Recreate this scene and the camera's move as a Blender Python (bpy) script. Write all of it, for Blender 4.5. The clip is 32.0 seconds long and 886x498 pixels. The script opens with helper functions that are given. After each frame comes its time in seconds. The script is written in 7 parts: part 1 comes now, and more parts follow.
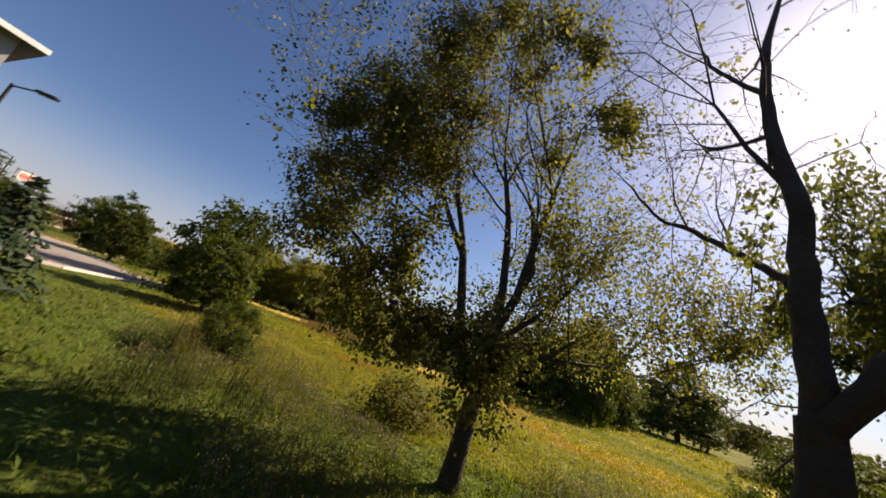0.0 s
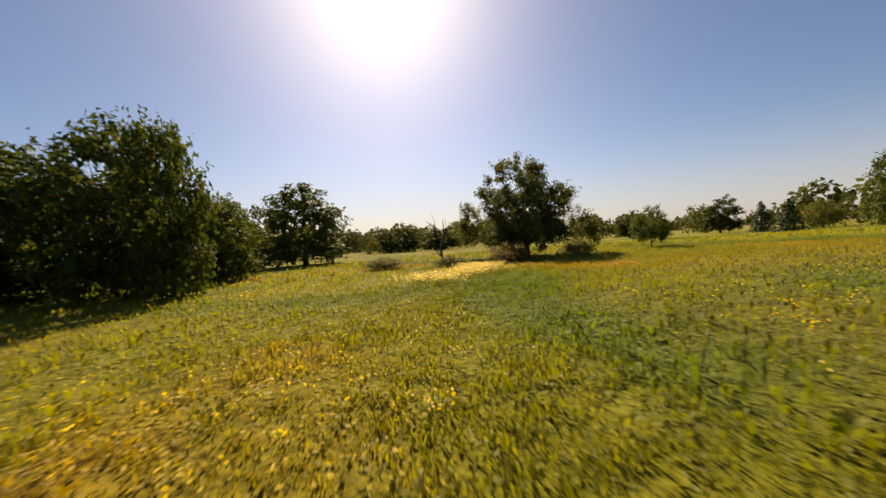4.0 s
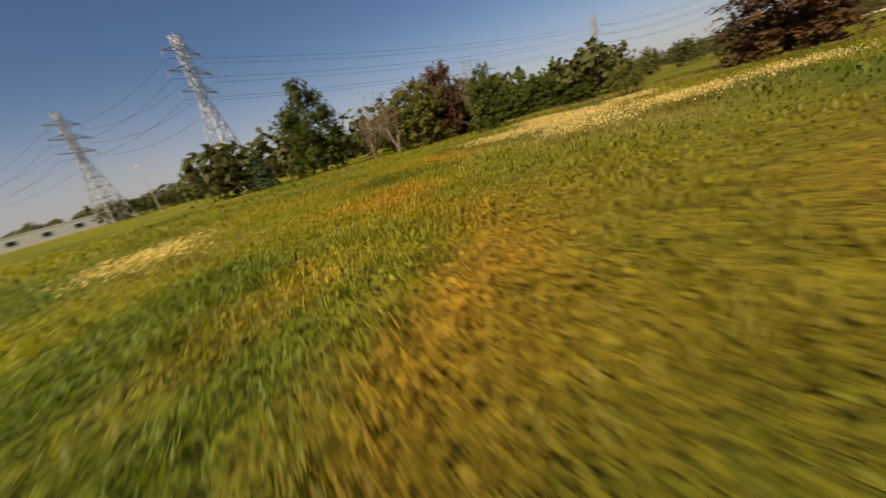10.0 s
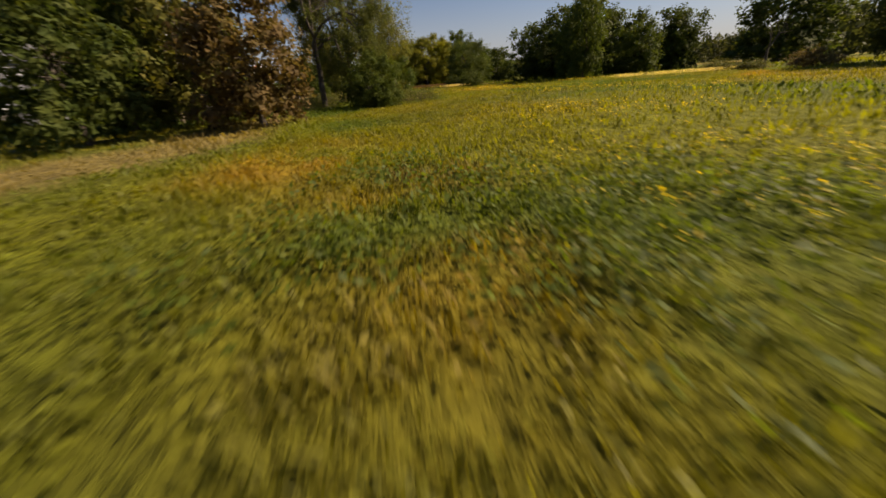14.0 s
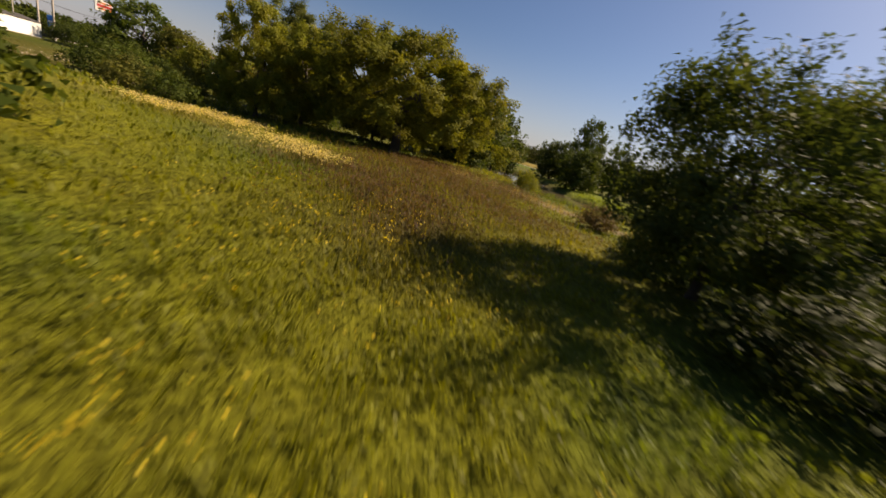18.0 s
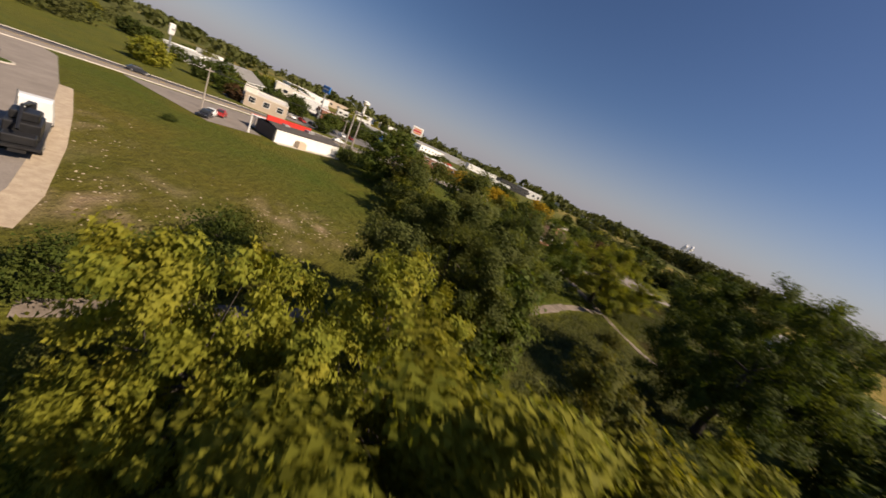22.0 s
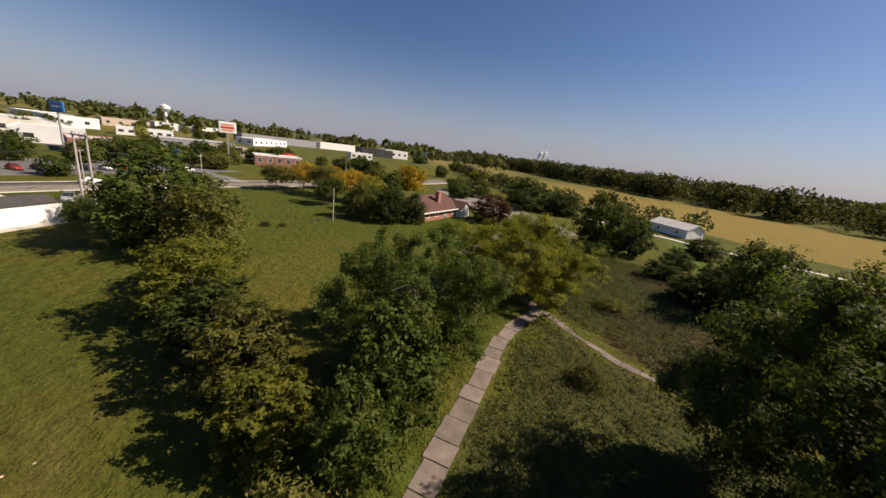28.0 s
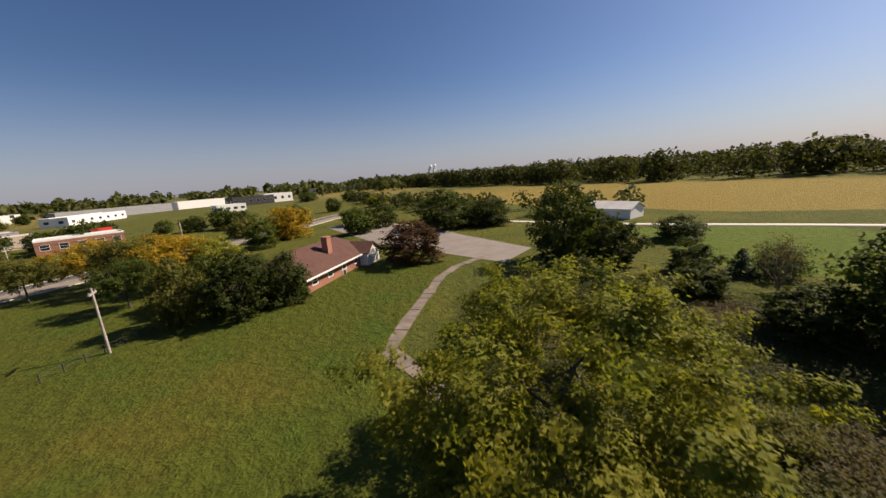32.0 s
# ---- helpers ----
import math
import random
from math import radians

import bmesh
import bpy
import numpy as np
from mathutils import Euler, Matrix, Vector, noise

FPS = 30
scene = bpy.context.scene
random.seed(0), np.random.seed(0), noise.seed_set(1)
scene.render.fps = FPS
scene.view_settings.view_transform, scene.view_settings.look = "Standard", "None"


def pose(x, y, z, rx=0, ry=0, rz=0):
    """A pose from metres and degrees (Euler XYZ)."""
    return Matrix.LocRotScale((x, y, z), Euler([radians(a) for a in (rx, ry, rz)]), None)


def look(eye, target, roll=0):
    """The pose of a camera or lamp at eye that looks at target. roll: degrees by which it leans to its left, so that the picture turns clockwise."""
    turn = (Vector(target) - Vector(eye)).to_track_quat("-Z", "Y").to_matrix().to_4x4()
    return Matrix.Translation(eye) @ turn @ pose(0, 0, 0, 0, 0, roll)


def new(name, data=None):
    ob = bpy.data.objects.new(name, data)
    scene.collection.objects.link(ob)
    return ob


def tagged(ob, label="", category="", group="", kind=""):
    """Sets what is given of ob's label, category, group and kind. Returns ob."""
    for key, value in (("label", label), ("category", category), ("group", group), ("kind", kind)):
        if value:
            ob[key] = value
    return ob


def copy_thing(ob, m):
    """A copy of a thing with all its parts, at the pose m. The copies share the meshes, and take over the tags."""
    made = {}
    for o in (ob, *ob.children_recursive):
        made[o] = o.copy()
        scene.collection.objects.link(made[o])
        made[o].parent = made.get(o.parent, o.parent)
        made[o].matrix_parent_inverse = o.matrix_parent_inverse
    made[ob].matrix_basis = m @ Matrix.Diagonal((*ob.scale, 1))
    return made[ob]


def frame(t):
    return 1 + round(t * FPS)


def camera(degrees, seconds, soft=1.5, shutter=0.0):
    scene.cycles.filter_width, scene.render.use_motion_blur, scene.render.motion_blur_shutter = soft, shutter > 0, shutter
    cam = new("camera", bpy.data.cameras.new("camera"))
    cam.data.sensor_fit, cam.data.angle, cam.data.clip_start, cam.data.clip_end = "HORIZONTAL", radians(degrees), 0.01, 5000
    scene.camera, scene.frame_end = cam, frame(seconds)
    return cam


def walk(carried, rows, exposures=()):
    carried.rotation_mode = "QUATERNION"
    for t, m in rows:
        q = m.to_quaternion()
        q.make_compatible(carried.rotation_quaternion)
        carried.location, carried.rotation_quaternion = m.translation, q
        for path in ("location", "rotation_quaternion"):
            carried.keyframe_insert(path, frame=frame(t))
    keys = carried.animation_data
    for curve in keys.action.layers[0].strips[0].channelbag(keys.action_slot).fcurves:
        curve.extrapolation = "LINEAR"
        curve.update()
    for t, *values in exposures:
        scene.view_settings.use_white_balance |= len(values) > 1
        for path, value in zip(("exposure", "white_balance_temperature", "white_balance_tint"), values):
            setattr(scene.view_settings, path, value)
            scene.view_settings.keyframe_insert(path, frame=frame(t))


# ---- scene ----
cam = camera(104.6, 32.0, 1.5, 0.24)
PATH = [
    (0.0, (2.33, -23.48, 3.10), (-4.38, -16.56, 5.74), 18.50),
    (0.5, (1.65, -22.59, 2.90), (-3.23, -14.43, 5.95), 1.50),
    (1.0, (1.18, -21.45, 2.95), (-0.11, -11.66, 4.55), -16.80),
    (1.5, (0.85, -20.24, 2.86), (0.34, -10.38, 4.42), -5.50),
    (2.0, (0.62, -18.90, 2.78), (0.06, -9.02, 4.25), 6.00),
    (2.5, (0.50, -17.10, 2.68), (0.95, -7.20, 4.00), -0.80),
    (4.5, (0.01, 0.03, 2.37), (3.65, 9.34, 1.89), -2.77),
    (5.0, (0.15, 3.04, 2.40), (5.03, 11.73, 1.62), -4.23),
    (5.5, (1.41, 5.98, 2.31), (7.91, 13.50, 1.18), -6.79),
    (6.0, (3.63, 9.32, 2.02), (11.50, 15.32, 0.59), -8.70),
    (6.5, (6.82, 12.15, 1.68), (15.60, 16.60, -0.06), -10.00),
    (7.0, (10.67, 14.39, 1.51), (20.06, 17.19, -0.51), -9.75),
    (7.5, (15.65, 16.72, 1.72), (25.31, 17.91, -0.55), -8.74),
    (8.0, (22.42, 19.48, 2.01), (32.08, 18.87, -0.52), -7.63),
    (8.5, (29.82, 21.43, 1.93), (39.14, 18.93, -0.70), -7.96),
    (9.0, (36.89, 20.79, 1.86), (45.39, 16.32, -0.93), -9.69),
    (9.5, (44.97, 19.06, 1.65), (51.70, 12.26, -1.27), -12.12),
    (10.0, (51.84, 16.20, 1.93), (55.55, 7.51, -1.34), -15.63),
    (10.5, (58.40, 10.16, 2.17), (58.45, 0.85, -1.48), -16.90),
    (11.0, (62.59, 3.40, 2.14), (59.61, -5.30, -1.77), -17.48),
    (11.5, (63.24, -3.39, 1.74), (57.66, -10.71, -2.14), -17.15),
    (12.0, (61.64, -10.59, 2.04), (54.04, -15.62, -2.09), -16.61),
    (12.5, (57.92, -16.12, 2.14), (49.24, -18.64, -2.13), -14.19),
    (13.0, (51.79, -19.61, 1.79), (42.78, -19.99, -2.53), -11.83),
    (13.5, (45.48, -20.93, 1.50), (36.58, -19.64, -2.87), -8.94),
    (14.0, (38.29, -20.31, 1.56), (29.82, -17.37, -2.87), -4.09),
    (14.5, (30.93, -18.25, 1.61), (22.93, -14.18, -2.80), 0.33),
    (15.0, (24.00, -14.40, 1.75), (16.20, -9.80, -2.65), 2.00),
    (15.5, (15.00, -10.60, 1.95), (7.50, -5.50, -2.40), 4.80),
    (16.0, (5.70, -9.00, 2.10), (-1.40, -3.30, -2.17), 8.60),
    (16.5, (-3.05, -9.49, 2.20), (-9.70, -3.34, -2.03), 12.19),
    (17.0, (-10.76, -8.34, 2.41), (-17.29, -2.00, -1.72), 12.49),
    (17.5, (-18.09, -6.12, 2.78), (-25.06, 0.02, -0.93), 13.38),
    (18.0, (-25.70, -3.30, 3.05), (-33.34, 2.40, 0.02), 15.70),
    (18.5, (-31.04, -0.09, 3.94), (-38.95, 5.56, 1.60), 15.99),
    (19.0, (-34.74, 1.53, 4.71), (-42.50, 7.56, 2.85), 13.09),
    (19.5, (-37.89, 2.87, 5.45), (-45.32, 9.40, 4.03), 8.35),
    (20.0, (-40.67, 4.57, 6.72), (-48.07, 11.19, 5.55), 5.91),
    (20.5, (-43.07, 6.60, 8.27), (-51.27, 12.24, 7.26), 8.61),
    (21.0, (-45.45, 8.62, 9.94), (-54.74, 12.11, 8.72), 15.50),
    (21.5, (-51.10, 7.39, 12.43), (-60.80, 8.92, 10.52), 21.08),
    (22.0, (-58.24, 5.85, 14.36), (-67.88, 5.41, 11.76), 24.86),
    (22.5, (-63.25, 4.33, 15.10), (-72.58, 2.47, 12.01), 24.00),
    (23.0, (-65.84, 3.04, 15.44), (-75.27, 1.38, 12.56), 17.50),
    (23.5, (-67.79, 1.29, 15.51), (-77.50, 1.35, 13.11), 7.56),
    (24.0, (-70.07, -0.37, 15.76), (-79.64, 1.48, 13.49), -1.17),
    (24.5, (-71.98, -0.41, 16.41), (-81.22, 2.56, 13.99), -7.22),
    (25.0, (-73.65, 0.37, 17.07), (-82.67, 3.86, 14.51), -9.00),
    (25.5, (-75.31, 1.94, 17.42), (-84.24, 5.58, 14.78), -7.78),
    (26.0, (-77.11, 3.87, 17.48), (-86.05, 7.42, 14.77), -4.55),
    (26.5, (-78.78, 5.81, 17.26), (-87.84, 9.06, 14.56), -0.17),
    (28.5, (-85.24, 9.55, 18.30), (-94.50, 12.14, 15.58), 7.94),
    (29.0, (-89.66, 9.98, 18.04), (-98.86, 12.83, 15.36), 6.57),
    (29.5, (-94.58, 10.24, 17.72), (-103.64, 13.58, 15.11), 4.00),
    (30.0, (-99.18, 10.84, 17.42), (-108.00, 14.82, 14.91), 0.24),
    (30.5, (-103.33, 11.98, 17.06), (-111.89, 16.56, 14.67), -3.18),
    (31.0, (-106.74, 13.87, 16.90), (-115.13, 18.81, 14.60), -5.20),
    (31.5, (-109.92, 16.53, 16.66), (-118.27, 21.56, 14.45), -5.33),
    (32.0, (-112.87, 19.61, 16.38), (-121.31, 24.54, 14.30), -4.22),
]
EXPOSURES = [(0.0, 1.05, 7100, 19), (0.9, 1.32, 8000, 26), (2.5, 1.36, 8100, 27), (4.5, 0.84, 8300, 17), (6.0, 0.78, 8100, 17), (9.0, 0.64, 7700, 17), (13.0, 0.62, 7500, 17), (14.5, 0.72, 7500, 17), (17.0, 0.78, 7600, 17), (20.0, 0.62, 7200, 17), (23.0, 0.46, 6750, 18), (25.0, 0.48, 6450, 17), (27.0, 0.5, 6500, 17), (32.0, 0.54, 6650, 17)]
walk(cam, [(t, look(eye, target, roll)) for t, eye, target, roll in PATH], EXPOSURES)

# ---- light ----
SUN_ELEV, SUN_EAST = 41.0, 8.5
world = bpy.data.worlds.new("sky")
scene.world = world
world.use_nodes = True
wt = world.node_tree
sky = wt.nodes.new("ShaderNodeTexSky")
sky.sky_type = "NISHITA"
sky.sun_disc = False
sky.sun_elevation = radians(SUN_ELEV)
sky.sun_rotation = radians(SUN_EAST)
sky.air_density, sky.dust_density, sky.ozone_density = 1.0, 0.9, 3.0
tone = wt.nodes.new("ShaderNodeHueSaturation")
tone.inputs["Saturation"].default_value = 1.08
deep = wt.nodes.new("ShaderNodeGamma")
deep.inputs["Gamma"].default_value = 1.12
wt.links.new(sky.outputs[0], deep.inputs["Color"])
wt.links.new(deep.outputs[0], tone.inputs["Color"])
air = wt.nodes.new("ShaderNodeMix")
air.data_type, air.blend_type = "RGBA", "MULTIPLY"
air.inputs[0].default_value = 1.0
air.inputs[7].default_value = (0.75, 0.785, 0.85, 1)
wt.links.new(tone.outputs[0], air.inputs[6])
# pale haze low over the horizon
where = wt.nodes.new("ShaderNodeTexCoord")
split = wt.nodes.new("ShaderNodeSeparateXYZ")
wt.links.new(where.outputs["Generated"], split.inputs[0])
low = wt.nodes.new("ShaderNodeMapRange")
low.interpolation_type = "SMOOTHERSTEP"
for socket_, value_ in (("From Min", -0.12), ("From Max", 0.3), ("To Min", 0.75), ("To Max", 0.0)):
    low.inputs[socket_].default_value = value_
wt.links.new(split.outputs["Z"], low.inputs["Value"])
haze = wt.nodes.new("ShaderNodeMix")
haze.data_type = "RGBA"
haze.inputs[7].default_value = (5.4, 5.5, 6.5, 1)
wt.links.new(low.outputs["Result"], haze.inputs[0])
wt.links.new(air.outputs[2], haze.inputs[6])
wt.links.new(haze.outputs[2], wt.nodes["Background"].inputs[0])
wt.nodes["Background"].inputs[1].default_value = 0.052
sun_data = bpy.data.lights.new("sun", "SUN")
sun_data.energy, sun_data.angle, sun_data.color = 5.0, radians(0.5), (1.0, 0.88, 0.68)
sun = new("sun", sun_data)
sun.matrix_world = look((60 * math.sin(radians(SUN_EAST)), 60 * math.cos(radians(SUN_EAST)), 60 * math.tan(radians(SUN_ELEV))), (0, 0, 0))


# ---- materials ----
def base_mat(name):
    m = bpy.data.materials.new(name)
    m.use_nodes = True
    nt = m.node_tree
    return m, nt, nt.nodes["Principled BSDF"], nt.nodes["Material Output"]


def node(nt, kind, **values):
    n = nt.nodes.new(kind)
    for k, v in values.items():
        n.inputs[k].default_value = v
    return n


def noise_fac(nt, coord, scale, detail=4.0, low=0.3, high=0.7):
    n = node(nt, "ShaderNodeTexNoise", Scale=scale, Detail=detail, Roughness=0.6)
    nt.links.new(coord, n.inputs["Vector"])
    r = node(nt, "ShaderNodeMapRange")
    r.inputs["From Min"].default_value, r.inputs["From Max"].default_value = low, high
    nt.links.new(n.outputs["Fac"], r.inputs["Value"])
    return r.outputs["Result"]


def mix(nt, fac, a, b, blend="MIX"):
    n = nt.nodes.new("ShaderNodeMix")
    n.data_type, n.blend_type = "RGBA", blend
    for socket, value in ((n.inputs[0], fac), (n.inputs[6], a), (n.inputs[7], b)):
        if isinstance(value, (int, float)):
            socket.default_value = value
        elif isinstance(value, tuple):
            socket.default_value = (*value, 1)
        else:
            nt.links.new(value, socket)
    return n.outputs[2]


def scaled(nt, value, low, high):
    r = node(nt, "ShaderNodeMapRange")
    r.inputs["To Min"].default_value, r.inputs["To Max"].default_value = low, high
    nt.links.new(value, r.inputs["Value"])
    return r.outputs["Result"]


def brighten(nt, color, value):
    h = nt.nodes.new("ShaderNodeHueSaturation")
    nt.links.new(color, h.inputs["Color"])
    nt.links.new(value, h.inputs["Value"])
    return h.outputs["Color"]


def surface(name, c1, c2, scale=1.0, fine=12.0, rough=0.85, bump=0.3, metal=0.0, vary=0.25):
    """Two tones over a coarse noise, a fine grain, relief, and a difference from object to object."""
    m, nt, b, _ = base_mat(name)
    co = nt.nodes.new("ShaderNodeTexCoord").outputs["Object"]
    c = mix(nt, noise_fac(nt, co, scale), c1, c2)
    grain = noise_fac(nt, co, fine, 6.0, 0.2, 0.8)
    c = brighten(nt, c, scaled(nt, grain, 1 - vary, 1 + vary))
    rnd = nt.nodes.new("ShaderNodeObjectInfo").outputs["Random"]
    c = brighten(nt, c, scaled(nt, rnd, 1 - vary * 0.5, 1 + vary * 0.5))
    nt.links.new(c, b.inputs["Base Color"])
    b.inputs["Roughness"].default_value, b.inputs["Metallic"].default_value = rough, metal
    if bump:
        bp = node(nt, "ShaderNodeBump", Strength=bump, Distance=0.05)
        nt.links.new(grain, bp.inputs["Height"])
        nt.links.new(bp.outputs[0], b.inputs["Normal"])
    return m


def leafy(name, c1, c2, c3, trans=0.4, rough=0.65, gloss=0.1):
    """Leaves: tone by island, by clump and by tree, light passes through."""
    m, nt, b, out = base_mat(name)
    isl = nt.nodes.new("ShaderNodeNewGeometry").outputs["Random Per Island"]
    at = nt.nodes.new("ShaderNodeAttribute")
    at.attribute_name = "tint"
    c = mix(nt, isl, c1, c2)
    c = mix(nt, scaled(nt, at.outputs["Fac"], 0.0, 0.55), c, c3)
    rnd = nt.nodes.new("ShaderNodeObjectInfo").outputs["Random"]
    c = brighten(nt, c, scaled(nt, rnd, 0.8, 1.2))
    nt.links.new(c, b.inputs["Base Color"])
    b.inputs["Roughness"].default_value = rough
    b.inputs["Specular IOR Level"].default_value = gloss
    t = nt.nodes.new("ShaderNodeBsdfTranslucent")
    nt.links.new(mix(nt, 1.0, c, (1.3, 1.28, 0.62), "MULTIPLY"), t.inputs["Color"])
    s = node(nt, "ShaderNodeMixShader", Fac=trans)
    nt.links.new(b.outputs[0], s.inputs[1])
    nt.links.new(t.outputs[0], s.inputs[2])
    nt.links.new(s.outputs[0], out.inputs["Surface"])
    return m


def tinted(name, trans=0.5, spread=0.24):
    """Ground plants: the colour stands in the mesh, varied by island."""
    m, nt, b, out = base_mat(name)
    at = nt.nodes.new("ShaderNodeAttribute")
    at.attribute_name = "cover"
    isl = nt.nodes.new("ShaderNodeNewGeometry").outputs["Random Per Island"]
    c = brighten(nt, at.outputs["Color"], scaled(nt, isl, 1 - spread, 1 + spread))
    nt.links.new(c, b.inputs["Base Color"])
    b.inputs["Roughness"].default_value = 0.6
    b.inputs["Specular IOR Level"].default_value = 0.25
    t = nt.nodes.new("ShaderNodeBsdfTranslucent")
    nt.links.new(mix(nt, 1.0, c, (1.55, 1.46, 0.52), "MULTIPLY"), t.inputs["Color"])
    s = node(nt, "ShaderNodeMixShader", Fac=trans)
    nt.links.new(b.outputs[0], s.inputs[1])
    nt.links.new(t.outputs[0], s.inputs[2])
    nt.links.new(s.outputs[0], out.inputs["Surface"])
    return m


def ground_material():
    m, nt, b, _ = base_mat("meadow_ground")
    at = nt.nodes.new("ShaderNodeAttribute")
    at.attribute_name = "cover"
    co = nt.nodes.new("ShaderNodeTexCoord").outputs["Object"]
    c = at.outputs["Color"]
    big = noise_fac(nt, co, 0.12, 5.0)
    c = mix(nt, scaled(nt, big, 0.0, 0.14), c, (0.2, 0.13, 0.02))
    mid = noise_fac(nt, co, 0.9, 6.0, 0.25, 0.75)
    c = brighten(nt, c, scaled(nt, mid, 0.7, 1.25))
    fine = noise_fac(nt, co, 5.0, 8.0, 0.25, 0.75)
    c = brighten(nt, c, scaled(nt, fine, 0.65, 1.3))
    nt.links.new(c, b.inputs["Base Color"])
    b.inputs["Roughness"].default_value = 0.95
    b.inputs["Specular IOR Level"].default_value = 0.1
    bp = node(nt, "ShaderNodeBump", Strength=0.7, Distance=0.25)
    nt.links.new(fine, bp.inputs["Height"])
    bp2 = node(nt, "ShaderNodeBump", Strength=0.6, Distance=0.6)
    nt.links.new(mid, bp2.inputs["Height"])
    nt.links.new(bp.outputs[0], bp2.inputs["Normal"])
    nt.links.new(bp2.outputs[0], b.inputs["Normal"])
    return m


def water_material():
    m, nt, b, _ = base_mat("creek_water")
    co = nt.nodes.new("ShaderNodeTexCoord").outputs["Object"]
    nt.links.new(mix(nt, noise_fac(nt, co, 0.2), (0.10, 0.08, 0.05), (0.13, 0.105, 0.062)), b.inputs["Base Color"])
    b.inputs["Roughness"].default_value = 0.06
    bp = node(nt, "ShaderNodeBump", Strength=0.12, Distance=0.05)
    nt.links.new(noise_fac(nt, co, 1.6, 4.0), bp.inputs["Height"])
    nt.links.new(bp.outputs[0], b.inputs["Normal"])
    return m


GROUND = ground_material()
WATER = water_material()
PLANT = tinted("ground_plant")
LEAF = {
    "green": leafy("leaf_green", (0.045, 0.072, 0.014), (0.085, 0.11, 0.02), (0.12, 0.125, 0.025)),
    "dark": leafy("leaf_dark", (0.036, 0.055, 0.013), (0.065, 0.085, 0.02), (0.1, 0.105, 0.022)),
    "yellow": leafy("leaf_yellow_green", (0.145, 0.165, 0.022), (0.24, 0.245, 0.032), (0.36, 0.29, 0.033), 0.4),
    "olive": leafy("leaf_olive", (0.07, 0.082, 0.019), (0.13, 0.13, 0.03), (0.19, 0.155, 0.035)),
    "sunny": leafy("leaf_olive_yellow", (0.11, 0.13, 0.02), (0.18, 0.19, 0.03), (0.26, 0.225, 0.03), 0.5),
    "gold": leafy("leaf_gold", (0.27, 0.2, 0.022), (0.41, 0.285, 0.025), (0.48, 0.28, 0.022)),
    "red": leafy("leaf_red_brown", (0.06, 0.04, 0.022), (0.125, 0.062, 0.032), (0.13, 0.085, 0.03)),
    "brown": leafy("leaf_brown", (0.10, 0.07, 0.03), (0.17, 0.11, 0.045), (0.12, 0.11, 0.03)),
    "conifer": leafy("leaf_conifer", (0.018, 0.034, 0.016), (0.035, 0.055, 0.024), (0.05, 0.065, 0.03), 0.1),
    "sage": leafy("leaf_grey_green", (0.07, 0.088, 0.025), (0.125, 0.14, 0.042), (0.15, 0.15, 0.045), 0.5),
    "maple": leafy("leaf_maple", (0.08, 0.095, 0.03), (0.15, 0.155, 0.05), (0.24, 0.19, 0.06), 0.6),
    "far": leafy("leaf_far_wood", (0.06, 0.072, 0.022), (0.085, 0.095, 0.03), (0.12, 0.115, 0.038), 0.3),
}
BARK = surface("bark", (0.055, 0.043, 0.034), (0.095, 0.078, 0.062), 2.0, 18.0, 0.95, 0.8)
BARK_PALE = surface("bare_twigs", (0.13, 0.10, 0.075), (0.2, 0.155, 0.115), 2.0, 18.0, 0.95, 0.5)
ASPHALT = surface("asphalt_worn", (0.17, 0.145, 0.125), (0.23, 0.2, 0.175), 0.25, 9.0, 0.92, 0.25)
ASPHALT_GREY = surface("asphalt_grey", (0.115, 0.108, 0.105), (0.16, 0.152, 0.147), 0.2, 9.0, 0.92, 0.25)
CONCRETE = surface("concrete", (0.38, 0.34, 0.29), (0.5, 0.46, 0.4), 0.7, 14.0, 0.9, 0.3)
SLAB = surface("path_slab", (0.125, 0.1, 0.08), (0.23, 0.185, 0.15), 0.8, 12.0, 0.92, 0.4)
GRAVEL = surface("sandy_gravel", (0.36, 0.28, 0.2), (0.5, 0.41, 0.3), 1.2, 20.0, 0.95, 0.6)
LINE = surface("road_paint", (0.7, 0.68, 0.62), (0.55, 0.53, 0.48), 3.0, 20.0, 0.7, 0.1)
YELLOW_LINE = surface("yellow_road_paint", (0.55, 0.36, 0.05), (0.45, 0.3, 0.06), 3.0, 20.0, 0.7, 0.1)
WHITE = surface("white_paint", (0.74, 0.73, 0.7), (0.82, 0.81, 0.78), 0.5, 10.0, 0.6, 0.08, vary=0.08)
CREAM = surface("cream_siding", (0.62, 0.58, 0.5), (0.7, 0.66, 0.58), 0.4, 8.0, 0.75, 0.15, vary=0.1)
BEIGE = surface("beige_block", (0.46, 0.37, 0.28), (0.54, 0.44, 0.34), 0.4, 8.0, 0.85, 0.2, vary=0.12)
BRICK = surface("red_brick", (0.28, 0.12, 0.08), (0.36, 0.17, 0.11), 1.0, 14.0, 0.9, 0.3)
DARK_WALL = surface("black_wall", (0.025, 0.024, 0.024), (0.05, 0.048, 0.046), 0.6, 10.0, 0.6, 0.1)
GREY_WALL = surface("grey_metal_siding", (0.26, 0.26, 0.27), (0.33, 0.33, 0.34), 0.3, 8.0, 0.6, 0.1, vary=0.12)
ROOF_BROWN = surface("brown_shingle", (0.08, 0.037, 0.028), (0.118, 0.056, 0.042), 0.8, 14.0, 0.95, 0.5)
ROOF_GREY = surface("grey_shingle", (0.16, 0.155, 0.15), (0.24, 0.235, 0.225), 0.8, 14.0, 0.9, 0.4)
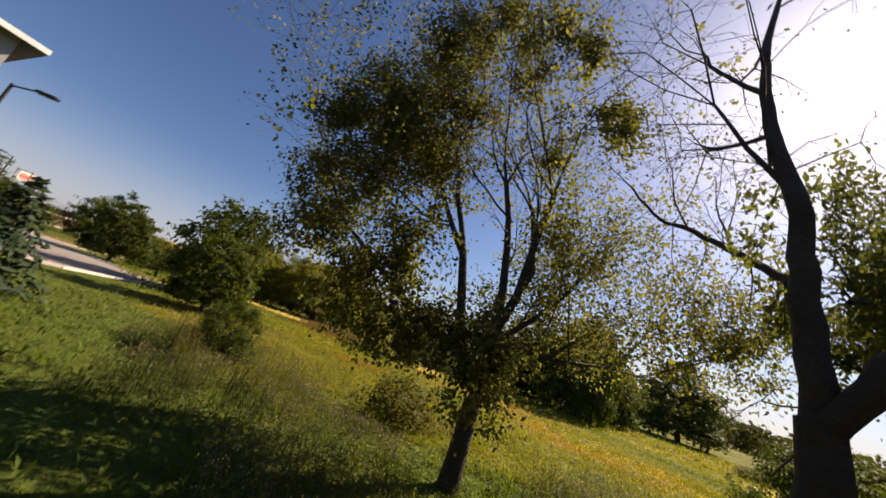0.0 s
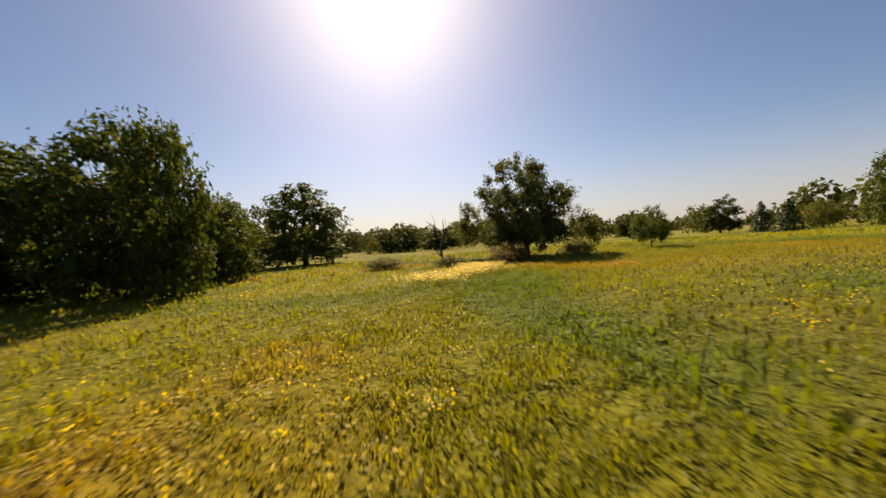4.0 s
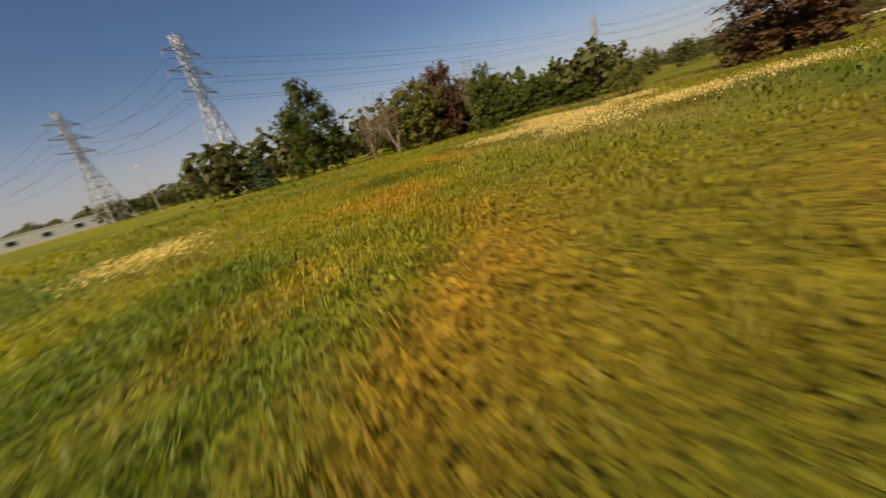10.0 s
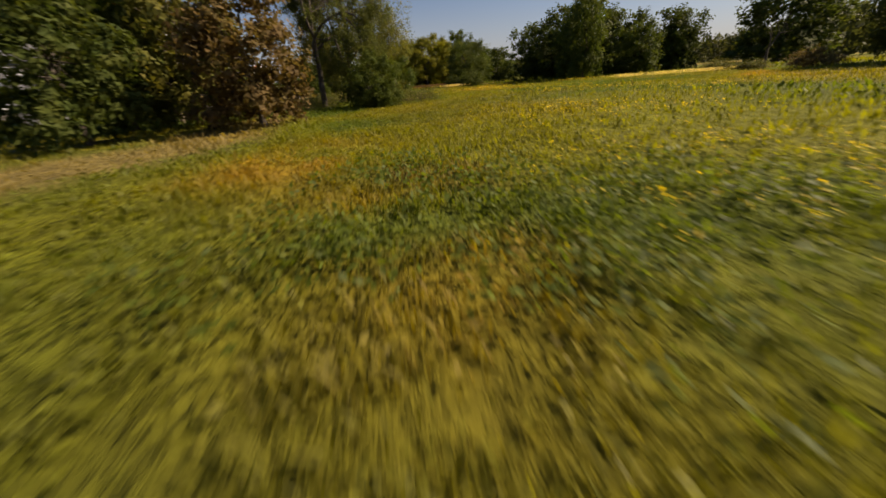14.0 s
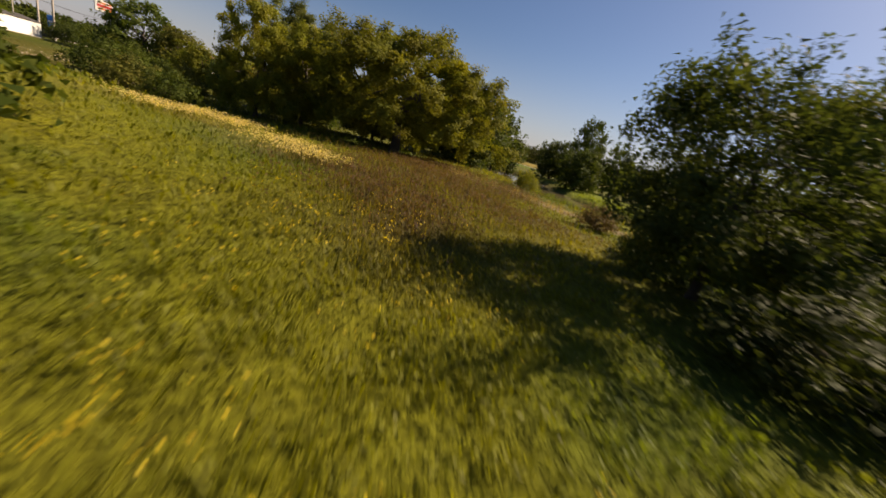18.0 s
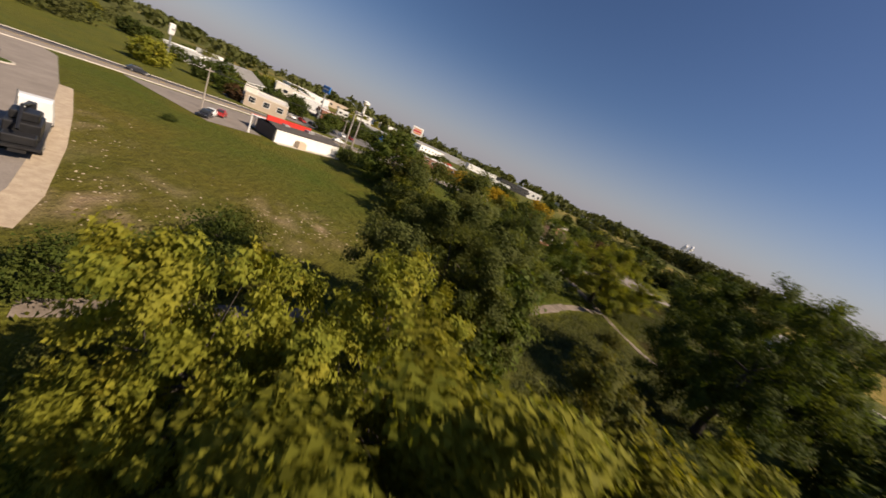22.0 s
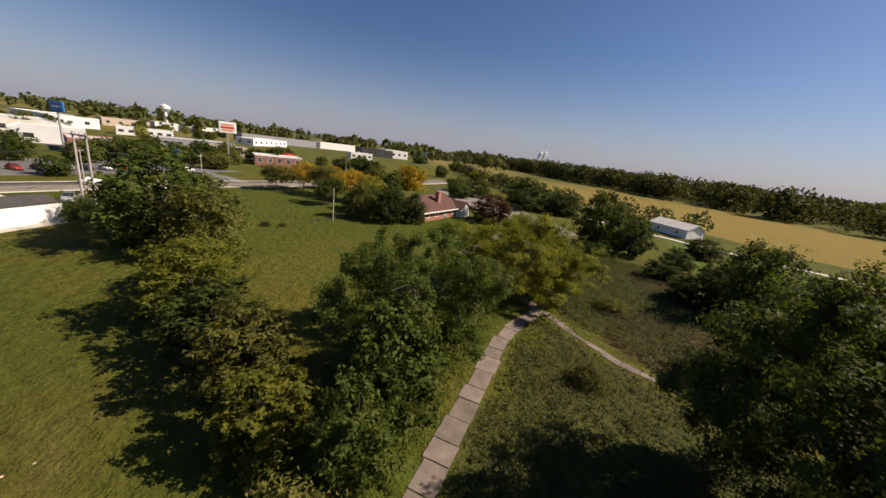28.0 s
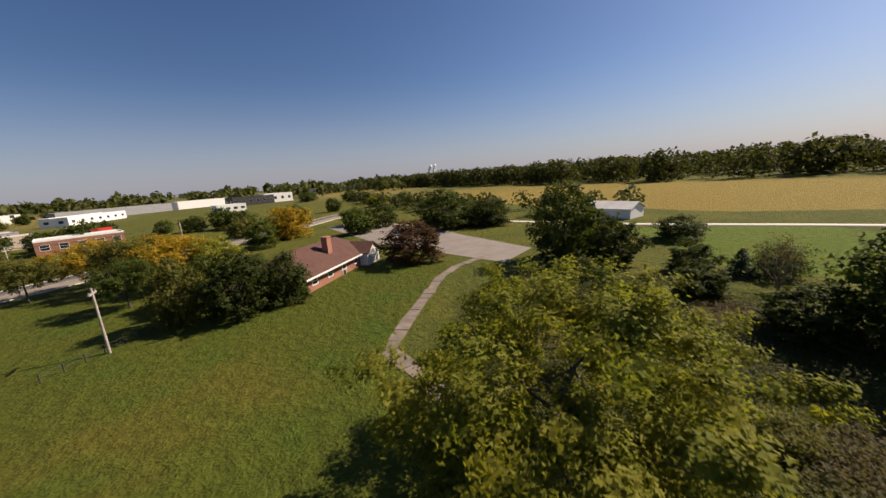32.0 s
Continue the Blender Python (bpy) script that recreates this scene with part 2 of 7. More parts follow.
ROOF_DARK = surface("dark_roof", (0.05, 0.045, 0.042), (0.08, 0.07, 0.065), 0.8, 14.0, 0.9, 0.3)
ROOF_PALE = surface("pale_roof", (0.5, 0.48, 0.45), (0.62, 0.6, 0.57), 0.3, 10.0, 0.8, 0.15, vary=0.1)
RED = surface("red_paint", (0.5, 0.03, 0.025), (0.6, 0.045, 0.03), 1.0, 10.0, 0.45, 0.05, vary=0.1)
ORANGE = surface("orange_paint", (0.65, 0.2, 0.03), (0.72, 0.25, 0.04), 1.0, 10.0, 0.45, 0.05, vary=0.1)
BLUE = surface("blue_paint", (0.02, 0.16, 0.5), (0.03, 0.2, 0.58), 1.0, 10.0, 0.45, 0.05, vary=0.1)
STEEL = surface("galvanised_steel", (0.33, 0.33, 0.33), (0.45, 0.45, 0.45), 2.0, 20.0, 0.5, 0.05, 0.6)
POLE_WOOD = surface("weathered_pole", (0.3, 0.26, 0.22), (0.45, 0.4, 0.35), 2.0, 20.0, 0.9, 0.3)
BLACK = surface("black_metal", (0.018, 0.018, 0.02), (0.03, 0.03, 0.032), 2.0, 20.0, 0.45, 0.05, 0.3)
RUBBER = surface("tyre_rubber", (0.015, 0.015, 0.015), (0.028, 0.027, 0.026), 4.0, 30.0, 0.9, 0.2)
CHROME = surface("wheel_alloy", (0.5, 0.5, 0.5), (0.6, 0.6, 0.6), 4.0, 30.0, 0.3, 0.0, 0.9, 0.1)
GLASS = surface("dark_window", (0.02, 0.025, 0.03), (0.035, 0.04, 0.046), 0.7, 5.0, 0.06, 0.0, 0.0, 0.1)
STEAM = surface("white_steam", (0.85, 0.85, 0.87), (0.95, 0.95, 0.96), 0.01, 0.05, 1.0, 0.0, vary=0.04)
CAR_PAINT = {}
for key, col in (("dark", (0.02, 0.021, 0.025)), ("silver", (0.42, 0.42, 0.43)), ("white", (0.75, 0.75, 0.74)), ("red", (0.32, 0.03, 0.025)), ("blue", (0.04, 0.07, 0.16))):
    CAR_PAINT[key] = surface(key + "_car_paint", col, tuple(c * 1.15 for c in col), 1.0, 40.0, 0.25, 0.0, 0.2 if key == "silver" else 0.0, 0.05)


# ---- building helpers ----
def mesh_from(name, verts, faces, material, tint=None, cover=None, smooth=False):
    """A mesh out of arrays; faces all have the same number of corners."""
    me = bpy.data.meshes.new(name)
    verts = np.asarray(verts, dtype=np.float32)
    faces = np.asarray(faces, dtype=np.int32)
    k = faces.shape[1]
    me.vertices.add(len(verts))
    me.vertices.foreach_set("co", verts.ravel())
    me.loops.add(faces.size)
    me.loops.foreach_set("vertex_index", faces.ravel())
    me.polygons.add(len(faces))
    me.polygons.foreach_set("loop_start", np.arange(0, faces.size, k, dtype=np.int32))
    me.polygons.foreach_set("loop_total", np.full(len(faces), k, dtype=np.int32))
    if tint is not None:
        a = me.attributes.new("tint", "FLOAT", "POINT")
        a.data.foreach_set("value", np.asarray(tint, dtype=np.float32))
    if cover is not None:
        a = me.color_attributes.new("cover", "FLOAT_COLOR", "POINT")
        a.data.foreach_set("color", np.concatenate([cover, np.ones((len(cover), 1))], 1).astype(np.float32).ravel())
    me.update(calc_edges=True)
    if smooth:
        me.polygons.foreach_set("use_smooth", np.ones(len(faces), dtype=bool))
    me.materials.append(material)
    return me


def part(name, bm, material, parent=None, label=""):
    me = bpy.data.meshes.new(name)
    bm.normal_update()
    bm.to_mesh(me)
    bm.free()
    me.materials.append(material)
    ob = new(name, me)
    ob.parent = parent
    return tagged(ob, label)


def piece(name, me, parent, label=""):
    ob = new(name, me)
    ob.parent = parent
    return tagged(ob, label)


def thing(name, m, label, category, group="", kind=""):
    ob = new(name)
    ob.empty_display_size = 0.3
    ob.matrix_basis = m
    return tagged(ob, label, category, group, kind)


def box(bm, x0, y0, z0, x1, y1, z1, bevel=0.0):
    got = bmesh.ops.create_cube(bm, size=1.0, matrix=Matrix.LocRotScale(((x0 + x1) / 2, (y0 + y1) / 2, (z0 + z1) / 2), None, (x1 - x0, y1 - y0, z1 - z0)))
    if bevel:
        edges = list({e for v in got["verts"] for e in v.link_edges})
        bmesh.ops.bevel(bm, geom=edges, offset=bevel, segments=1, affect="EDGES")
    return bm


def boxes(*dims, bevel=0.0):
    bm = bmesh.new()
    for d in dims:
        box(bm, *d, bevel=bevel)
    return bm


def prism(points, z0, z1):
    """An upright prism over a plan outline."""
    bm = bmesh.new()
    low = [bm.verts.new((x, y, z0)) for x, y in points]
    top = [bm.verts.new((x, y, z1)) for x, y in points]
    n = len(points)
    bm.faces.new(top)
    bm.faces.new(low[::-1])
    for i in range(n):
        bm.faces.new((low[i], low[(i + 1) % n], top[(i + 1) % n], top[i]))
    bmesh.ops.recalc_face_normals(bm, faces=bm.faces)
    return bm


def tubes(segs, sides=5, lap=0.0):
    """Tapered tubes: rows of x0 y0 z0 x1 y1 z1 r0 r1."""
    s = np.asarray(segs, dtype=float)
    p, q, r0, r1 = s[:, 0:3], s[:, 3:6], s[:, 6], s[:, 7]
    d = q - p
    d /= np.linalg.norm(d, axis=1, keepdims=True) + 1e-9
    p, q = p - d * r0[:, None] * lap, q + d * r1[:, None] * lap
    ref = np.where(np.abs(d[:, 2:3]) > 0.9, np.array([[1.0, 0, 0]]), np.array([[0, 0, 1.0]]))
    u = np.cross(d, ref)
    u /= np.linalg.norm(u, axis=1, keepdims=True) + 1e-9
    w = np.cross(d, u)
    ang = np.arange(sides) * 2 * np.pi / sides
    ring = u[:, None] * np.cos(ang)[None, :, None] + w[:, None] * np.sin(ang)[None, :, None]
    v = np.concatenate([p[:, None] + ring * r0[:, None, None], q[:, None] + ring * r1[:, None, None]], 1)
    n = len(s)
    i = np.arange(sides)
    j = (i + 1) % sides
    quad = np.stack([i, i + sides, j + sides, j], 1)
    f = (quad[None] + (np.arange(n) * 2 * sides)[:, None, None]).reshape(-1, 4)
    return v.reshape(-1, 3), f


def tube_part(name, segs, material, parent, sides=5, label="", lap=0.0):
    v, f = tubes(segs, sides, lap)
    return piece(name, mesh_from(name, v, f, material, smooth=True), parent, label)


def vnoise(x, y, size, seed):
    """Smooth random field between 0 and 1 with cells of that size."""
    rng = np.random.RandomState(seed)
    table = rng.rand(256, 256)
    u, v = x / size, y / size
    i, j = np.floor(u).astype(int), np.floor(v).astype(int)
    fu, fv = u - i, v - j
    fu, fv = fu * fu * (3 - 2 * fu), fv * fv * (3 - 2 * fv)
    i0, i1, j0, j1 = i % 256, (i + 1) % 256, j % 256, (j + 1) % 256
    return (table[i0, j0] * (1 - fu) + table[i1, j0] * fu) * (1 - fv) + (table[i0, j1] * (1 - fu) + table[i1, j1] * fu) * fv


def smooth01(a, b, x):
    t = np.clip((x - a) / (b - a), 0, 1)
    return t * t * (3 - 2 * t)


def to_line(x, y, pts):
    """Distance from each place to a line of points."""
    best = np.full(np.shape(x), 1e9)
    for (ax, ay), (bx, by) in zip(pts[:-1], pts[1:]):
        dx, dy = bx - ax, by - ay
        t = np.clip(((x - ax) * dx + (y - ay) * dy) / (dx * dx + dy * dy), 0, 1)
        best = np.minimum(best, np.hypot(x - ax - t * dx, y - ay - t * dy))
    return best


def inside(x, y, poly):
    hit = np.zeros(np.shape(x), dtype=bool)
    for (ax, ay), (bx, by) in zip(poly, poly[1:] + poly[:1]):
        cross = ((ay > y) != (by > y)) & (x < (bx - ax) * (y - ay) / (by - ay + 1e-12) + ax)
        hit ^= cross
    return hit


def spots(x, y, places, radius):
    w = np.zeros(np.shape(x))
    for px_, py_ in places:
        w = np.maximum(w, np.exp(-((x - px_) ** 2 + (y - py_) ** 2) / (radius * radius)))
    return w


# ---- plan ----
CREEK = [(-84, 52), (-74, 44), (-62, 36.5), (-52.6, 34), (-45.2, 34.3), (-41.2, 35.9), (-37.4, 38), (-30, 45), (-26, 60), (-24, 90), (-10, 130)]
WALKWAY = [(-69.7, -11.4), (-72, -9.2), (-76.3, -4.8), (-84, 3), (-90, 9), (-95, 12.4), (-103, 18.5), (-113, 26), (-118, 33), (-130, 31), (-142.7, 30), (-147.7, 34.4), (-160.7, 46.7), (-164.7, 52.8), (-167, 62.7)]
SIDE_PATH = [(-117.5, 33.6), (-112.7, 34), (-106.5, 35.6), (-102.8, 37.8), (-97, 41)]
ROAD = [(-20, -150), (-60, -130), (-113, -92), (-128, -86), (-160, -69), (-178, -54.5), (-192, -41), (-204, -28), (-217, -13), (-234, 7), (-262, 36), (-300, 70)]
TRACK = [(-56, 16.5), (-48.9, 17.6), (-45.9, 18), (-42, 18.3), (-36, 19)]
LAWN_TOWN = [(-72, -18), (-77, -23), (-85, -33), (-102, -56), (-117, -78), (-128, -80), (-160, -62), (-175, -48.5), (-188, -36), (-200, -22.5), (-212, -8.5), (-226, 8), (-200, 15), (-182, 25), (-172, 52), (-165, 53), (-160, 46), (-147, 34), (-142, 29), (-130, 30), (-118, 33), (-113, 26), (-103, 18), (-95, 12), (-84, 3), (-76, -5)]
LAWN_CREEK = [(-90, 66), (-67, 66), (-59, 76), (-50, 80), (-40, 84), (-30, 70), (-33, 48), (-42, 43), (-50, 41), (-57, 42), (-66, 44), (-76, 54)]
WEED_FIELD = [(-117, 36), (-105, 39), (-96, 46), (-96, 66), (-118, 66), (-138, 68), (-150, 62), (-152, 48), (-140, 34), (-128, 34)]
ROUGH = [(-117, 31.5), (-105, 35.5), (-97, 41), (-88, 36), (-80, 18), (-84, 8), (-92, 13), (-103, 20.5), (-112, 27.5)]
LAWN_GARAGE = [(-170, 108), (-160, 106), (-135, 128), (-115, 118), (-122, 84), (-133, 80), (-158, 98)]
CROP = [(-330, 130), (-245, 137), (-155, 144), (-130, 161), (-60, 200), (-80, 316), (-152, 318), (-186, 312), (-280, 290), (-428, 284), (-470, 200)]
LAWN_HOTEL = [(-44, -13), (-30, -16.5), (-20, -17.2), (-8, -19), (4, -21), (10, -30), (0, -60), (-20, -70), (-24, -34), (-36, -28)]
DRY_STRIP = [(63, -53), (49, -50), (38, -34), (26, -32), (19, -25), (11, -23)]
ORANGE_AT = [(50, 15), (54, 11), (57, 7), (60, -2.5), (60.5, -6), (62.6, 0.6), (63, 1.6), (61, -9), (56, -14), (-9, 28), (5, 32), (15, 21), (19, 17), (42, 20), (46, 12), (42, 13), (62, 0), (34, -19), (47, -22), (29, -20), (-5, 2), (-13, 6), (-10, 4), (-16, 9), (-20, -4)]
GREEN_AT = [(60.5, 0.5), (59.5, 1.5), (60.8, 1.6), (58.5, 0), (59, -10), (60, -9.4), (58.2, -9.3), (49.5, -18.5), (50.3, -17.8), (48.7, -19.5), (36.5, -17.8), (33.5, -17.6), (35.2, -15), (34.5, -20.6), (31.5, -18.8), (-20, -3), (-13, -3), (-12.6, -4.8), (-11, -4.5), (-14.9, -6.2), (-17, -3.4)]
RUST_AT = [(-11.8, -7.0), (-11.2, -6.2), (-12.4, -7.3), (-19, -5.5), (30, -17), (44, -18)]
MOWN_AT = [(28.3, -25.7), (32.6, -22.8), (35.2, -22.6), (25, -26)]
PALE_AT = [(54, -16), (53, -14.3), (51.7, -12.4), (51.5, -10), (50, -8), (53, -7.5), (47, -15), (56, -6), (53, -5.6), (51, -4), (47, -3), (51, 0), (46, -4), (42, -5), (64, 10), (5, 15), (8, 17), (10, 20), (-45, 1), (-48, 0), (-52, -2), (-53, -6), (-54, -4), (-21, 4)]
BROWN_AT = [(-43, 3), (-44, 7), (-42, 10), (-39, 4), (-39, 10), (-50, 19), (-54, 15), (-50, 6), (-37, 3), (-48, 10), (-46, 13), (-52, 11), (-45, 16), (-55, 11), (-57, 18), (-20, -17), (-28, -12)]
SAND_AT = [(-78, -21), (-84, -21.6), (-88, -15.5), (-94, -10.7), (-95, -10), (-90, -13), (-80, -25), (-86, -34.5), (-92, -42)]


def level(x, y):
    """Height of the ground."""
    x, y = np.asarray(x, dtype=float), np.asarray(y, dtype=float)
    z = 0.010 * np.clip(y, -45, 40) * smooth01(-40, -15, x) * (1 - smooth01(150, 260, np.hypot(x, y)))
    z = z + 0.07 * (vnoise(x, y, 3.0, 3) - 0.5) * smooth01(-70, -50, x) * (1 - smooth01(70, 110, np.hypot(x, y)))
    d = to_line(x, y, CREEK)
    z = z - 1.7 * (1 - smooth01(6.2, 9.2, d))
    berm = np.exp(-(to_line(x, y, [(-60, -11.5), (-48, -10), (-38, -10.5)]) / 3.0) ** 2)
    return z + 0.6 * berm


def cover(x, y):
    """Colour of what grows on the ground."""
    x, y = np.asarray(x, dtype=float), np.asarray(y, dtype=float)
    wob = lambda s, k: (vnoise(x, y, s, k) - 0.5)
    xw, yw = x + 5 * wob(6, 11) + 2 * wob(1.7, 12), y + 5 * wob(6, 13) + 2 * wob(1.7, 14)

    def lay(c, w, col):
        w = np.clip(w, 0, 1)[..., None]
        return c * (1 - w) + np.array(col) * w

    c = np.ones(x.shape + (3,)) * np.array((0.146, 0.152, 0.011))
    c = lay(c, smooth01(0.45, 0.75, vnoise(xw, yw, 7, 21)), (0.078, 0.112, 0.013))
    c = lay(c, 0.35 * smooth01(0.55, 0.85, vnoise(xw, yw, 11, 22)), (0.20, 0.15, 0.018))
    c = lay(c, 0.85 * spots(xw, yw, ORANGE_AT, 2.9) * smooth01(0.25, 0.6, vnoise(x, y, 1.7, 23)), (0.29, 0.17, 0.018))
    c = lay(c, 0.7 * spots(x, y, GREEN_AT, 1.0), (0.09, 0.12, 0.014))
    c = lay(c, 0.8 * spots(xw, yw, RUST_AT, 0.9), (0.14, 0.09, 0.028))
    c = lay(c, 0.85 * spots(x, y, MOWN_AT, 2.4), (0.105, 0.125, 0.012))
    c = lay(c, 0.35 * spots(xw, yw, PALE_AT, 2.6), (0.33, 0.27, 0.11))
    c = c * (1 + 0.25 * smooth01(50, 57, xw))[..., None]
    c = lay(c, 0.7 - 0.7 * smooth01(1.5, 3.6, to_line(xw, yw, DRY_STRIP)), (0.27, 0.19, 0.075))
    c = lay(c, 0.9 * spots(xw, yw, BROWN_AT, 3.0), (0.082, 0.06, 0.023))
    c = lay(c, inside(xw, yw, LAWN_HOTEL) * 0.9, (0.07, 0.105, 0.016))
    town = smooth01(-64, -72, x)
    c = lay(c, town * 0.7, (0.085, 0.095, 0.024))
    c = lay(c, inside(x + 1.5 * wob(3, 31), y + 1.5 * wob(3, 32), LAWN_TOWN), (0.074, 0.094, 0.013))
    lawn = inside(x, y, LAWN_TOWN)
    c = lay(c, lawn * 0.6 * smooth01(0.5, 0.8, vnoise(xw, yw, 14, 33)), (0.125, 0.11, 0.018))
    c = lay(c, lawn * 0.6 * smooth01(0.5, 0.9, vnoise(xw, yw, 4, 34)), (0.055, 0.10, 0.012))
    c = lay(c, lawn * 0.55 * smooth01(-122, -92, xw) * (1 - smooth01(-8, 2, y)), (0.13, 0.105, 0.022))
    c = lay(c, 0.95 * spots(xw, yw, SAND_AT, 4.6) * smooth01(0.4, 0.7, vnoise(x, y, 0.5, 35)) * smooth01(0.25, 0.6, vnoise(x, y, 2.6, 51)), (0.34, 0.25, 0.16))
    c = lay(c, inside(xw, yw, LAWN_CREEK), (0.14, 0.18, 0.018))
    field = inside(xw, yw, WEED_FIELD)
    c = lay(c, 0.9 * inside(xw, yw, ROUGH), (0.06, 0.07, 0.018))
    c = lay(c, field, (0.066, 0.076, 0.018))
    c = lay(c, field * 0.7 * smooth01(0.5, 0.75, vnoise(xw, yw, 9, 36)), (0.075, 0.055, 0.022))
    c = lay(c, inside(x, y, LAWN_GARAGE), (0.10, 0.15, 0.02))
    c = lay(c, inside(x, y, CROP), (0.25, 0.188, 0.045))
    c = lay(c, 0.9 * (1 - smooth01(0.6, 1.6, to_line(xw, yw, TRACK))), (0.26, 0.2, 0.12))
    c = lay(c, 0.9 * (1 - smooth01(6.8, 8.2, to_line(x, y, CREEK))), (0.10, 0.075, 0.045))
    far = smooth01(300, 700, np.hypot(x, y))
    c = lay(c, far, (0.085, 0.095, 0.03))
    c = lay(c, 0.8 * far * smooth01(0.55, 0.75, vnoise(x, y, 170, 37)), (0.24, 0.19, 0.06))
    return c


# ---- ground ----
def spaced(low, high, step, reach):
    mid = np.arange(low, high + step, step)
    out, d, left, right = [], step, [low], [mid[-1]]
    while right[-1] < reach:
        d *= 1.3
        left.append(left[-1] - d)
        right.append(right[-1] + d)
    return np.array(left[:0:-1] + list(mid) + right[1:])


gx, gy = spaced(-262.0, 130.0, 1.6, 4600), spaced(-130.0, 165.0, 1.6, 4600)
X, Y = np.meshgrid(gx, gy, indexing="ij")
V = np.stack([X, Y, level(X, Y)], -1).reshape(-1, 3)
I = np.arange(len(gx) * len(gy)).reshape(len(gx), len(gy))
F = np.stack([I[:-1, :-1], I[1:, :-1], I[1:, 1:], I[:-1, 1:]], -1).reshape(-1, 4)
ground = new("ground", mesh_from("ground", V, F, GROUND, cover=cover(X, Y).reshape(-1, 3), smooth=True))
tagged(ground, "rough green meadow with orange dry patches and mown lawns", "ground", kind="structure")


def ribbon(pts, width, z, step=2.0):
    """Left and right edges of a strip along a line, smoothed."""
    p = np.array(pts, dtype=float)
    t = np.concatenate([[0], np.cumsum(np.hypot(*np.diff(p, axis=0).T))])
    s = np.linspace(0, t[-1], max(3, int(t[-1] / step) + 1))
    c = np.stack([np.interp(s, t, p[:, 0]), np.interp(s, t, p[:, 1])], 1)
    for _ in range(4):
        c[1:-1] = (c[:-2] + 2 * c[1:-1] + c[2:]) / 4
    d = np.gradient(c, axis=0)
    d /= np.linalg.norm(d, axis=1, keepdims=True)
    nrm = np.stack([-d[:, 1], d[:, 0]], 1)
    return c, nrm


def strip_mesh(name, pts, width, z0, z1, material, offset=0.0, step=2.0):
    c, nrm = ribbon(pts, width, z1, step)
    a, b = c + nrm * (offset + width / 2), c + nrm * (offset - width / 2)
    n = len(c)
    rows = [np.column_stack([e, np.full(n, z)]) for e, z in ((a, z0), (a, z1), (b, z1), (b, z0))]
    v = np.stack(rows, 1).reshape(-1, 3)
    i = np.arange(n - 1)[:, None] * 4
    f = np.concatenate([i + np.array([[k, k + 1, k + 5, k + 4]]) for k in range(3)], 0)
    return mesh_from(name, v, f, material)


water_c, water_n = ribbon(CREEK, 12, -0.9)
v = np.concatenate([np.column_stack([water_c + water_n * 8.2, np.full(len(water_c), -0.9)]), np.column_stack([water_c - water_n * 8.2, np.full(len(water_c), -0.9)])])
n = len(water_c)
f = np.stack([np.arange(n - 1), np.arange(1, n), np.arange(n + 1, 2 * n), np.arange(n, 2 * n - 1)], 1)[:, ::-1]
tagged(new("water", mesh_from("water", v, f, WATER, smooth=True)), "still brown creek water between grassy banks", "water", kind="structure")

road = new("road", strip_mesh("road", ROAD, 12.0, -0.05, 0.05, ASPHALT))
tagged(road, "pale worn asphalt road with painted lines", "road", kind="structure")
piece("kerb", strip_mesh("kerb", ROAD, 0.3, -0.05, 0.17, CONCRETE, 6.15), road, "pale concrete kerb")
piece("kerb", strip_mesh("kerb", ROAD, 0.3, -0.05, 0.17, CONCRETE, -6.15), road, "pale concrete kerb")
piece("centre_line", strip_mesh("centre_line", ROAD, 0.12, 0.03, 0.058, YELLOW_LINE, 0.12), road, "faded yellow line")
piece("centre_line", strip_mesh("centre_line", ROAD, 0.12, 0.03, 0.058, YELLOW_LINE, -0.12), road, "faded yellow line")
side_road = new("road", strip_mesh("road", [(-207, -27), (-217, -36), (-230, -52), (-246, -76), (-268, -110), (-300, -150)], 9.0, -0.05, 0.055, ASPHALT_GREY))
tagged(side_road, "grey asphalt side road", "road", kind="structure")


def lot(name, outline, material, label, kerb=False):
    ob = part(name, prism(outline, -0.05, 0.045), material)
    tagged(ob, label, "parking lot", kind="structure")
    if kerb:
        for (ax, ay), (bx, by) in zip(outline, outline[1:] + outline[:1]):
            piece("kerb", strip_mesh("kerb", [(ax, ay), (bx, by)], 0.28, -0.05, 0.17, CONCRETE, step=1.0), ob, "pale concrete kerb")
    return ob


def arc(cx, cy, r, a0, a1, n=10):
    return [(cx + r * math.cos(radians(a0 + (a1 - a0) * i / n)), cy + r * math.sin(radians(a0 + (a1 - a0) * i / n))) for i in range(n + 1)]


hotel_lot = lot("parking_lot", [(-62.4, -34.2), (-65.7, -26.2), (-66.4, -25), (-56, -18.5), (-47, -14.8), (-43.5, -14.2), (-40.5, -15.4), (-37, -19), (-34, -22.4), (-33.6, -24.2), (-35, -25.4), (-46, -28.2), (-56, -32)], ASPHALT, "worn pinkish asphalt lot with pale kerb beside the hotel", True)
big_lot = lot("parking_lot", [(-73, -20), (-77, -23.5), (-85, -33), (-102, -55.5), (-117, -77.5), (-120, -88), (-92, -107), (-60, -128), (-40, -110), (-48, -75), (-58, -45), (-66, -26)], ASPHALT, "large worn pinkish asphalt lot with white bay lines")
store_lot = lot("parking_lot", [(-122, -50), (-131.5, -45), (-136, -52), (-155, -44), (-160, -60), (-128, -77)], ASPHALT, "pinkish asphalt forecourt of the roadside store")
shop_lot = lot("parking_lot", [(-166, -84), (-188, -68), (-222, -46), (-240, -34), (-246, -62), (-228, -84), (-190, -110)], ASPHALT_GREY, "grey asphalt lot of the roadside restaurants")
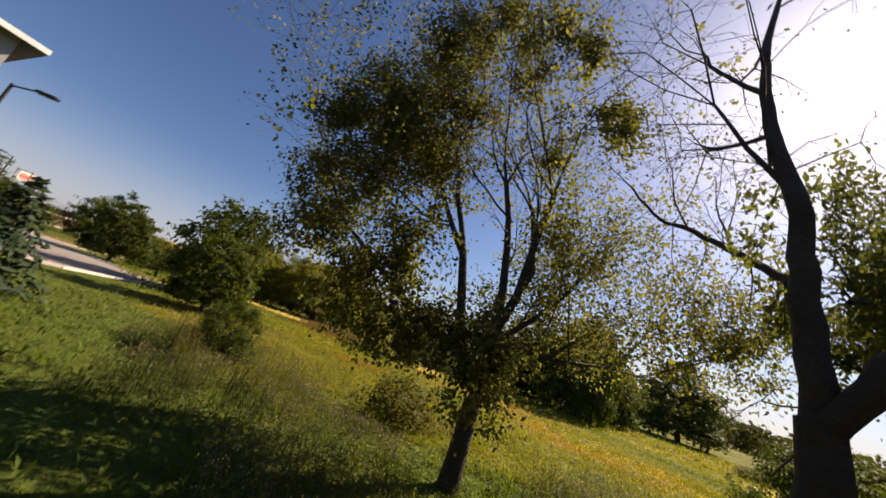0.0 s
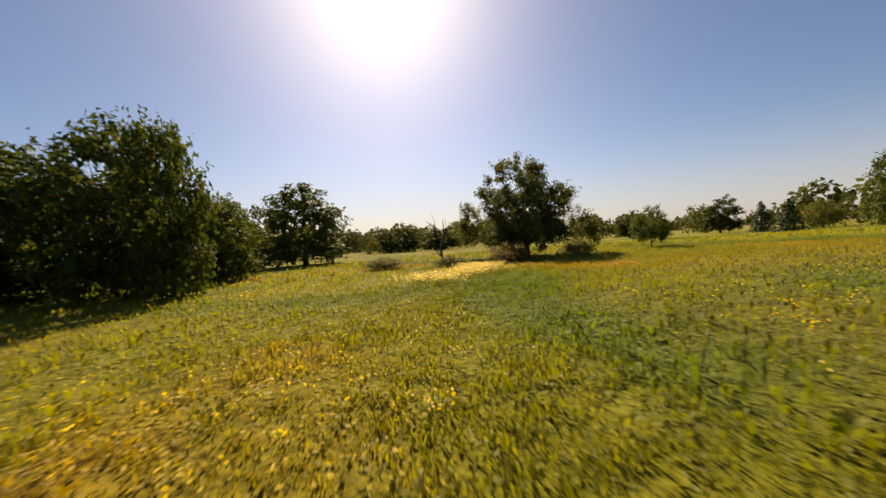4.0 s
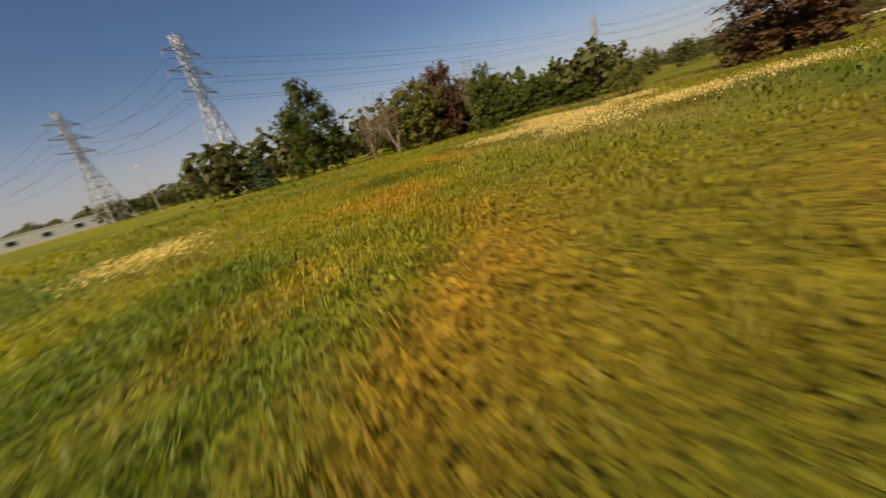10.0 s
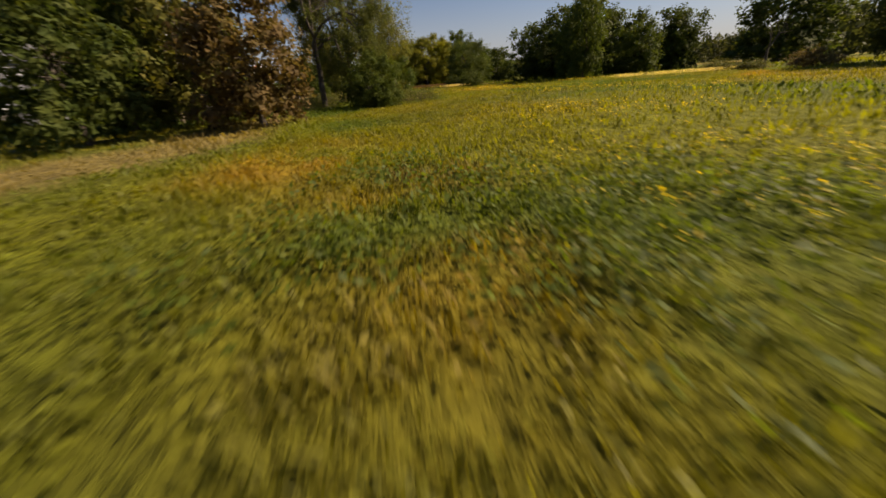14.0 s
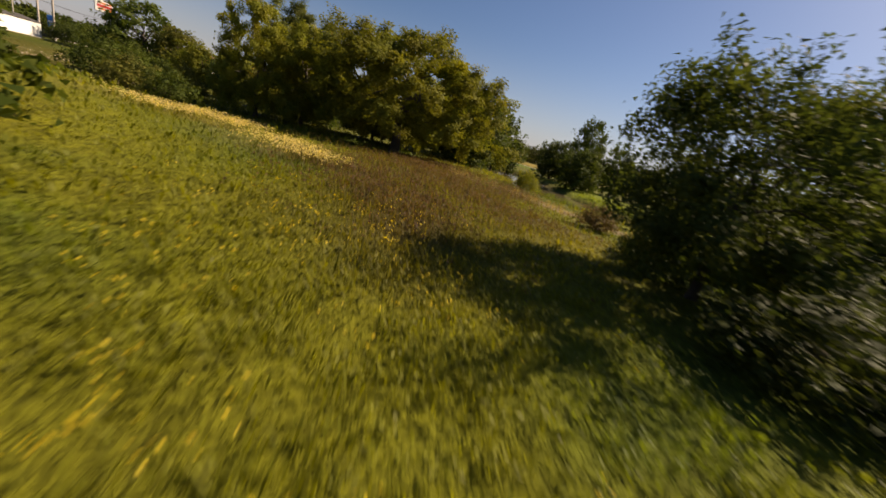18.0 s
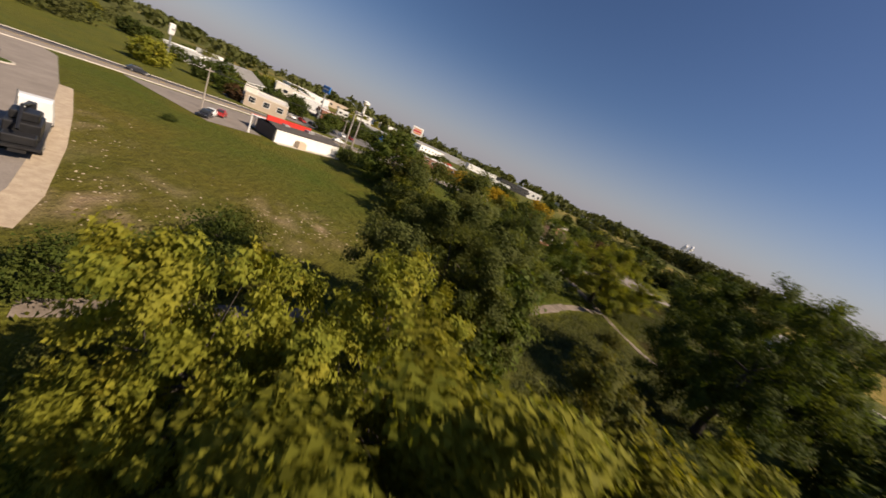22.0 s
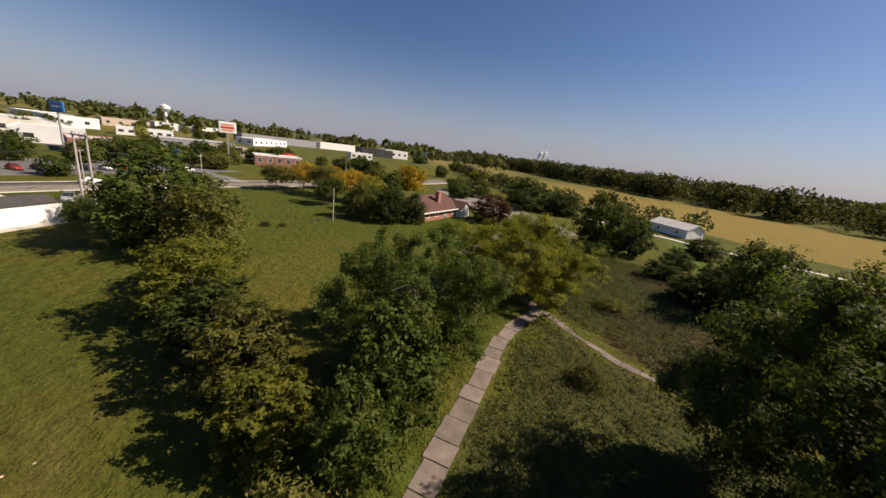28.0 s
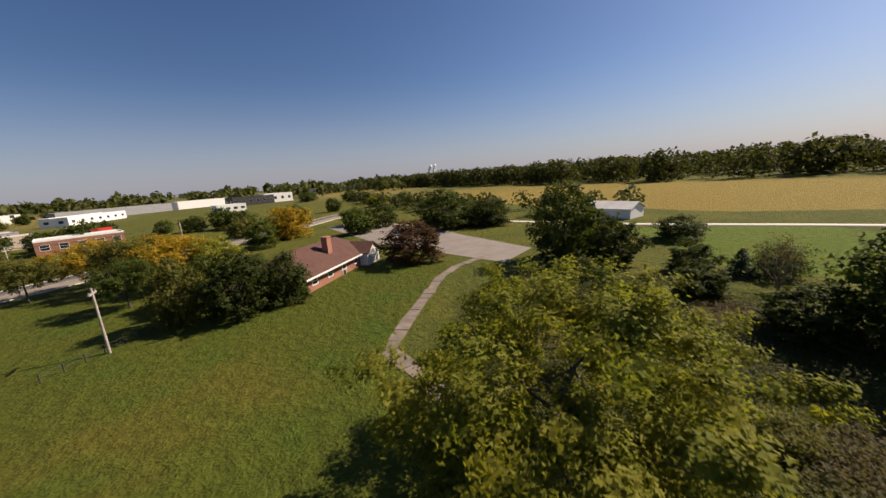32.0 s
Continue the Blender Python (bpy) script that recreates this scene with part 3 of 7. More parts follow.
cracked_lot = lot("parking_lot", [(-160, 60), (-172, 57), (-200, 50), (-250, 48), (-255, 66), (-215, 74), (-190, 72), (-165, 72)], ASPHALT, "cracked pale asphalt lot behind the house")
drive = new("driveway", strip_mesh("driveway", [(-200, 96), (-180, 104), (-163, 111), (-134, 128), (-110, 140)], 3.4, -0.03, 0.045, CONCRETE))
tagged(drive, "pale concrete driveway beside the mown lawn", "driveway", kind="structure")

# bay lines and islands of the large lot
for i in range(9):
    x0, y0 = -84 - i * 2.1, -47 - i * 2.9
    m = pose(x0 - 4 + 12, y0 - 3.2 - 6, 0.0, 0, 0, 36)
    ob = part("bay_line", boxes((-2.6, -0.06, 0.03, 2.6, 0.06, 0.056)), LINE, big_lot)
    ob.matrix_basis = m
for x0, y0, rz in ((-98, -66, -54), (-108, -88, 36), (-75, -60, 36)):
    isl = part("island", prism([(p * 1.0, q) for p, q in arc(4, 0, 1.4, -90, 90, 6) + arc(-4, 0, 1.4, 90, 270, 6)], 0.03, 0.2), CONCRETE, big_lot, "kerbed concrete island edge")
    isl.matrix_basis = pose(x0, y0, 0, 0, 0, rz)
    turf = part("island_turf", prism([(p * 0.94, q * 0.84) for p, q in arc(4, 0, 1.4, -90, 90, 6) + arc(-4, 0, 1.4, 90, 270, 6)], 0.1, 0.24), PLANT, isl, "mown grass on the island")
    a = turf.data.color_attributes.new("cover", "FLOAT_COLOR", "POINT")
    a.data.foreach_set("color", np.tile([0.08, 0.115, 0.018, 1], len(turf.data.vertices)).astype(np.float32))

# walkway of cracked slabs
walkway = tagged(new("pavement"), "cracked concrete slab footpath through the grass", "pavement", kind="structure")
rng = np.random.RandomState(5)
for line, width in ((WALKWAY, 1.7), (SIDE_PATH, 1.0)):
    c, nrm = ribbon(line, width, 0.0, 0.25)
    k = 0
    while k < len(c) - 3:
        m = min(k + int(rng.randint(7, 11)), len(c) - 1)
        lift = rng.uniform(-0.015, 0.03)
        w0, w1 = width / 2 + rng.uniform(-0.25, 0.1), width / 2 + rng.uniform(-0.25, 0.1)
        d = (c[m] - c[k]) * 0.02
        outline = [tuple(c[k] + nrm[k] * w0 + d), tuple(c[k] - nrm[k] * w1 + d), tuple(c[m] - nrm[m] * w1 - d), tuple(c[m] + nrm[m] * w0 - d)]
        part("slab", prism(outline, -0.05, 0.05 + lift), SLAB, walkway)
        k = m


# ---- trees ----
def unit(v):
    return v / (np.linalg.norm(v, axis=-1, keepdims=True) + 1e-9)


def leaf_quads(rng, p, outward, length, width, droop=0.25, corners=4):
    """Rhombic or, with three corners, wedge-shaped leaves at p that face roughly outward and up."""
    n = len(p)
    nrm = unit(1.0 * outward + np.array([0, 0, 0.4]) + 0.45 * rng.normal(size=(n, 3)))
    axis = unit(np.cross(nrm, rng.normal(size=(n, 3))) - np.array([0, 0, droop]))
    side = unit(np.cross(nrm, axis))
    ln = (length * rng.uniform(0.65, 1.35, (n, 1))) / 2
    wd = (width * rng.uniform(0.65, 1.35, (n, 1))) / 2
    if corners == 3:
        v = np.stack([p - axis * ln + side * wd, p + axis * ln, p - axis * ln - side * wd], 1)
    else:
        v = np.stack([p - axis * ln, p + side * wd - axis * ln * 0.1, p + axis * ln, p - side * wd - axis * ln * 0.1], 1)
    return v.reshape(-1, 3), np.arange(corners * n).reshape(n, corners)


def lobes_of(rng, H, R, z0, count, lump):
    """Centres and radii of a crown's lobes inside an egg of height H and radius R."""
    half, mid = (H - z0) / 2, (H + z0) / 2
    k = np.arange(count) + 0.5
    phi, cz = k * 2.399963 + rng.uniform(0, 6), 1 - 2 * k / count
    rr = np.sqrt(1 - cz * cz)
    d = np.stack([rr * np.cos(phi), rr * np.sin(phi), cz], 1) + rng.normal(0, 0.13, (count, 3))
    fill = rng.uniform(0.58, 0.8, (count, 1))
    c = d * fill * np.array([R, R, half]) + np.array([0, 0, mid])
    c[:, :2] *= np.where(c[:, 2:3] < mid, 1.0, 0.93)
    return c, lump * R * rng.uniform(0.75, 1.25, count)


def lobed_crown(seed, H, R, z0, leaves, length, width, lobes=22, lump=0.38, clumps=15, droop=0.25, extra=None, keep=None, spray=1.0, corners=3):
    """Leaves in sprays that stand out from the lobes of the crown."""
    rng = np.random.RandomState(seed)
    c, r = lobes_of(rng, H, R, z0, lobes, lump)
    if extra is not None:
        c, r = np.concatenate([c, np.array(extra)[:, :3]]), np.concatenate([r, np.array(extra)[:, 3]])
    nl = len(c)
    kc = rng.randint(0, nl, nl * clumps)
    d = unit(rng.normal(size=(len(kc), 3)) + np.array([0, 0, 0.4]))
    rk = r[kc][:, None]
    cc = c[kc] + d * rk * rng.uniform(0.5, 1.0, (len(kc), 1))
    tone = np.clip(rng.normal(0.25, 0.28, len(kc)), 0, 1)
    weight = r[kc] ** 2 * rng.uniform(0.6, 1.4, len(kc))
    pick = rng.choice(len(kc), leaves, p=weight / weight.sum())
    rr, dd = rk[pick], d[pick]
    g = np.clip(rng.normal(size=(leaves, 3)), -1.7, 1.7)
    along = np.sum(g * dd, 1, keepdims=True) * dd
    p = cc[pick] + (g - along) * rr * 0.15 + along * rr * 0.24 * spray
    out = unit(dd + 0.5 * unit(p - c[kc[pick]]) + 0.5 * unit(g))
    if keep is not None:
        ok = keep(p)
        p, out, pick = p[ok], out[ok], pick[ok]
    v, f = leaf_quads(rng, p, out, length, width, droop, corners)
    return v, f, np.repeat(tone[pick], corners), c


def limb_segs(rng, H, R, z0, targets, r0, count=7, lean=(0, 0)):
    """A tapered trunk with limbs that reach towards lobe centres."""
    segs, last = [], np.array([0, 0, -0.3])
    top = z0 + (H - z0) * 0.55
    n = 6
    nodes = []
    for i in range(n):
        t = (i + 1) / n
        p = np.array([lean[0] * t + rng.normal(0, 0.04 * R * t), lean[1] * t + rng.normal(0, 0.04 * R * t), top * t])
        a = r0 * (1 - 0.6 * i / n) * (1.35 if i == 0 else 1)
        segs.append([*last, *p, a, r0 * (1 - 0.6 * t)])
        nodes.append((p, r0 * (1 - 0.6 * t)))
        last = p
    limbs = []
    order = rng.permutation(len(targets))[: count * 2]
    for j, i in enumerate(order):
        p, rr = nodes[rng.randint(2, n)]
        q = targets[i]
        m = p * 0.5 + q * 0.5 + np.array([0, 0, -0.06 * R]) + rng.normal(0, 0.06 * R, 3)
        limbs.append([*p, *m, rr * 0.55, rr * 0.34])
        limbs.append([*m, *q, rr * 0.34, rr * 0.08])
    return segs, limbs


def leafy_tree(seed, H=10.0, R=4.0, z0=1.6, leaves=5000, length=0.42, width=0.28, lobes=22, lump=0.38, trunk=0.22, name="deciduous_tree", leaf="green", extra=None, droop=0.25, keep=None, clumps=15, skirt=True):
    rng = np.random.RandomState(seed + 1)
    ob = thing(name, Matrix(), "tree", "tree")
    if skirt:
        a = np.arange(9) * 0.698 + rng.uniform(0, 1)
        rad = R * rng.uniform(0.5, 0.78, 9)
        low = np.stack([rad * np.cos(a), rad * np.sin(a), z0 + R * rng.uniform(0.22, 0.4, 9), np.full(9, lump * R)], 1)
        extra = list(extra or []) + [tuple(q) for q in low]
    v, f, tone, c = lobed_crown(seed, H, R, z0, 2 * leaves, 0.76 * length, 0.8 * width, lobes, lump, clumps, droop, extra, keep)
    piece("crown", mesh_from("crown", v, f, LEAF[leaf], tint=tone), ob)
    segs, limbs = limb_segs(rng, H, R, z0, c, trunk)
    tube_part("trunk", segs, BARK, ob, 8, lap=0.15)
    tube_part("branching", limbs, BARK, ob, 5)
    return ob


def conifer(seed, H=10.0, R=3.0, tiers=16, per=110, name="conifer"):
    """A spruce: tiers of drooping boughs, shorter towards the tip."""
    rng = np.random.RandomState(seed)
    ob = thing(name, Matrix(), "conifer", "tree")
    P, O = [], []
    for i in range(tiers):
        t = (i + 0.5) / tiers
        rad = R * (1 - t) ** 0.85 * rng.uniform(0.85, 1.1) + 0.12
        arms = 9
        a = rng.uniform(0, 6.28) + np.arange(arms) * 6.28 / arms + rng.normal(0, 0.15, arms)
        n = int(per * (1.25 - t))
        k = rng.randint(0, arms, n)
        s = rng.uniform(0.1, 1.0, n) ** 0.6
        ang = a[k] + rng.normal(0, 0.16, n)
        rr = rad * s * rng.uniform(0.85, 1.1, n)
        z = H * (0.06 + 0.93 * t) - 0.28 * rr + rng.normal(0, 0.1, n)
        P.append(np.stack([rr * np.cos(ang), rr * np.sin(ang), z], 1))
        O.append(np.stack([np.cos(ang), np.sin(ang), np.full(n, 0.3)], 1))
    p, o = np.concatenate(P), np.concatenate(O)
    v, f = leaf_quads(rng, p, o, 0.7, 0.28, 0.35)
    piece("crown", mesh_from("crown", v, f, LEAF["conifer"], tint=np.repeat(np.clip(rng.normal(0.2, 0.2, len(p)), 0, 1), 4)), ob)
    tube_part("trunk", [[0, 0, -0.2, 0, 0, H * 0.55, 0.2, 0.12], [0, 0, H * 0.55, 0, 0, H * 0.97, 0.12, 0.02]], BARK, ob, 7)
    return ob


def grow(rng, p, d, length, r, depth, segs, tips, droop=0.0, spread=0.6, kids=3, up=0.1, wob=0.13):
    """Branches that fork and thin out; tips collects the ends of the twigs."""
    steps = 4 if depth > 2 else 2
    for i in range(steps):
        d = unit(d + rng.normal(0, wob, 3) + np.array([0, 0, up - droop * (3 - depth if depth < 3 else 0)]))
        q = p + d * length / steps
        r1 = r * 0.86
        segs.append([*p, *q, r, r1])
        if depth > 0 and i < steps - 1 and rng.rand() < 0.65 and (q[2] > 2.3 or r1 < 0.2):
            e = unit(d + spread * 1.15 * rng.normal(size=3))
            grow(rng, q, e, length * rng.uniform(0.45, 0.65), r1 * 0.5, depth - 1, segs, tips, droop, spread, kids, up, wob)
        p, r = q, r1
    if depth == 0:
        tips.append([*p, *d])
        return
    for _ in range(kids):
        e = unit(d + spread * rng.normal(size=3))
        grow(rng, p, e, length * rng.uniform(0.58, 0.8), r * rng.uniform(0.55, 0.72), depth - 1, segs, tips, droop, spread, kids, up, wob)


def branchy_tree(seed, name, stems, depth, per_tip, leaf, length, width, spread=0.55, droop=0.0, kids=3, up=0.12, blob=0.28, bark=None, keep=None, share=1.0, sides=5, bole=(), thin=0.05):
    """A tree drawn from its branches, with leaves round the ends of the twigs."""
    rng = np.random.RandomState(seed)
    ob = thing(name, Matrix(), "tree", "tree")
    segs, tips = [list(s) for s in bole], []
    for p, d, ln, r in stems:
        grow(rng, np.array(p, dtype=float), unit(np.array(d, dtype=float)), ln, r, depth, segs, tips, droop, spread, kids, up)
    s = np.array(segs)
    bark = bark or BARK
    thick = s[:, 6] > thin
    if keep is not None:
        thin_ok = keep(s[:, 3:6]) | thick
        s, thick = s[thin_ok], thick[thin_ok]
    tube_part("trunk", s[thick], bark, ob, 9, lap=0.22)
    if (~thick).any():
        tube_part("branching", s[~thick], bark, ob, 3 if len(s) > 2500 else sides)
    if per_tip:
        t = np.array(tips)
        t = t[rng.rand(len(t)) < share]
        k = np.repeat(np.arange(len(t)), per_tip)
        p = t[k, :3] + rng.normal(size=(len(k), 3)) * blob - np.array([0, 0, 0.1])
        if keep is not None:
            ok = keep(p)
            p, k = p[ok], k[ok]
        tone = np.clip(rng.normal(0.3, 0.3, len(t)), 0, 1)
        v, f = leaf_quads(rng, p, unit(rng.normal(size=(len(k), 3))), length, width, 0.5)
        piece("crown", mesh_from("crown", v, f, LEAF[leaf], tint=np.repeat(tone[k], 4)), ob)
    return ob


def recolour(ob, leaf):
    for o in ob.children:
        if o.name.startswith("crown"):
            o.material_slots[0].link = "OBJECT"
            o.material_slots[0].material = LEAF[leaf]


def stand(x, y, sxy, sz, turn):
    return Matrix.Translation((x, y, float(level(x, y)))) @ pose(0, 0, 0, 0, 0, turn) @ Matrix.Diagonal((sxy, sxy, sz, 1))


WORDS = {"sunny": "olive-yellow", "sage": "grey-green", "green": "green", "dark": "dark green", "yellow": "yellow-green", "olive": "olive green", "gold": "golden yellow autumn", "red": "red-brown autumn", "brown": "brownish", "conifer": "dark green", "maple": "thinning yellow-green"}


def plant(proto, rows, H, R, label, category, group):
    """Stands the prototype and its copies: rows of x, y, height, radius, leaf colour."""
    for i, (x, y, h, r, leaf) in enumerate(rows):
        m = stand(x, y, r / R, h / H, (i * 77 + x * 13) % 360)
        ob = proto if i == len(rows) - 1 else copy_thing(proto, m)
        ob.matrix_basis = m
        recolour(ob, leaf)
        size = "tall " if h > 11 else "small " if h < 6 else ""
        tagged(ob, label.format(c=WORDS[leaf], s=size), category, group)


# trees beside the start of the flight, with open sides where the way leads through
MAPLE_AT = (-3.15, -14.9)


def clear_maple(p):
    x, y, z = p[:, 0] + MAPLE_AT[0], p[:, 1] + MAPLE_AT[1], p[:, 2]
    return (x < -0.9 - 0.25 * np.abs(z - 2.8)) | (z > 3.9) | (y < -24)


def run_of(points, r0, r1, cuts=5):
    """A limb that bends smoothly through its points, thinning from r0 to r1, with small kinks."""
    rng = np.random.RandomState(len(points) * 7 + 1)
    p = np.array([points[0], *points, points[-1]], dtype=float)
    line = []
    for a, b, c, d in zip(p[:-3], p[1:-2], p[2:-1], p[3:]):
        for t in np.arange(cuts) / cuts:
            line.append(0.5 * (2 * b + (c - a) * t + (2 * a - 5 * b + 4 * c - d) * t ** 2 + (3 * b - a - 3 * c + d) * t ** 3))
    line = np.array(line + [p[-1]])
    n = len(line) - 1
    r = r0 + (r1 - r0) * np.arange(n + 1) / n
    line[1:-1] += rng.normal(size=(n - 1, 3)) * r[1:-1, None] * 0.16
    return [(*line[k], *line[k + 1], r[k], r[k + 1]) for k in range(n)]


MAPLE_BOLE = [(0, 0, -0.4, 0.02, 0, 0.6, 0.36, 0.27), (0.02, 0, 0.6, 0.03, 0.03, 2.2, 0.27, 0.24), (0.03, 0.03, 2.2, 0.1, 0.08, 4.2, 0.24, 0.21), (0.03, 0.02, 2.5, -0.7, -0.45, 3.9, 0.17, 0.15), (-0.7, -0.45, 3.9, -1.2, -0.8, 6.2, 0.15, 0.12),
              (-0.3, -0.2, 3.1, -2.4, -1.5, 4.3, 0.12, 0.1), (-2.4, -1.5, 4.3, -4.8, -3.0, 6.2, 0.1, 0.06), (0.05, 0.05, 3.9, -1.6, -1.0, 3.9, 0.06, 0.05)]
MAPLE_BOLE += run_of([(0.1, 0.08, 3.4), (0.7, 0.6, 3.85), (1.5, 1.4, 3.9), (2.5, 2.2, 4.15), (3.3, 2.9, 4.2), (3.9, 3.5, 4.1)], 0.085, 0.008)
MAPLE_STEMS = [((0.1, 0.08, 4.2), (0.12, 0.05, 1), 4.4, 0.15), ((0.1, 0.08, 4.1), (0.34, 0.2, 1), 4.2, 0.13), ((0.1, 0.05, 4.2), (-0.14, -0.1, 1), 4.6, 0.15), ((-1.2, -0.8, 6.2), (-0.18, -0.1, 1), 4.0, 0.11), ((-1.2, -0.8, 6.1), (-0.5, -0.32, 1), 4.0, 0.1), ((0.06, 0.06, 3.8), (0.8, 0.5, 0.9), 3.4, 0.09),
               ((-2.4, -1.5, 4.3), (-0.3, -0.2, 1), 3.4, 0.08), ((-4.8, -3.0, 6.2), (-0.6, -0.4, 0.7), 2.8, 0.06), ((1.2, 1.1, 3.75), (0.5, 0.6, 0.9), 2.6, 0.06), ((2.5, 2.2, 4.1), (0.5, 0.5, 0.6), 2.0, 0.045), ((3.7, 3.2, 4.5), (0.9, 0.6, 0.3), 1.4, 0.035), ((1.8, 1.6, 3.9), (0.2, -0.5, 0.8), 2.0, 0.045), ((0.7, 0.6, 3.85), (-0.3, 0.9, 0.6), 2.0, 0.045), ((0.9, 0.8, 3.9), (0.6, -0.3, 0.9), 1.8, 0.04), ((2.0, 1.8, 4.0), (-0.2, 0.8, 0.5), 1.8, 0.035), ((3.2, 2.8, 4.2), (0.4, 0.8, 0.3), 1.3, 0.025)]
maple = branchy_tree(3, "maple_tree", MAPLE_STEMS, 4, 7, "maple", 0.125, 0.085, spread=0.42, kids=3, up=0.08, blob=0.19, keep=clear_maple, share=0.66, bole=MAPLE_BOLE)
# lobes of the dense side: distance from the trunk along it, height, radius
MAPLE_LOBES = [(3.0, 5.2, 1.4), (4.4, 4.4, 1.4), (5.8, 5.2, 1.5), (7.0, 6.2, 1.4), (7.6, 8.0, 1.3), (6.9, 9.8, 1.4), (5.2, 7.4, 1.8), (5.0, 9.8, 1.8), (5.5, 11.6, 1.4), (4.3, 13.3, 1.4), (3.4, 14.8, 1.2), (2.3, 15.4, 1.0), (3.2, 11.4, 1.5), (3.0, 8.4, 1.5), (1.5, 14.4, 1.0), (0.3, 14.4, 0.9), (-0.9, 13.6, 0.9), (-1.9, 12.4, 0.9), (-2.5, 10.9, 0.8), (0.8, 12.4, 0.8), (-0.6, 10.6, 0.7), (0.9, 3.4, 0.9), (-0.3, 3.2, 0.8), (2.0, 3.6, 1.0), (0.2, 2.6, 0.7), (3.4, 3.2, 1.1)]
jit = np.random.RandomState(6)
lobes_ = [(-0.844 * d + 0.54 * q, -0.537 * d - 0.84 * q, z, r) for (d, z, r), q in zip(MAPLE_LOBES, jit.uniform(-1.1, 1.1, len(MAPLE_LOBES)))]
v, f, tone_, _ = lobed_crown(4, 13.4, 5.3, 2.6, 56000, 0.14, 0.1, lobes=0, clumps=30, droop=0.5, extra=lobes_, keep=clear_maple, spray=1.5, corners=4)
piece("crown", mesh_from("crown", v, f, LEAF["maple"], tint=tone_), maple)
# loose sprays round the trunk and along the low limb
v, f, tone_, _ = lobed_crown(5, 13.4, 5.3, 2.6, 3600, 0.11, 0.075, lobes=0, clumps=34, droop=0.5, keep=clear_maple, spray=2.2, corners=4,
                             extra=[(1.35, -1.5, 2.5, 0.6), (0.85, -1.5, 3.1, 0.6), (1.6, -1.5, 1.9, 0.5), (0.75, -1.5, 4.3, 0.7), (1.4, -1.0, 3.2, 0.5), (0.9, -1.9, 2.0, 0.6), (-0.3, 1.3, 4.2, 0.8), (0.85, 1.3, 3.7, 0.7), (0.85, 1.3, 4.9, 0.8), (2.3, 1.3, 4.8, 0.8), (0.0, 1.4, 2.9, 0.7), (0.2, 1.3, 2.4, 0.6), (-1.0, 1.5, 5.2, 0.8), (1.6, 1.8, 4.3, 0.7), (2.8, 2.4, 4.5, 0.6)])
piece("crown", mesh_from("crown", v, f, LEAF["maple"], tint=tone_), maple)
maple.matrix_basis = pose(*MAPLE_AT, float(level(*MAPLE_AT)))
tagged(maple, "tall many-stemmed maple with thinning olive leaves in the weeds", "tree")

OLD_AT = (2.9, -18.3)


def clear_old(p):
    x, y, z = p[:, 0] + OLD_AT[0], p[:, 1] + OLD_AT[1], p[:, 2]
    return ((x > 1.9) | (z > 4.7)) & (y > -20.8)


OLD_BOLE = run_of([(0.15, -0.1, -0.4), (0.1, -0.05, 0.5), (0.06, 0.0, 2.2), (0.0, 0.05, 3.7)], 0.29, 0.19)
OLD_BOLE += run_of([(0.0, 0.05, 3.6), (-0.1, 0.1, 5.0), (-0.2, 0.15, 6.3), (-0.5, 0.3, 7.6), (-0.6, 0.4, 9.0)], 0.16, 0.06)
OLD_BOLE += run_of([(-0.1, 0.1, 4.6), (-0.1, 1.0, 5.3), (-0.2, 2.0, 5.9), (-0.9, 2.8, 6.7), (-1.7, 3.3, 7.4), (-2.3, 3.4, 7.7), (-3.1, 3.7, 8.8)], 0.1, 0.03)
RIGHT_STEM = [(0.0, 0.05, 3.6), (0.55, -0.1, 4.5), (1.1, 0.1, 5.4), (1.7, 0.9, 6.3), (2.3, 2.2, 6.9), (2.6, 3.2, 6.75), (1.9, 3.8, 6.25), (1.2, 4.1, 4.9), (0.25, 4.7, 3.5), (-0.1, 5.0, 2.9)]
OLD_BOLE += run_of(RIGHT_STEM, 0.145, 0.015)
OLD_BOLE += run_of([(2.3, 2.2, 6.9), (2.45, 3.3, 5.9), (1.95, 3.65, 5.35), (1.9, 3.7, 4.3), (1.3, 4.1, 3.6), (0.9, 4.4, 3.3)], 0.08, 0.012)
OLD_BOLE += run_of([(1.1, 0.1, 5.4), (1.5, -0.3, 6.6), (1.7, -0.4, 8.0)], 0.12, 0.07)
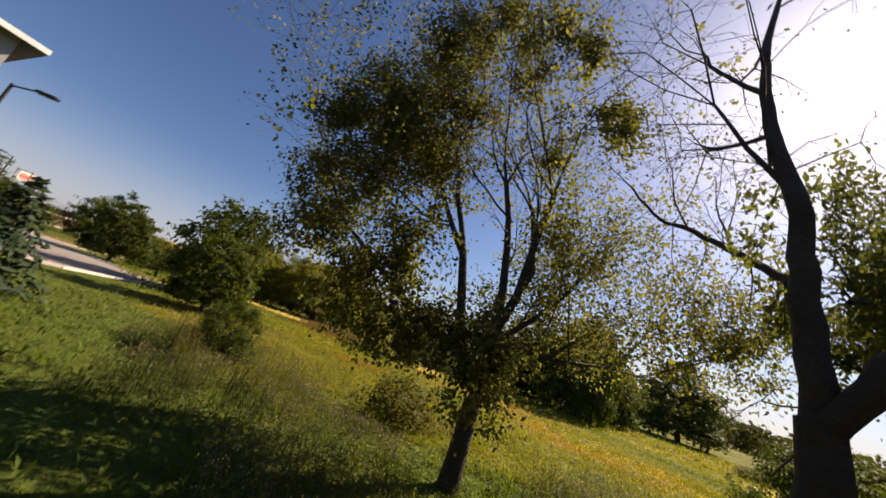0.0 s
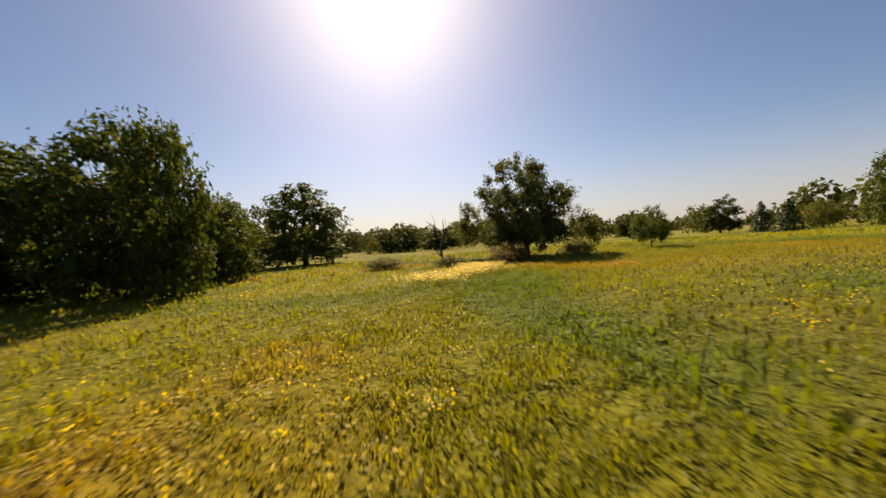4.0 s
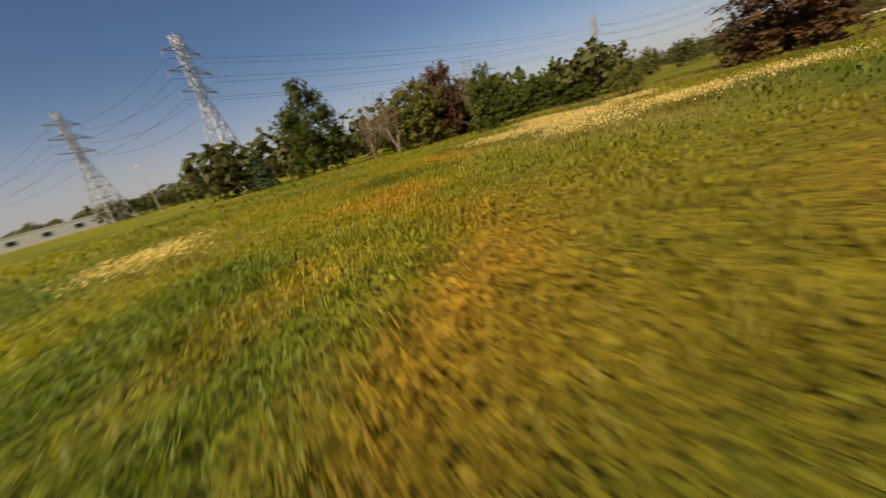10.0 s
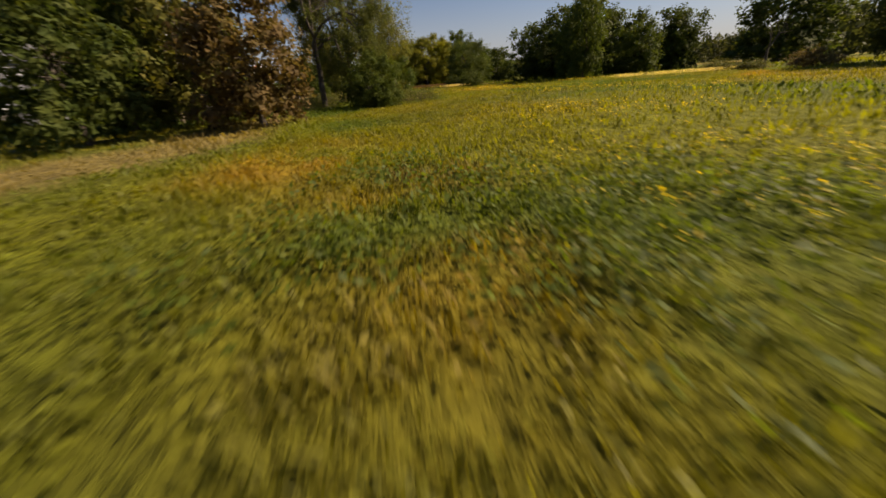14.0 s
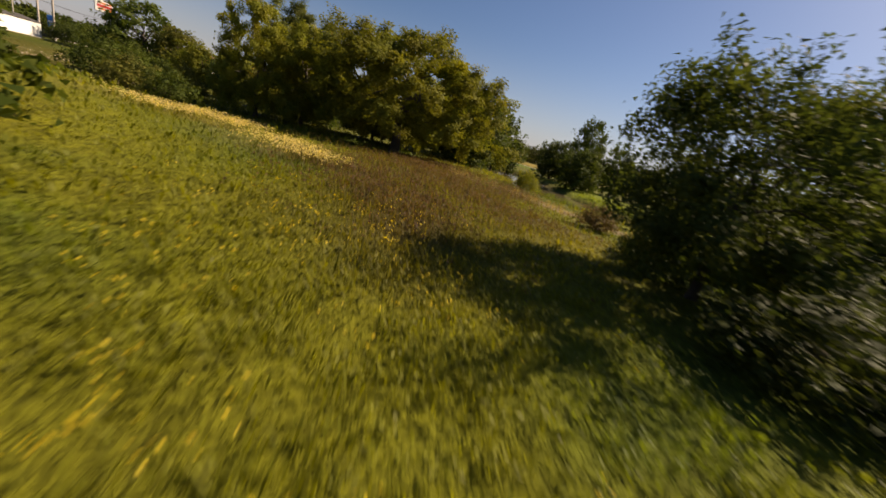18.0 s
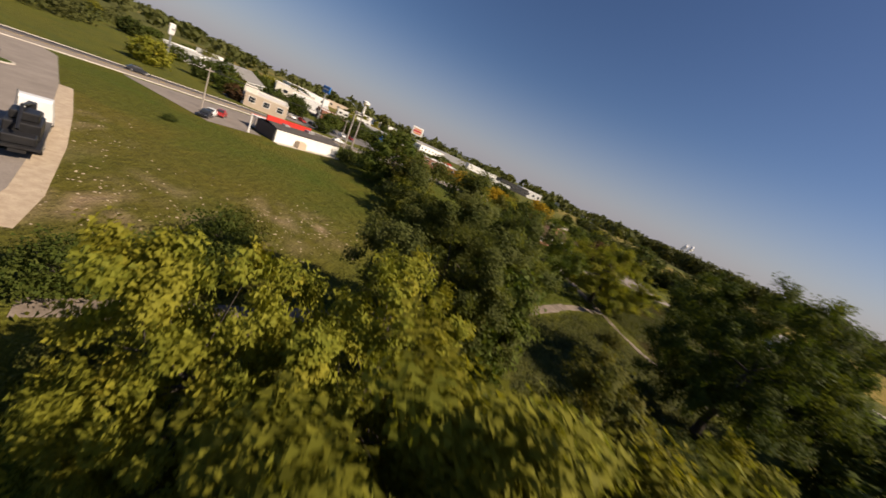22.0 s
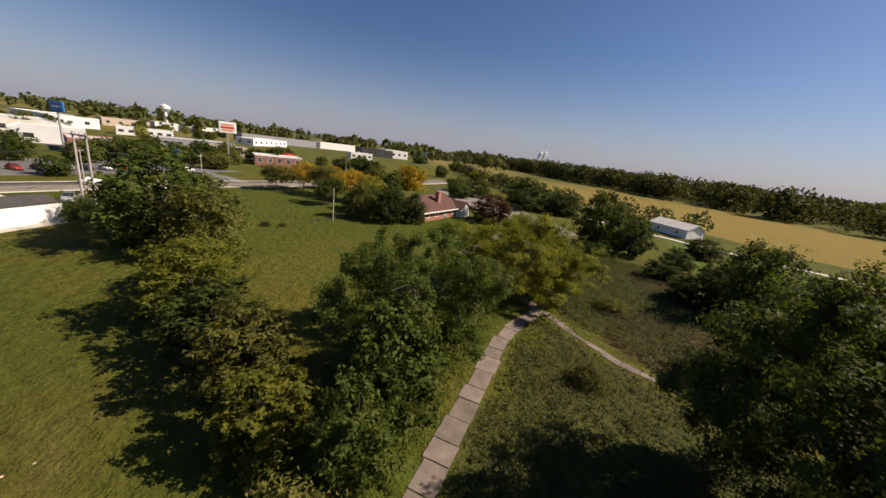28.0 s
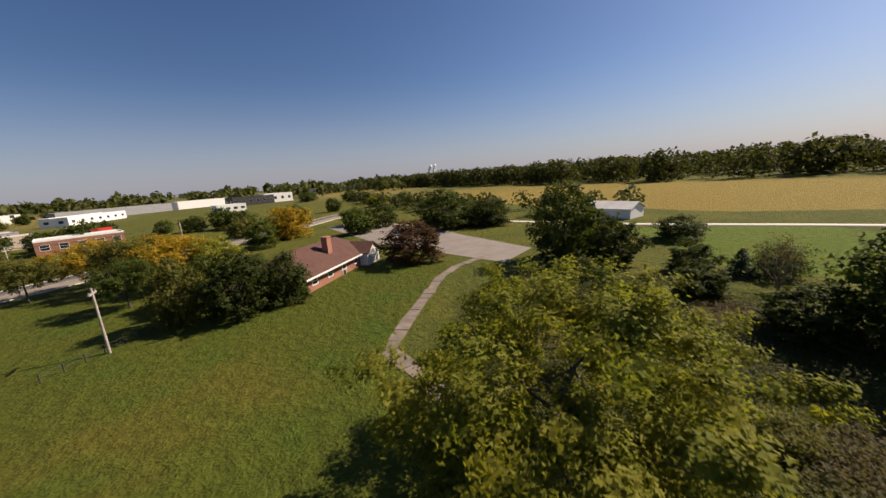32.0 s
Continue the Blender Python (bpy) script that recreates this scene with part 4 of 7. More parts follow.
OLD_STEMS = [((-0.6, 0.4, 9.0), (0, 0.1, 1), 2.0, 0.07), ((-0.45, 0.3, 7.4), (-0.6, 0.6, 0.6), 2.0, 0.05), ((-0.3, 0.22, 6.6), (0.1, 1, 0.9), 2.2, 0.05), ((1.7, -0.4, 8.0), (0.2, 0, 1), 2.0, 0.06), ((1.5, -0.3, 6.6), (1, 0.4, 0.5), 2.0, 0.05), ((-0.2, 0.15, 6.3), (-0.7, 0.1, 1.2), 2.2, 0.05), ((-0.55, 0.35, 8.2), (-0.6, 0.3, 1), 2.0, 0.05),
             ((-0.9, 2.8, 6.7), (-0.2, 0.3, 1.0), 1.6, 0.035), ((-1.7, 3.3, 7.4), (-0.3, -0.4, 0.9), 1.4, 0.03), ((-3.1, 3.7, 8.8), (-1, 0.1, 0.6), 1.1, 0.025), ((-0.2, 2.0, 5.9), (-0.5, 0.3, 0.7), 1.3, 0.03), ((-1.3, 3.05, 7.0), (-0.1, 0.2, -1.0), 0.9, 0.016), ((-0.6, 2.4, 6.3), (0.05, 0.1, -1.0), 1.0, 0.016), ((-2.0, 3.35, 7.5), (-0.1, 0.2, -1.0), 0.9, 0.016), ((-0.2, 1.6, 5.7), (0.1, 0.2, -1.0), 0.8, 0.016), ((2.6, 3.2, 6.75), (0.8, 0.7, 0.3), 1.4, 0.03)]
LEAFY_STEMS = [((2.3, 2.2, 6.9), (0.3, 0.8, 0.5), 1.7, 0.04), ((1.9, 3.8, 6.25), (-0.4, 0.7, 0.4), 1.6, 0.04), ((1.6, 3.95, 5.6), (-0.7, 0.4, 0.5), 1.5, 0.04), ((1.2, 4.1, 4.9), (-0.6, 0.5, 0.3), 1.4, 0.035), ((0.8, 4.4, 4.3), (-0.5, 0.2, 0.1), 1.2, 0.03), ((1.95, 3.65, 5.3), (0.9, 0.5, 0.0), 1.5, 0.035), ((1.9, 3.7, 4.3), (0.9, 0.3, -0.1), 1.3, 0.03), ((2.6, 3.2, 6.75), (-0.3, 0.2, 0.9), 1.5, 0.035), ((1.7, 0.9, 6.3), (0.6, 0.8, 0.2), 1.6, 0.04), ((1.1, 0.1, 5.4), (0.9, 0.5, -0.1), 1.5, 0.035), ((0.2, 0.1, 5.0), (0.3, 1.0, 0.2), 1.5, 0.035)]
old_tree = branchy_tree(8, "old_tree", OLD_STEMS, 3, 3, "green", 0.1, 0.045, spread=0.45, droop=0.06, kids=3, up=0.05, blob=0.15, keep=clear_old, share=0.3, bole=OLD_BOLE)
rng = np.random.RandomState(88)
segs_, tips_ = [], []
for p_, d_, ln_, r_ in LEAFY_STEMS:
    grow(rng, np.array(p_), unit(np.array(d_)), ln_, r_, 3, segs_, tips_, 0.1, 0.6, 3, 0.0, 0.15)
segs_ = np.array(segs_)
tube_part("branching", segs_[clear_old(segs_[:, 3:6])], BARK, old_tree, 4)
tips_ = np.array(tips_)
tips_ = tips_[rng.rand(len(tips_)) < 0.85]
p_ = np.repeat(tips_[:, :3], 40, axis=0) + rng.normal(size=(40 * len(tips_), 3)) * np.array([0.12, 0.12, 0.17])
p_ = p_[clear_old(p_) & (p_[:, 0] + OLD_AT[0] > 1.0 + 0.4 * (p_[:, 1] + OLD_AT[1] + 18.9))]
v, f = leaf_quads(rng, p_, unit(rng.normal(size=(len(p_), 3))), 0.14, 0.06, 0.5)
piece("crown", mesh_from("crown", v, f, LEAF["sage"], tint=np.repeat(rng.uniform(0, 0.5, len(p_)), 4)), old_tree)
v, f, tone_, _ = lobed_crown(89, 9, 3, 3, 9000, 0.12, 0.055, lobes=0, clumps=22, droop=0.6, spray=1.6, corners=4, keep=clear_old,
                             extra=[(1.6, 4.4, 5.9, 1.0), (0.8, 4.5, 5.3, 0.7), (2.4, 4.5, 6.7, 1.0), (2.9, 3.6, 3.5, 0.6), (3.2, 3.8, 5.0, 0.7), (1.9, 4.3, 4.8, 0.6), (1.2, 4.6, 6.8, 0.6), (3.4, 4.2, 6.2, 0.8)])
piece("crown", mesh_from("crown", v, f, LEAF["sage"], tint=tone_), old_tree)
old_tree.matrix_basis = pose(*OLD_AT, float(level(*OLD_AT)))
tagged(old_tree, "dark old tree with bare drooping twigs and few leaves", "tree")

shrub = leafy_tree(12, 4.5, 2.2, 0.2, 13000, 0.16, 0.09, lobes=22, lump=0.34, trunk=0.08, name="shrub", leaf="green", clumps=18)
for x, y, s_, label in ((9.4, -14.6, 0.85, "dense dark green shrub beside the old tree"), (-13.5, -17.5, 0.55, "low olive shrub at the edge of the lawn")):
    tagged(copy_thing(shrub, stand(x, y, s_, s_, x * 31)), label, "shrub")
shrub.matrix_basis = stand(3.9, -11.8, 0.84, 0.82, 40)
tagged(shrub, "dense dark green shrub with a few yellow leaves", "shrub")

# lone tree in the meadow
lone = leafy_tree(21, 10.6, 5.2, 0.6, 20000, 0.32, 0.22, lobes=32, lump=0.28, trunk=0.3, name="cottonwood_tree", leaf="sage", clumps=16,
                  extra=[(-1.9, 1.5, 10.2, 1.3), (1.0, -0.8, 9.6, 1.2), (3.4, -2.7, 6.6, 1.4), (-4.6, 3.7, 5.0, 1.7), (-5.0, 4.0, 3.0, 1.7), (-3.4, 2.7, 7.4, 1.4), (4.6, -3.7, 3.4, 1.6), (-5.8, 4.6, 4.0, 1.3), (5.2, -4.2, 2.0, 1.3), (1.6, 0.6, 10.2, 1.2), (-0.6, 0.2, 10.8, 1.1)])
lone.matrix_basis = stand(21.4, 32.8, 1.1, 1.04, 0)
tagged(lone, "broad grey-green tree alone in the meadow", "tree")
snag = branchy_tree(31, "dead_tree", [((0, 0, -0.2), (0.02, 0, 1), 2.1, 0.17), ((0, 0, 2.2), (0.55, 0, 0.8), 1.2, 0.06), ((0, 0, 2.2), (-0.2, 0.1, 1), 1.4, 0.06)], 2, 0, "dark", 0.2, 0.1, spread=0.4, kids=2, up=0.12, thin=0.0)
tagged(snag, "bare dead snag with thin forked branches", "tree")
snag.matrix_basis = stand(9.9, 30, 1, 1.05, 0)

# close trees seen from just above: small leaves, dense crowns
big_clump = leafy_tree(41, 12.4, 7.6, 0.9, 54000, 0.26, 0.18, lobes=60, lump=0.22, trunk=0.35, name="silver_maple_tree", leaf="yellow", clumps=8,
                       extra=[(7.0, -2.5, 3.6, 2.0), (6.2, 1.0, 8.0, 2.2), (6.4, 1.5, 5.0, 2.0)])
big_clump.matrix_basis = pose(-60.8, 12.9, 0, 0, 0, 68) @ Matrix.Diagonal((1.4, 1.08, 1, 1))
tagged(big_clump, "huge spreading yellow-green tree beside the dirt track", "tree")
path_tree = leafy_tree(43, 14.2, 6.2, 0.8, 74000, 0.2, 0.12, lobes=64, lump=0.22, trunk=0.26, name="deciduous_tree", leaf="sage", clumps=8)
path_tree.matrix_basis = pose(-79.5, 6.1, 0, 0, 0, 120) @ Matrix.Diagonal((1.12, 1.12, 1.0, 1))
tagged(path_tree, "tall olive green tree standing over the footpath", "tree")
dark_maple = leafy_tree(45, 11.6, 7.9, 0.8, 42000, 0.23, 0.15, lobes=52, lump=0.2, trunk=0.3, name="maple_tree", leaf="green", clumps=7)
dark_maple.matrix_basis = pose(-109.8, 14.8, 0) @ Matrix.Diagonal((1.14, 1.14, 1, 1))
tagged(dark_maple, "broad green maple beside the footpath", "tree")
last_tree = leafy_tree(47, 12.0, 7.8, 0.8, 42000, 0.26, 0.17, lobes=54, lump=0.21, trunk=0.32, name="deciduous_tree", leaf="sunny", clumps=7)
last_tree.matrix_basis = pose(-122.6, 32.2, 0) @ Matrix.Diagonal((1.28, 1.28, 0.96, 1))
tagged(last_tree, "broad olive-yellow tree at the bend of the footpath", "tree")
dark_oak = leafy_tree(49, 16.0, 8.6, 1.0, 40000, 0.31, 0.2, lobes=48, lump=0.24, trunk=0.4, name="deciduous_tree", leaf="green", clumps=8)
dark_oak.matrix_basis = pose(-90, 34, 0)
tagged(dark_oak, "very broad dark green tree beside the weedy field", "tree")
meadow_tree = leafy_tree(51, 8.4, 4.3, 0.2, 18000, 0.24, 0.14, lobes=26, lump=0.34, trunk=0.18, name="deciduous_tree", leaf="dark", clumps=16)
meadow_tree.matrix_basis = stand(-29.8, 10.8, 1, 1, 0)
tagged(meadow_tree, "bushy dark green tree at the meadow's edge", "tree")

yellow_tree = leafy_tree(53, 9.5, 4.4, 0.4, 28000, 0.24, 0.15, lobes=30, lump=0.28, trunk=0.2, name="silver_maple_tree", leaf="yellow", clumps=9)
for x, y, s_, leaf, label in ((-70.5, 14, 1.0, "olive", "olive green tree beside the huge spreading one"), (-68, 19, 1.0, "yellow", "yellow-green tree behind the huge spreading one"), (-69.4, 5.0, 1.08, "yellow", "yellow-green tree close beside the footpath")):
    o = copy_thing(yellow_tree, pose(x, y, 0, 0, 0, x * 7) @ Matrix.Diagonal((s_, s_, s_, 1)))
    recolour(o, leaf)
    tagged(o, label, "tree")
yellow_tree.matrix_basis = pose(-66.3, 0.2, 0) @ Matrix.Diagonal((0.95, 0.95, 1.06, 1))
tagged(yellow_tree, "yellow-green tree beside the huge one", "tree")

# middle distance: three shapes with copies
ROUND_A = [(-6.4, 61.7, 14, 8, "dark"), (-21.7, 38, 9, 4, "green"), (-27, 34, 10, 5, "green"), (92.5, -36.7, 15, 5.5, "green"),
           (-76, 65, 14.5, 4.5, "green"), (-60, 80, 9.3, 5.5, "dark"), (-140, -17, 13.3, 8.6, "green"), (-174.5, 48.5, 8, 6.4, "red"),
           (-154, 69, 13.5, 6, "green"), (-207, 76, 12, 10, "dark"), (-148, 97, 5, 5, "dark"), (-164, 17.8, 8.8, 4.0, "dark"), (-166.5, 11, 8.6, 3.4, "olive"), (-172, 14, 7.4, 3.6, "green"), (-166, 24, 7.2, 3.4, "dark"), (-72.5, 33, 11, 6, "green"), (62, -62, 6.6, 5, "green"),
           (-101, 52, 11, 6, "dark"), (-88, 50, 12, 6.5, "green"), (-23, 27, 11.5, 4.8, "green"), (112, 31, 14, 5, "olive"), (0.5, -31, 11, 4.8, "olive"), (-10, -38, 11, 4.6, "olive"), (8.5, -26.5, 9.6, 3.9, "olive"), (15, -22.6, 7.4, 3.2, "brown"), (15.4, -30.6, 8, 3.2, "dark"), (-42, -30, 6.5, 4.0, "dark"), (-47, -31, 6, 4.4, "green"), (74, -41, 10, 5, "olive"), (68, -50, 9, 5, "green")]
ROUND_B = [(-14.5, 45.8, 10.6, 4.6, "dark"), (-30, 26.5, 11.2, 5.5, "green"), (-15.5, 25.5, 13.2, 4.6, "green"), (-10.6, 22, 12.2, 2.7, "green"), (118, 33, 15, 5, "olive"), (-7, -36, 10.5, 4.4, "brown"), (-22, 37.6, 12, 6, "dark"), (-11.5, 34, 8.2, 3.8, "green"), (115, 38.5, 17, 5, "green"),
           (71, -45, 12.9, 4.5, "red"), (-84, 65.5, 9.8, 4.5, "dark"), (-48, 82, 10, 6, "dark"), (-133, -10, 10.5, 5.4, "olive"), (-116.5, -5.3, 7.6, 4.6, "sunny"), (-102.6, 12.6, 8.8, 3.7, "green"), (-111, -1.2, 6.2, 4.0, "dark"), (-123, -7.5, 6.4, 4.2, "sunny"), (-173, 20, 7, 4, "dark"),
           (-115, 64, 12.5, 5.5, "green"), (-200, 88, 8.6, 8, "dark"), (-40, -12, 11, 5, "green"), (29, -35, 9.6, 6.4, "red"), (55, -68, 7.5, 5, "green"), (-68, 27, 10, 5, "green"), (-235, 33, 11, 7.5, "gold"), (-66, 52, 8, 4, "green"), (-78, 9, 11, 3.2, "green")]
ROUND_C = [(-13, 44, 8, 3.4, "green"), (-19, 40.8, 9.9, 3.6, "dark"), (-70, 70, 10.6, 5, "green"), (-52.6, 78.6, 9.7, 6, "dark"), (-41.7, 79.6, 9.5, 6.5, "dark"), (119, 17, 14, 4.8, "brown"), (-146, 72, 8, 4.4, "dark"),
           (-97.4, 9.8, 6.4, 2.7, "green"), (-105.5, 2.6, 6.6, 3.8, "olive"), (-100.5, 4.6, 5.4, 3.2, "sunny"), (109, 71, 10.4, 6, "dark"), (101, 97, 9, 6, "dark"), (-222, 24, 8, 5, "green"), (-65, 75, 8.8, 4, "olive"), (-29, -14.5, 6.5, 3.4, "green"), (-62, -18, 9, 4.5, "dark"), (-131, 66, 4, 3.4, "dark"), (-121, 61, 5, 4, "green"), (-136, 75, 5, 3.6, "dark"), (49, -54, 3.0, 3.4, "green"), (70, -58, 6.5, 5, "green"), (78, -54, 7, 4, "dark"), (-160, 85, 8, 5, "dark"), (-165, 93, 7, 4, "green")]
plant(leafy_tree(61, 10, 4, 0.4, 3900, 0.5, 0.35, lobes=26, lump=0.34), ROUND_A, 10, 4, "{s}{c} broadleaf tree with a rounded uneven crown", "tree", "broadleaf trees")
plant(leafy_tree(63, 10, 4, 0.3, 3900, 0.5, 0.35, lobes=20, lump=0.42), ROUND_B, 10, 4, "{s}{c} broadleaf tree with a lumpy crown", "tree", "broadleaf trees")
plant(leafy_tree(65, 10, 4, 0.3, 3900, 0.5, 0.35, lobes=30, lump=0.3, clumps=10), ROUND_C, 10, 4, "{s}{c} broadleaf tree with a loose crown", "tree", "broadleaf trees")
LOCUST = [(-204, -6.6, 9.2, 6.2, "gold"), (-196, 1, 9.6, 6.4, "olive"), (-190, 8.4, 9.4, 6.0, "gold"), (-187.6, 15, 8.5, 4.8, "yellow"), (-212, 2, 8.5, 4.6, "gold"), (-181, 3, 7.6, 4.6, "green"), (-199, -14, 8, 4.8, "olive")]
plant(leafy_tree(67, 9, 4.2, 2.6, 5000, 0.4, 0.2, lobes=22, lump=0.32, trunk=0.14, name="honey_locust_tree", skirt=False), LOCUST, 9, 4.2, "{c} honey locust with a flat feathery crown", "tree", "honey locusts by the road")
SAPLING = [(37.5, 30, 4.9, 2.4, "green"), (-177, 10, 5, 4, "dark"), (44, -36, 4, 2, "olive")]
plant(leafy_tree(69, 5, 2.4, 0.9, 5500, 0.22, 0.13, lobes=18, lump=0.36, trunk=0.09, name="sapling"), SAPLING, 5, 2.4, "small {c} young tree in the grass", "tree", "young trees")
COLUMN = [(61.5, -34.3, 8.5, 2.7, "green"), (8.3, -31, 10.3, 3.2, "green")]
plant(leafy_tree(71, 9, 2.4, 0.3, 5200, 0.32, 0.2, lobes=26, lump=0.42, trunk=0.14, name="columnar_tree"), COLUMN, 9, 2.4, "narrow upright {c} tree", "tree", "columnar trees")
CONES = [(118.4, 11.5, 9.9, 3, "conifer"), (89.7, 44, 7, 3.2, "conifer"), (96.5, 53, 7.5, 3, "conifer"), (103, -33, 7, 2.5, "conifer"), (109, -37, 7.6, 2.6, "conifer"), (-45, 39.6, 2.8, 1.3, "conifer"), (-158, 76, 8, 3, "conifer"), (-131, 77, 4, 2.4, "conifer"), (-19.6, -24.8, 4.8, 2.2, "conifer")]
plant(conifer(73), CONES, 10, 3, "{s}{c} conifer with drooping boughs", "tree", "conifers")
BARE = [(114.6, 27.6, 18, 7, "brown"), (107, 33, 12, 5, "brown"), (122, 21, 13, 5, "brown"), (-5, -33, 13, 4, "brown"), (3.5, -29.5, 11, 4, "brown"), (77, -36.5, 11, 5, "brown"), (83, -39, 10, 4.4, "brown"), (65, -43.4, 12.5, 3, "brown"), (-126, 73, 8, 4, "brown")]
bare = branchy_tree(75, "bare_tree", [((0, 0, -0.2), (0, 0.05, 1), 3.0, 0.2), ((0, 0, 0.3), (0.5, 0.2, 1), 3.0, 0.14), ((0, 0, 0.3), (-0.45, -0.2, 1), 3.0, 0.14)], 4, 2, "brown", 0.3, 0.12, spread=0.42, kids=2, up=0.14, bark=BARK_PALE, share=0.5)
plant(bare, BARE, 8.5, 4.4, "grey-brown half-bare tree with fine upright twigs", "tree", "half-bare trees")
BUSH = [(107, 47, 5.5, 4, "olive"), (-71.6, -12, 2.6, 2.4, "green"), (-74.5, -10.5, 2.8, 2.5, "green"), (-78, -8.5, 2.6, 2.4, "green"), (-81, -11, 3.2, 2.8, "green"), (-84.5, -11.7, 2.6, 2.3, "olive"), (-93, 6.8, 4.2, 2.6, "olive"), (-91, 4.4, 3.0, 2.2, "brown"),
        (-50.7, 23.3, 1.8, 1.4, "yellow"), (-65, -9, 2.2, 2.2, "olive"), (-61, -6, 2, 2, "green"), (-68, -5.5, 2.4, 2, "olive"), (-86.5, 23.5, 1.6, 2.6, "olive"), (-82.5, 27, 2.2, 2.8, "dark"), (-79, 31, 2.6, 3, "olive"), (16, 26.5, 1.6, 2.4, "brown"), (25, 28, 1.5, 2, "olive"), (10, 27.5, 0.9, 1.8, "olive"),
        (4, 31, 1.1, 2.2, "olive"), (-170, 26.5, 1.8, 1.8, "green"), (-172, 47, 2, 1.8, "olive"), (-148, -32, 4, 3, "dark"), (-152, -28, 5, 4, "green"), (-110, -46, 1, 1.2, "dark"), (-151, -10.5, 0.7, 1.0, "olive"), (-153.5, -7, 0.8, 1.1, "dark"), (-154, -4, 0.6, 0.9, "olive"), (-7.5, -13, 1.6, 1.6, "olive"), (7.5, -13.4, 1.8, 1.8, "olive"), (7, -15, 2.6, 2.4, "dark"), 
        (-118, 44, 1.6, 2.2, "olive"), (-104, 30, 1.6, 1.8, "olive"), (-145, 62, 2.6, 3, "dark"), (-128, 80, 4, 3.5, "dark"), (-27, 30, 4, 3.4, "green"), (-16, 36, 4, 3.6, "dark"), (-33, 33, 4, 3.4, "dark"), (-38, 17, 1.4, 1.4, "brown"), (-26.2, 6.9, 1.8, 2.2, "dark"), (-23.6, 8.6, 2.4, 2.4, "dark"), (-33, 14, 1.6, 1.6, "olive")]
plant(leafy_tree(77, 3, 2.4, 0.1, 1900, 0.29, 0.17, lobes=20, lump=0.4, trunk=0.05, name="bush"), BUSH, 3, 2.4, "{c} bush of dense small leaves", "bush", "bushes")

# far trees over the town
far_rng = np.random.RandomState(9)
FAR = [(-200, -92, 8, 6, "dark"), (-212, -88, 7, 5, "green"), (-226, -98, 8, 6, "dark"), (-186, -98, 7, 5, "olive"), (-176, -92, 6.5, 5, "green"), (-236, -70, 8, 6, "dark"), (-222, -76, 7, 5, "green"), (-246, -80, 8, 6, "dark"), (-240, -44, 7, 5, "olive"), (-192, -64, 5, 3.5, "green"), (-170, -84, 5, 4, "red"), (23.6, 138, 11, 9, "dark"), (37, 125, 8.6, 8, "dark"), (-231, 64, 8, 6, "dark"), (-252, -62, 8, 5.5, "green"), (-258, -54, 8.5, 6, "dark"), (-266, -48, 8, 6, "olive"), (-272, -60, 9, 6, "dark"), (-246, -70, 8, 6, "green"), (-280, -52, 9, 6, "green"), (-300, 2, 7, 5, "dark"), (-310, -10, 6, 4, "green"), (-330, 10, 6, 4.5, "dark"), (-252, -70, 7, 5.5, "green"), (-262, -57, 7, 5.5, "dark"), (-240, -84, 7, 5, "olive"), (-520, 90, 10, 9, "green"), (-500, 84, 9, 8, "dark"), (-247, -58, 6.5, 5, "dark"), (-245, 58, 7, 5, "green"), (-268, 40, 9, 6, "dark"), (-290, 20, 8, 6, "green"), (-255, 20, 7, 5, "olive"), (-222, 52, 7, 5, "green")]
while len(FAR) < 104:
    x, y = far_rng.uniform(-700, -150), far_rng.uniform(-260, 130)
    keepout = to_line(np.array([x]), np.array([y]), ROAD)[0] < 11 or inside(np.array([x]), np.array([y]), LAWN_TOWN)[0] or (x > -262 and -112 < y < 90 and not (x > -235 and y < -95 + 0.25 * (x + 200)))
    keepout = keepout or (x < -330 and -130 < y < 110)
    if not keepout and not (x > -400 and 0 < y < 60 and far_rng.rand() < 0.6):
        FAR.append((x, y, far_rng.uniform(5.5, 10), far_rng.uniform(3.5, 6.5), ("green", "dark", "olive", "dark", "green", "yellow")[len(FAR) % 6]))
plant(leafy_tree(79, 9, 5, 0.4, 1000, 1.05, 0.78, lobes=18, lump=0.42), FAR, 9, 5, "{s}{c} broadleaf tree far off among the buildings", "tree", "far trees")


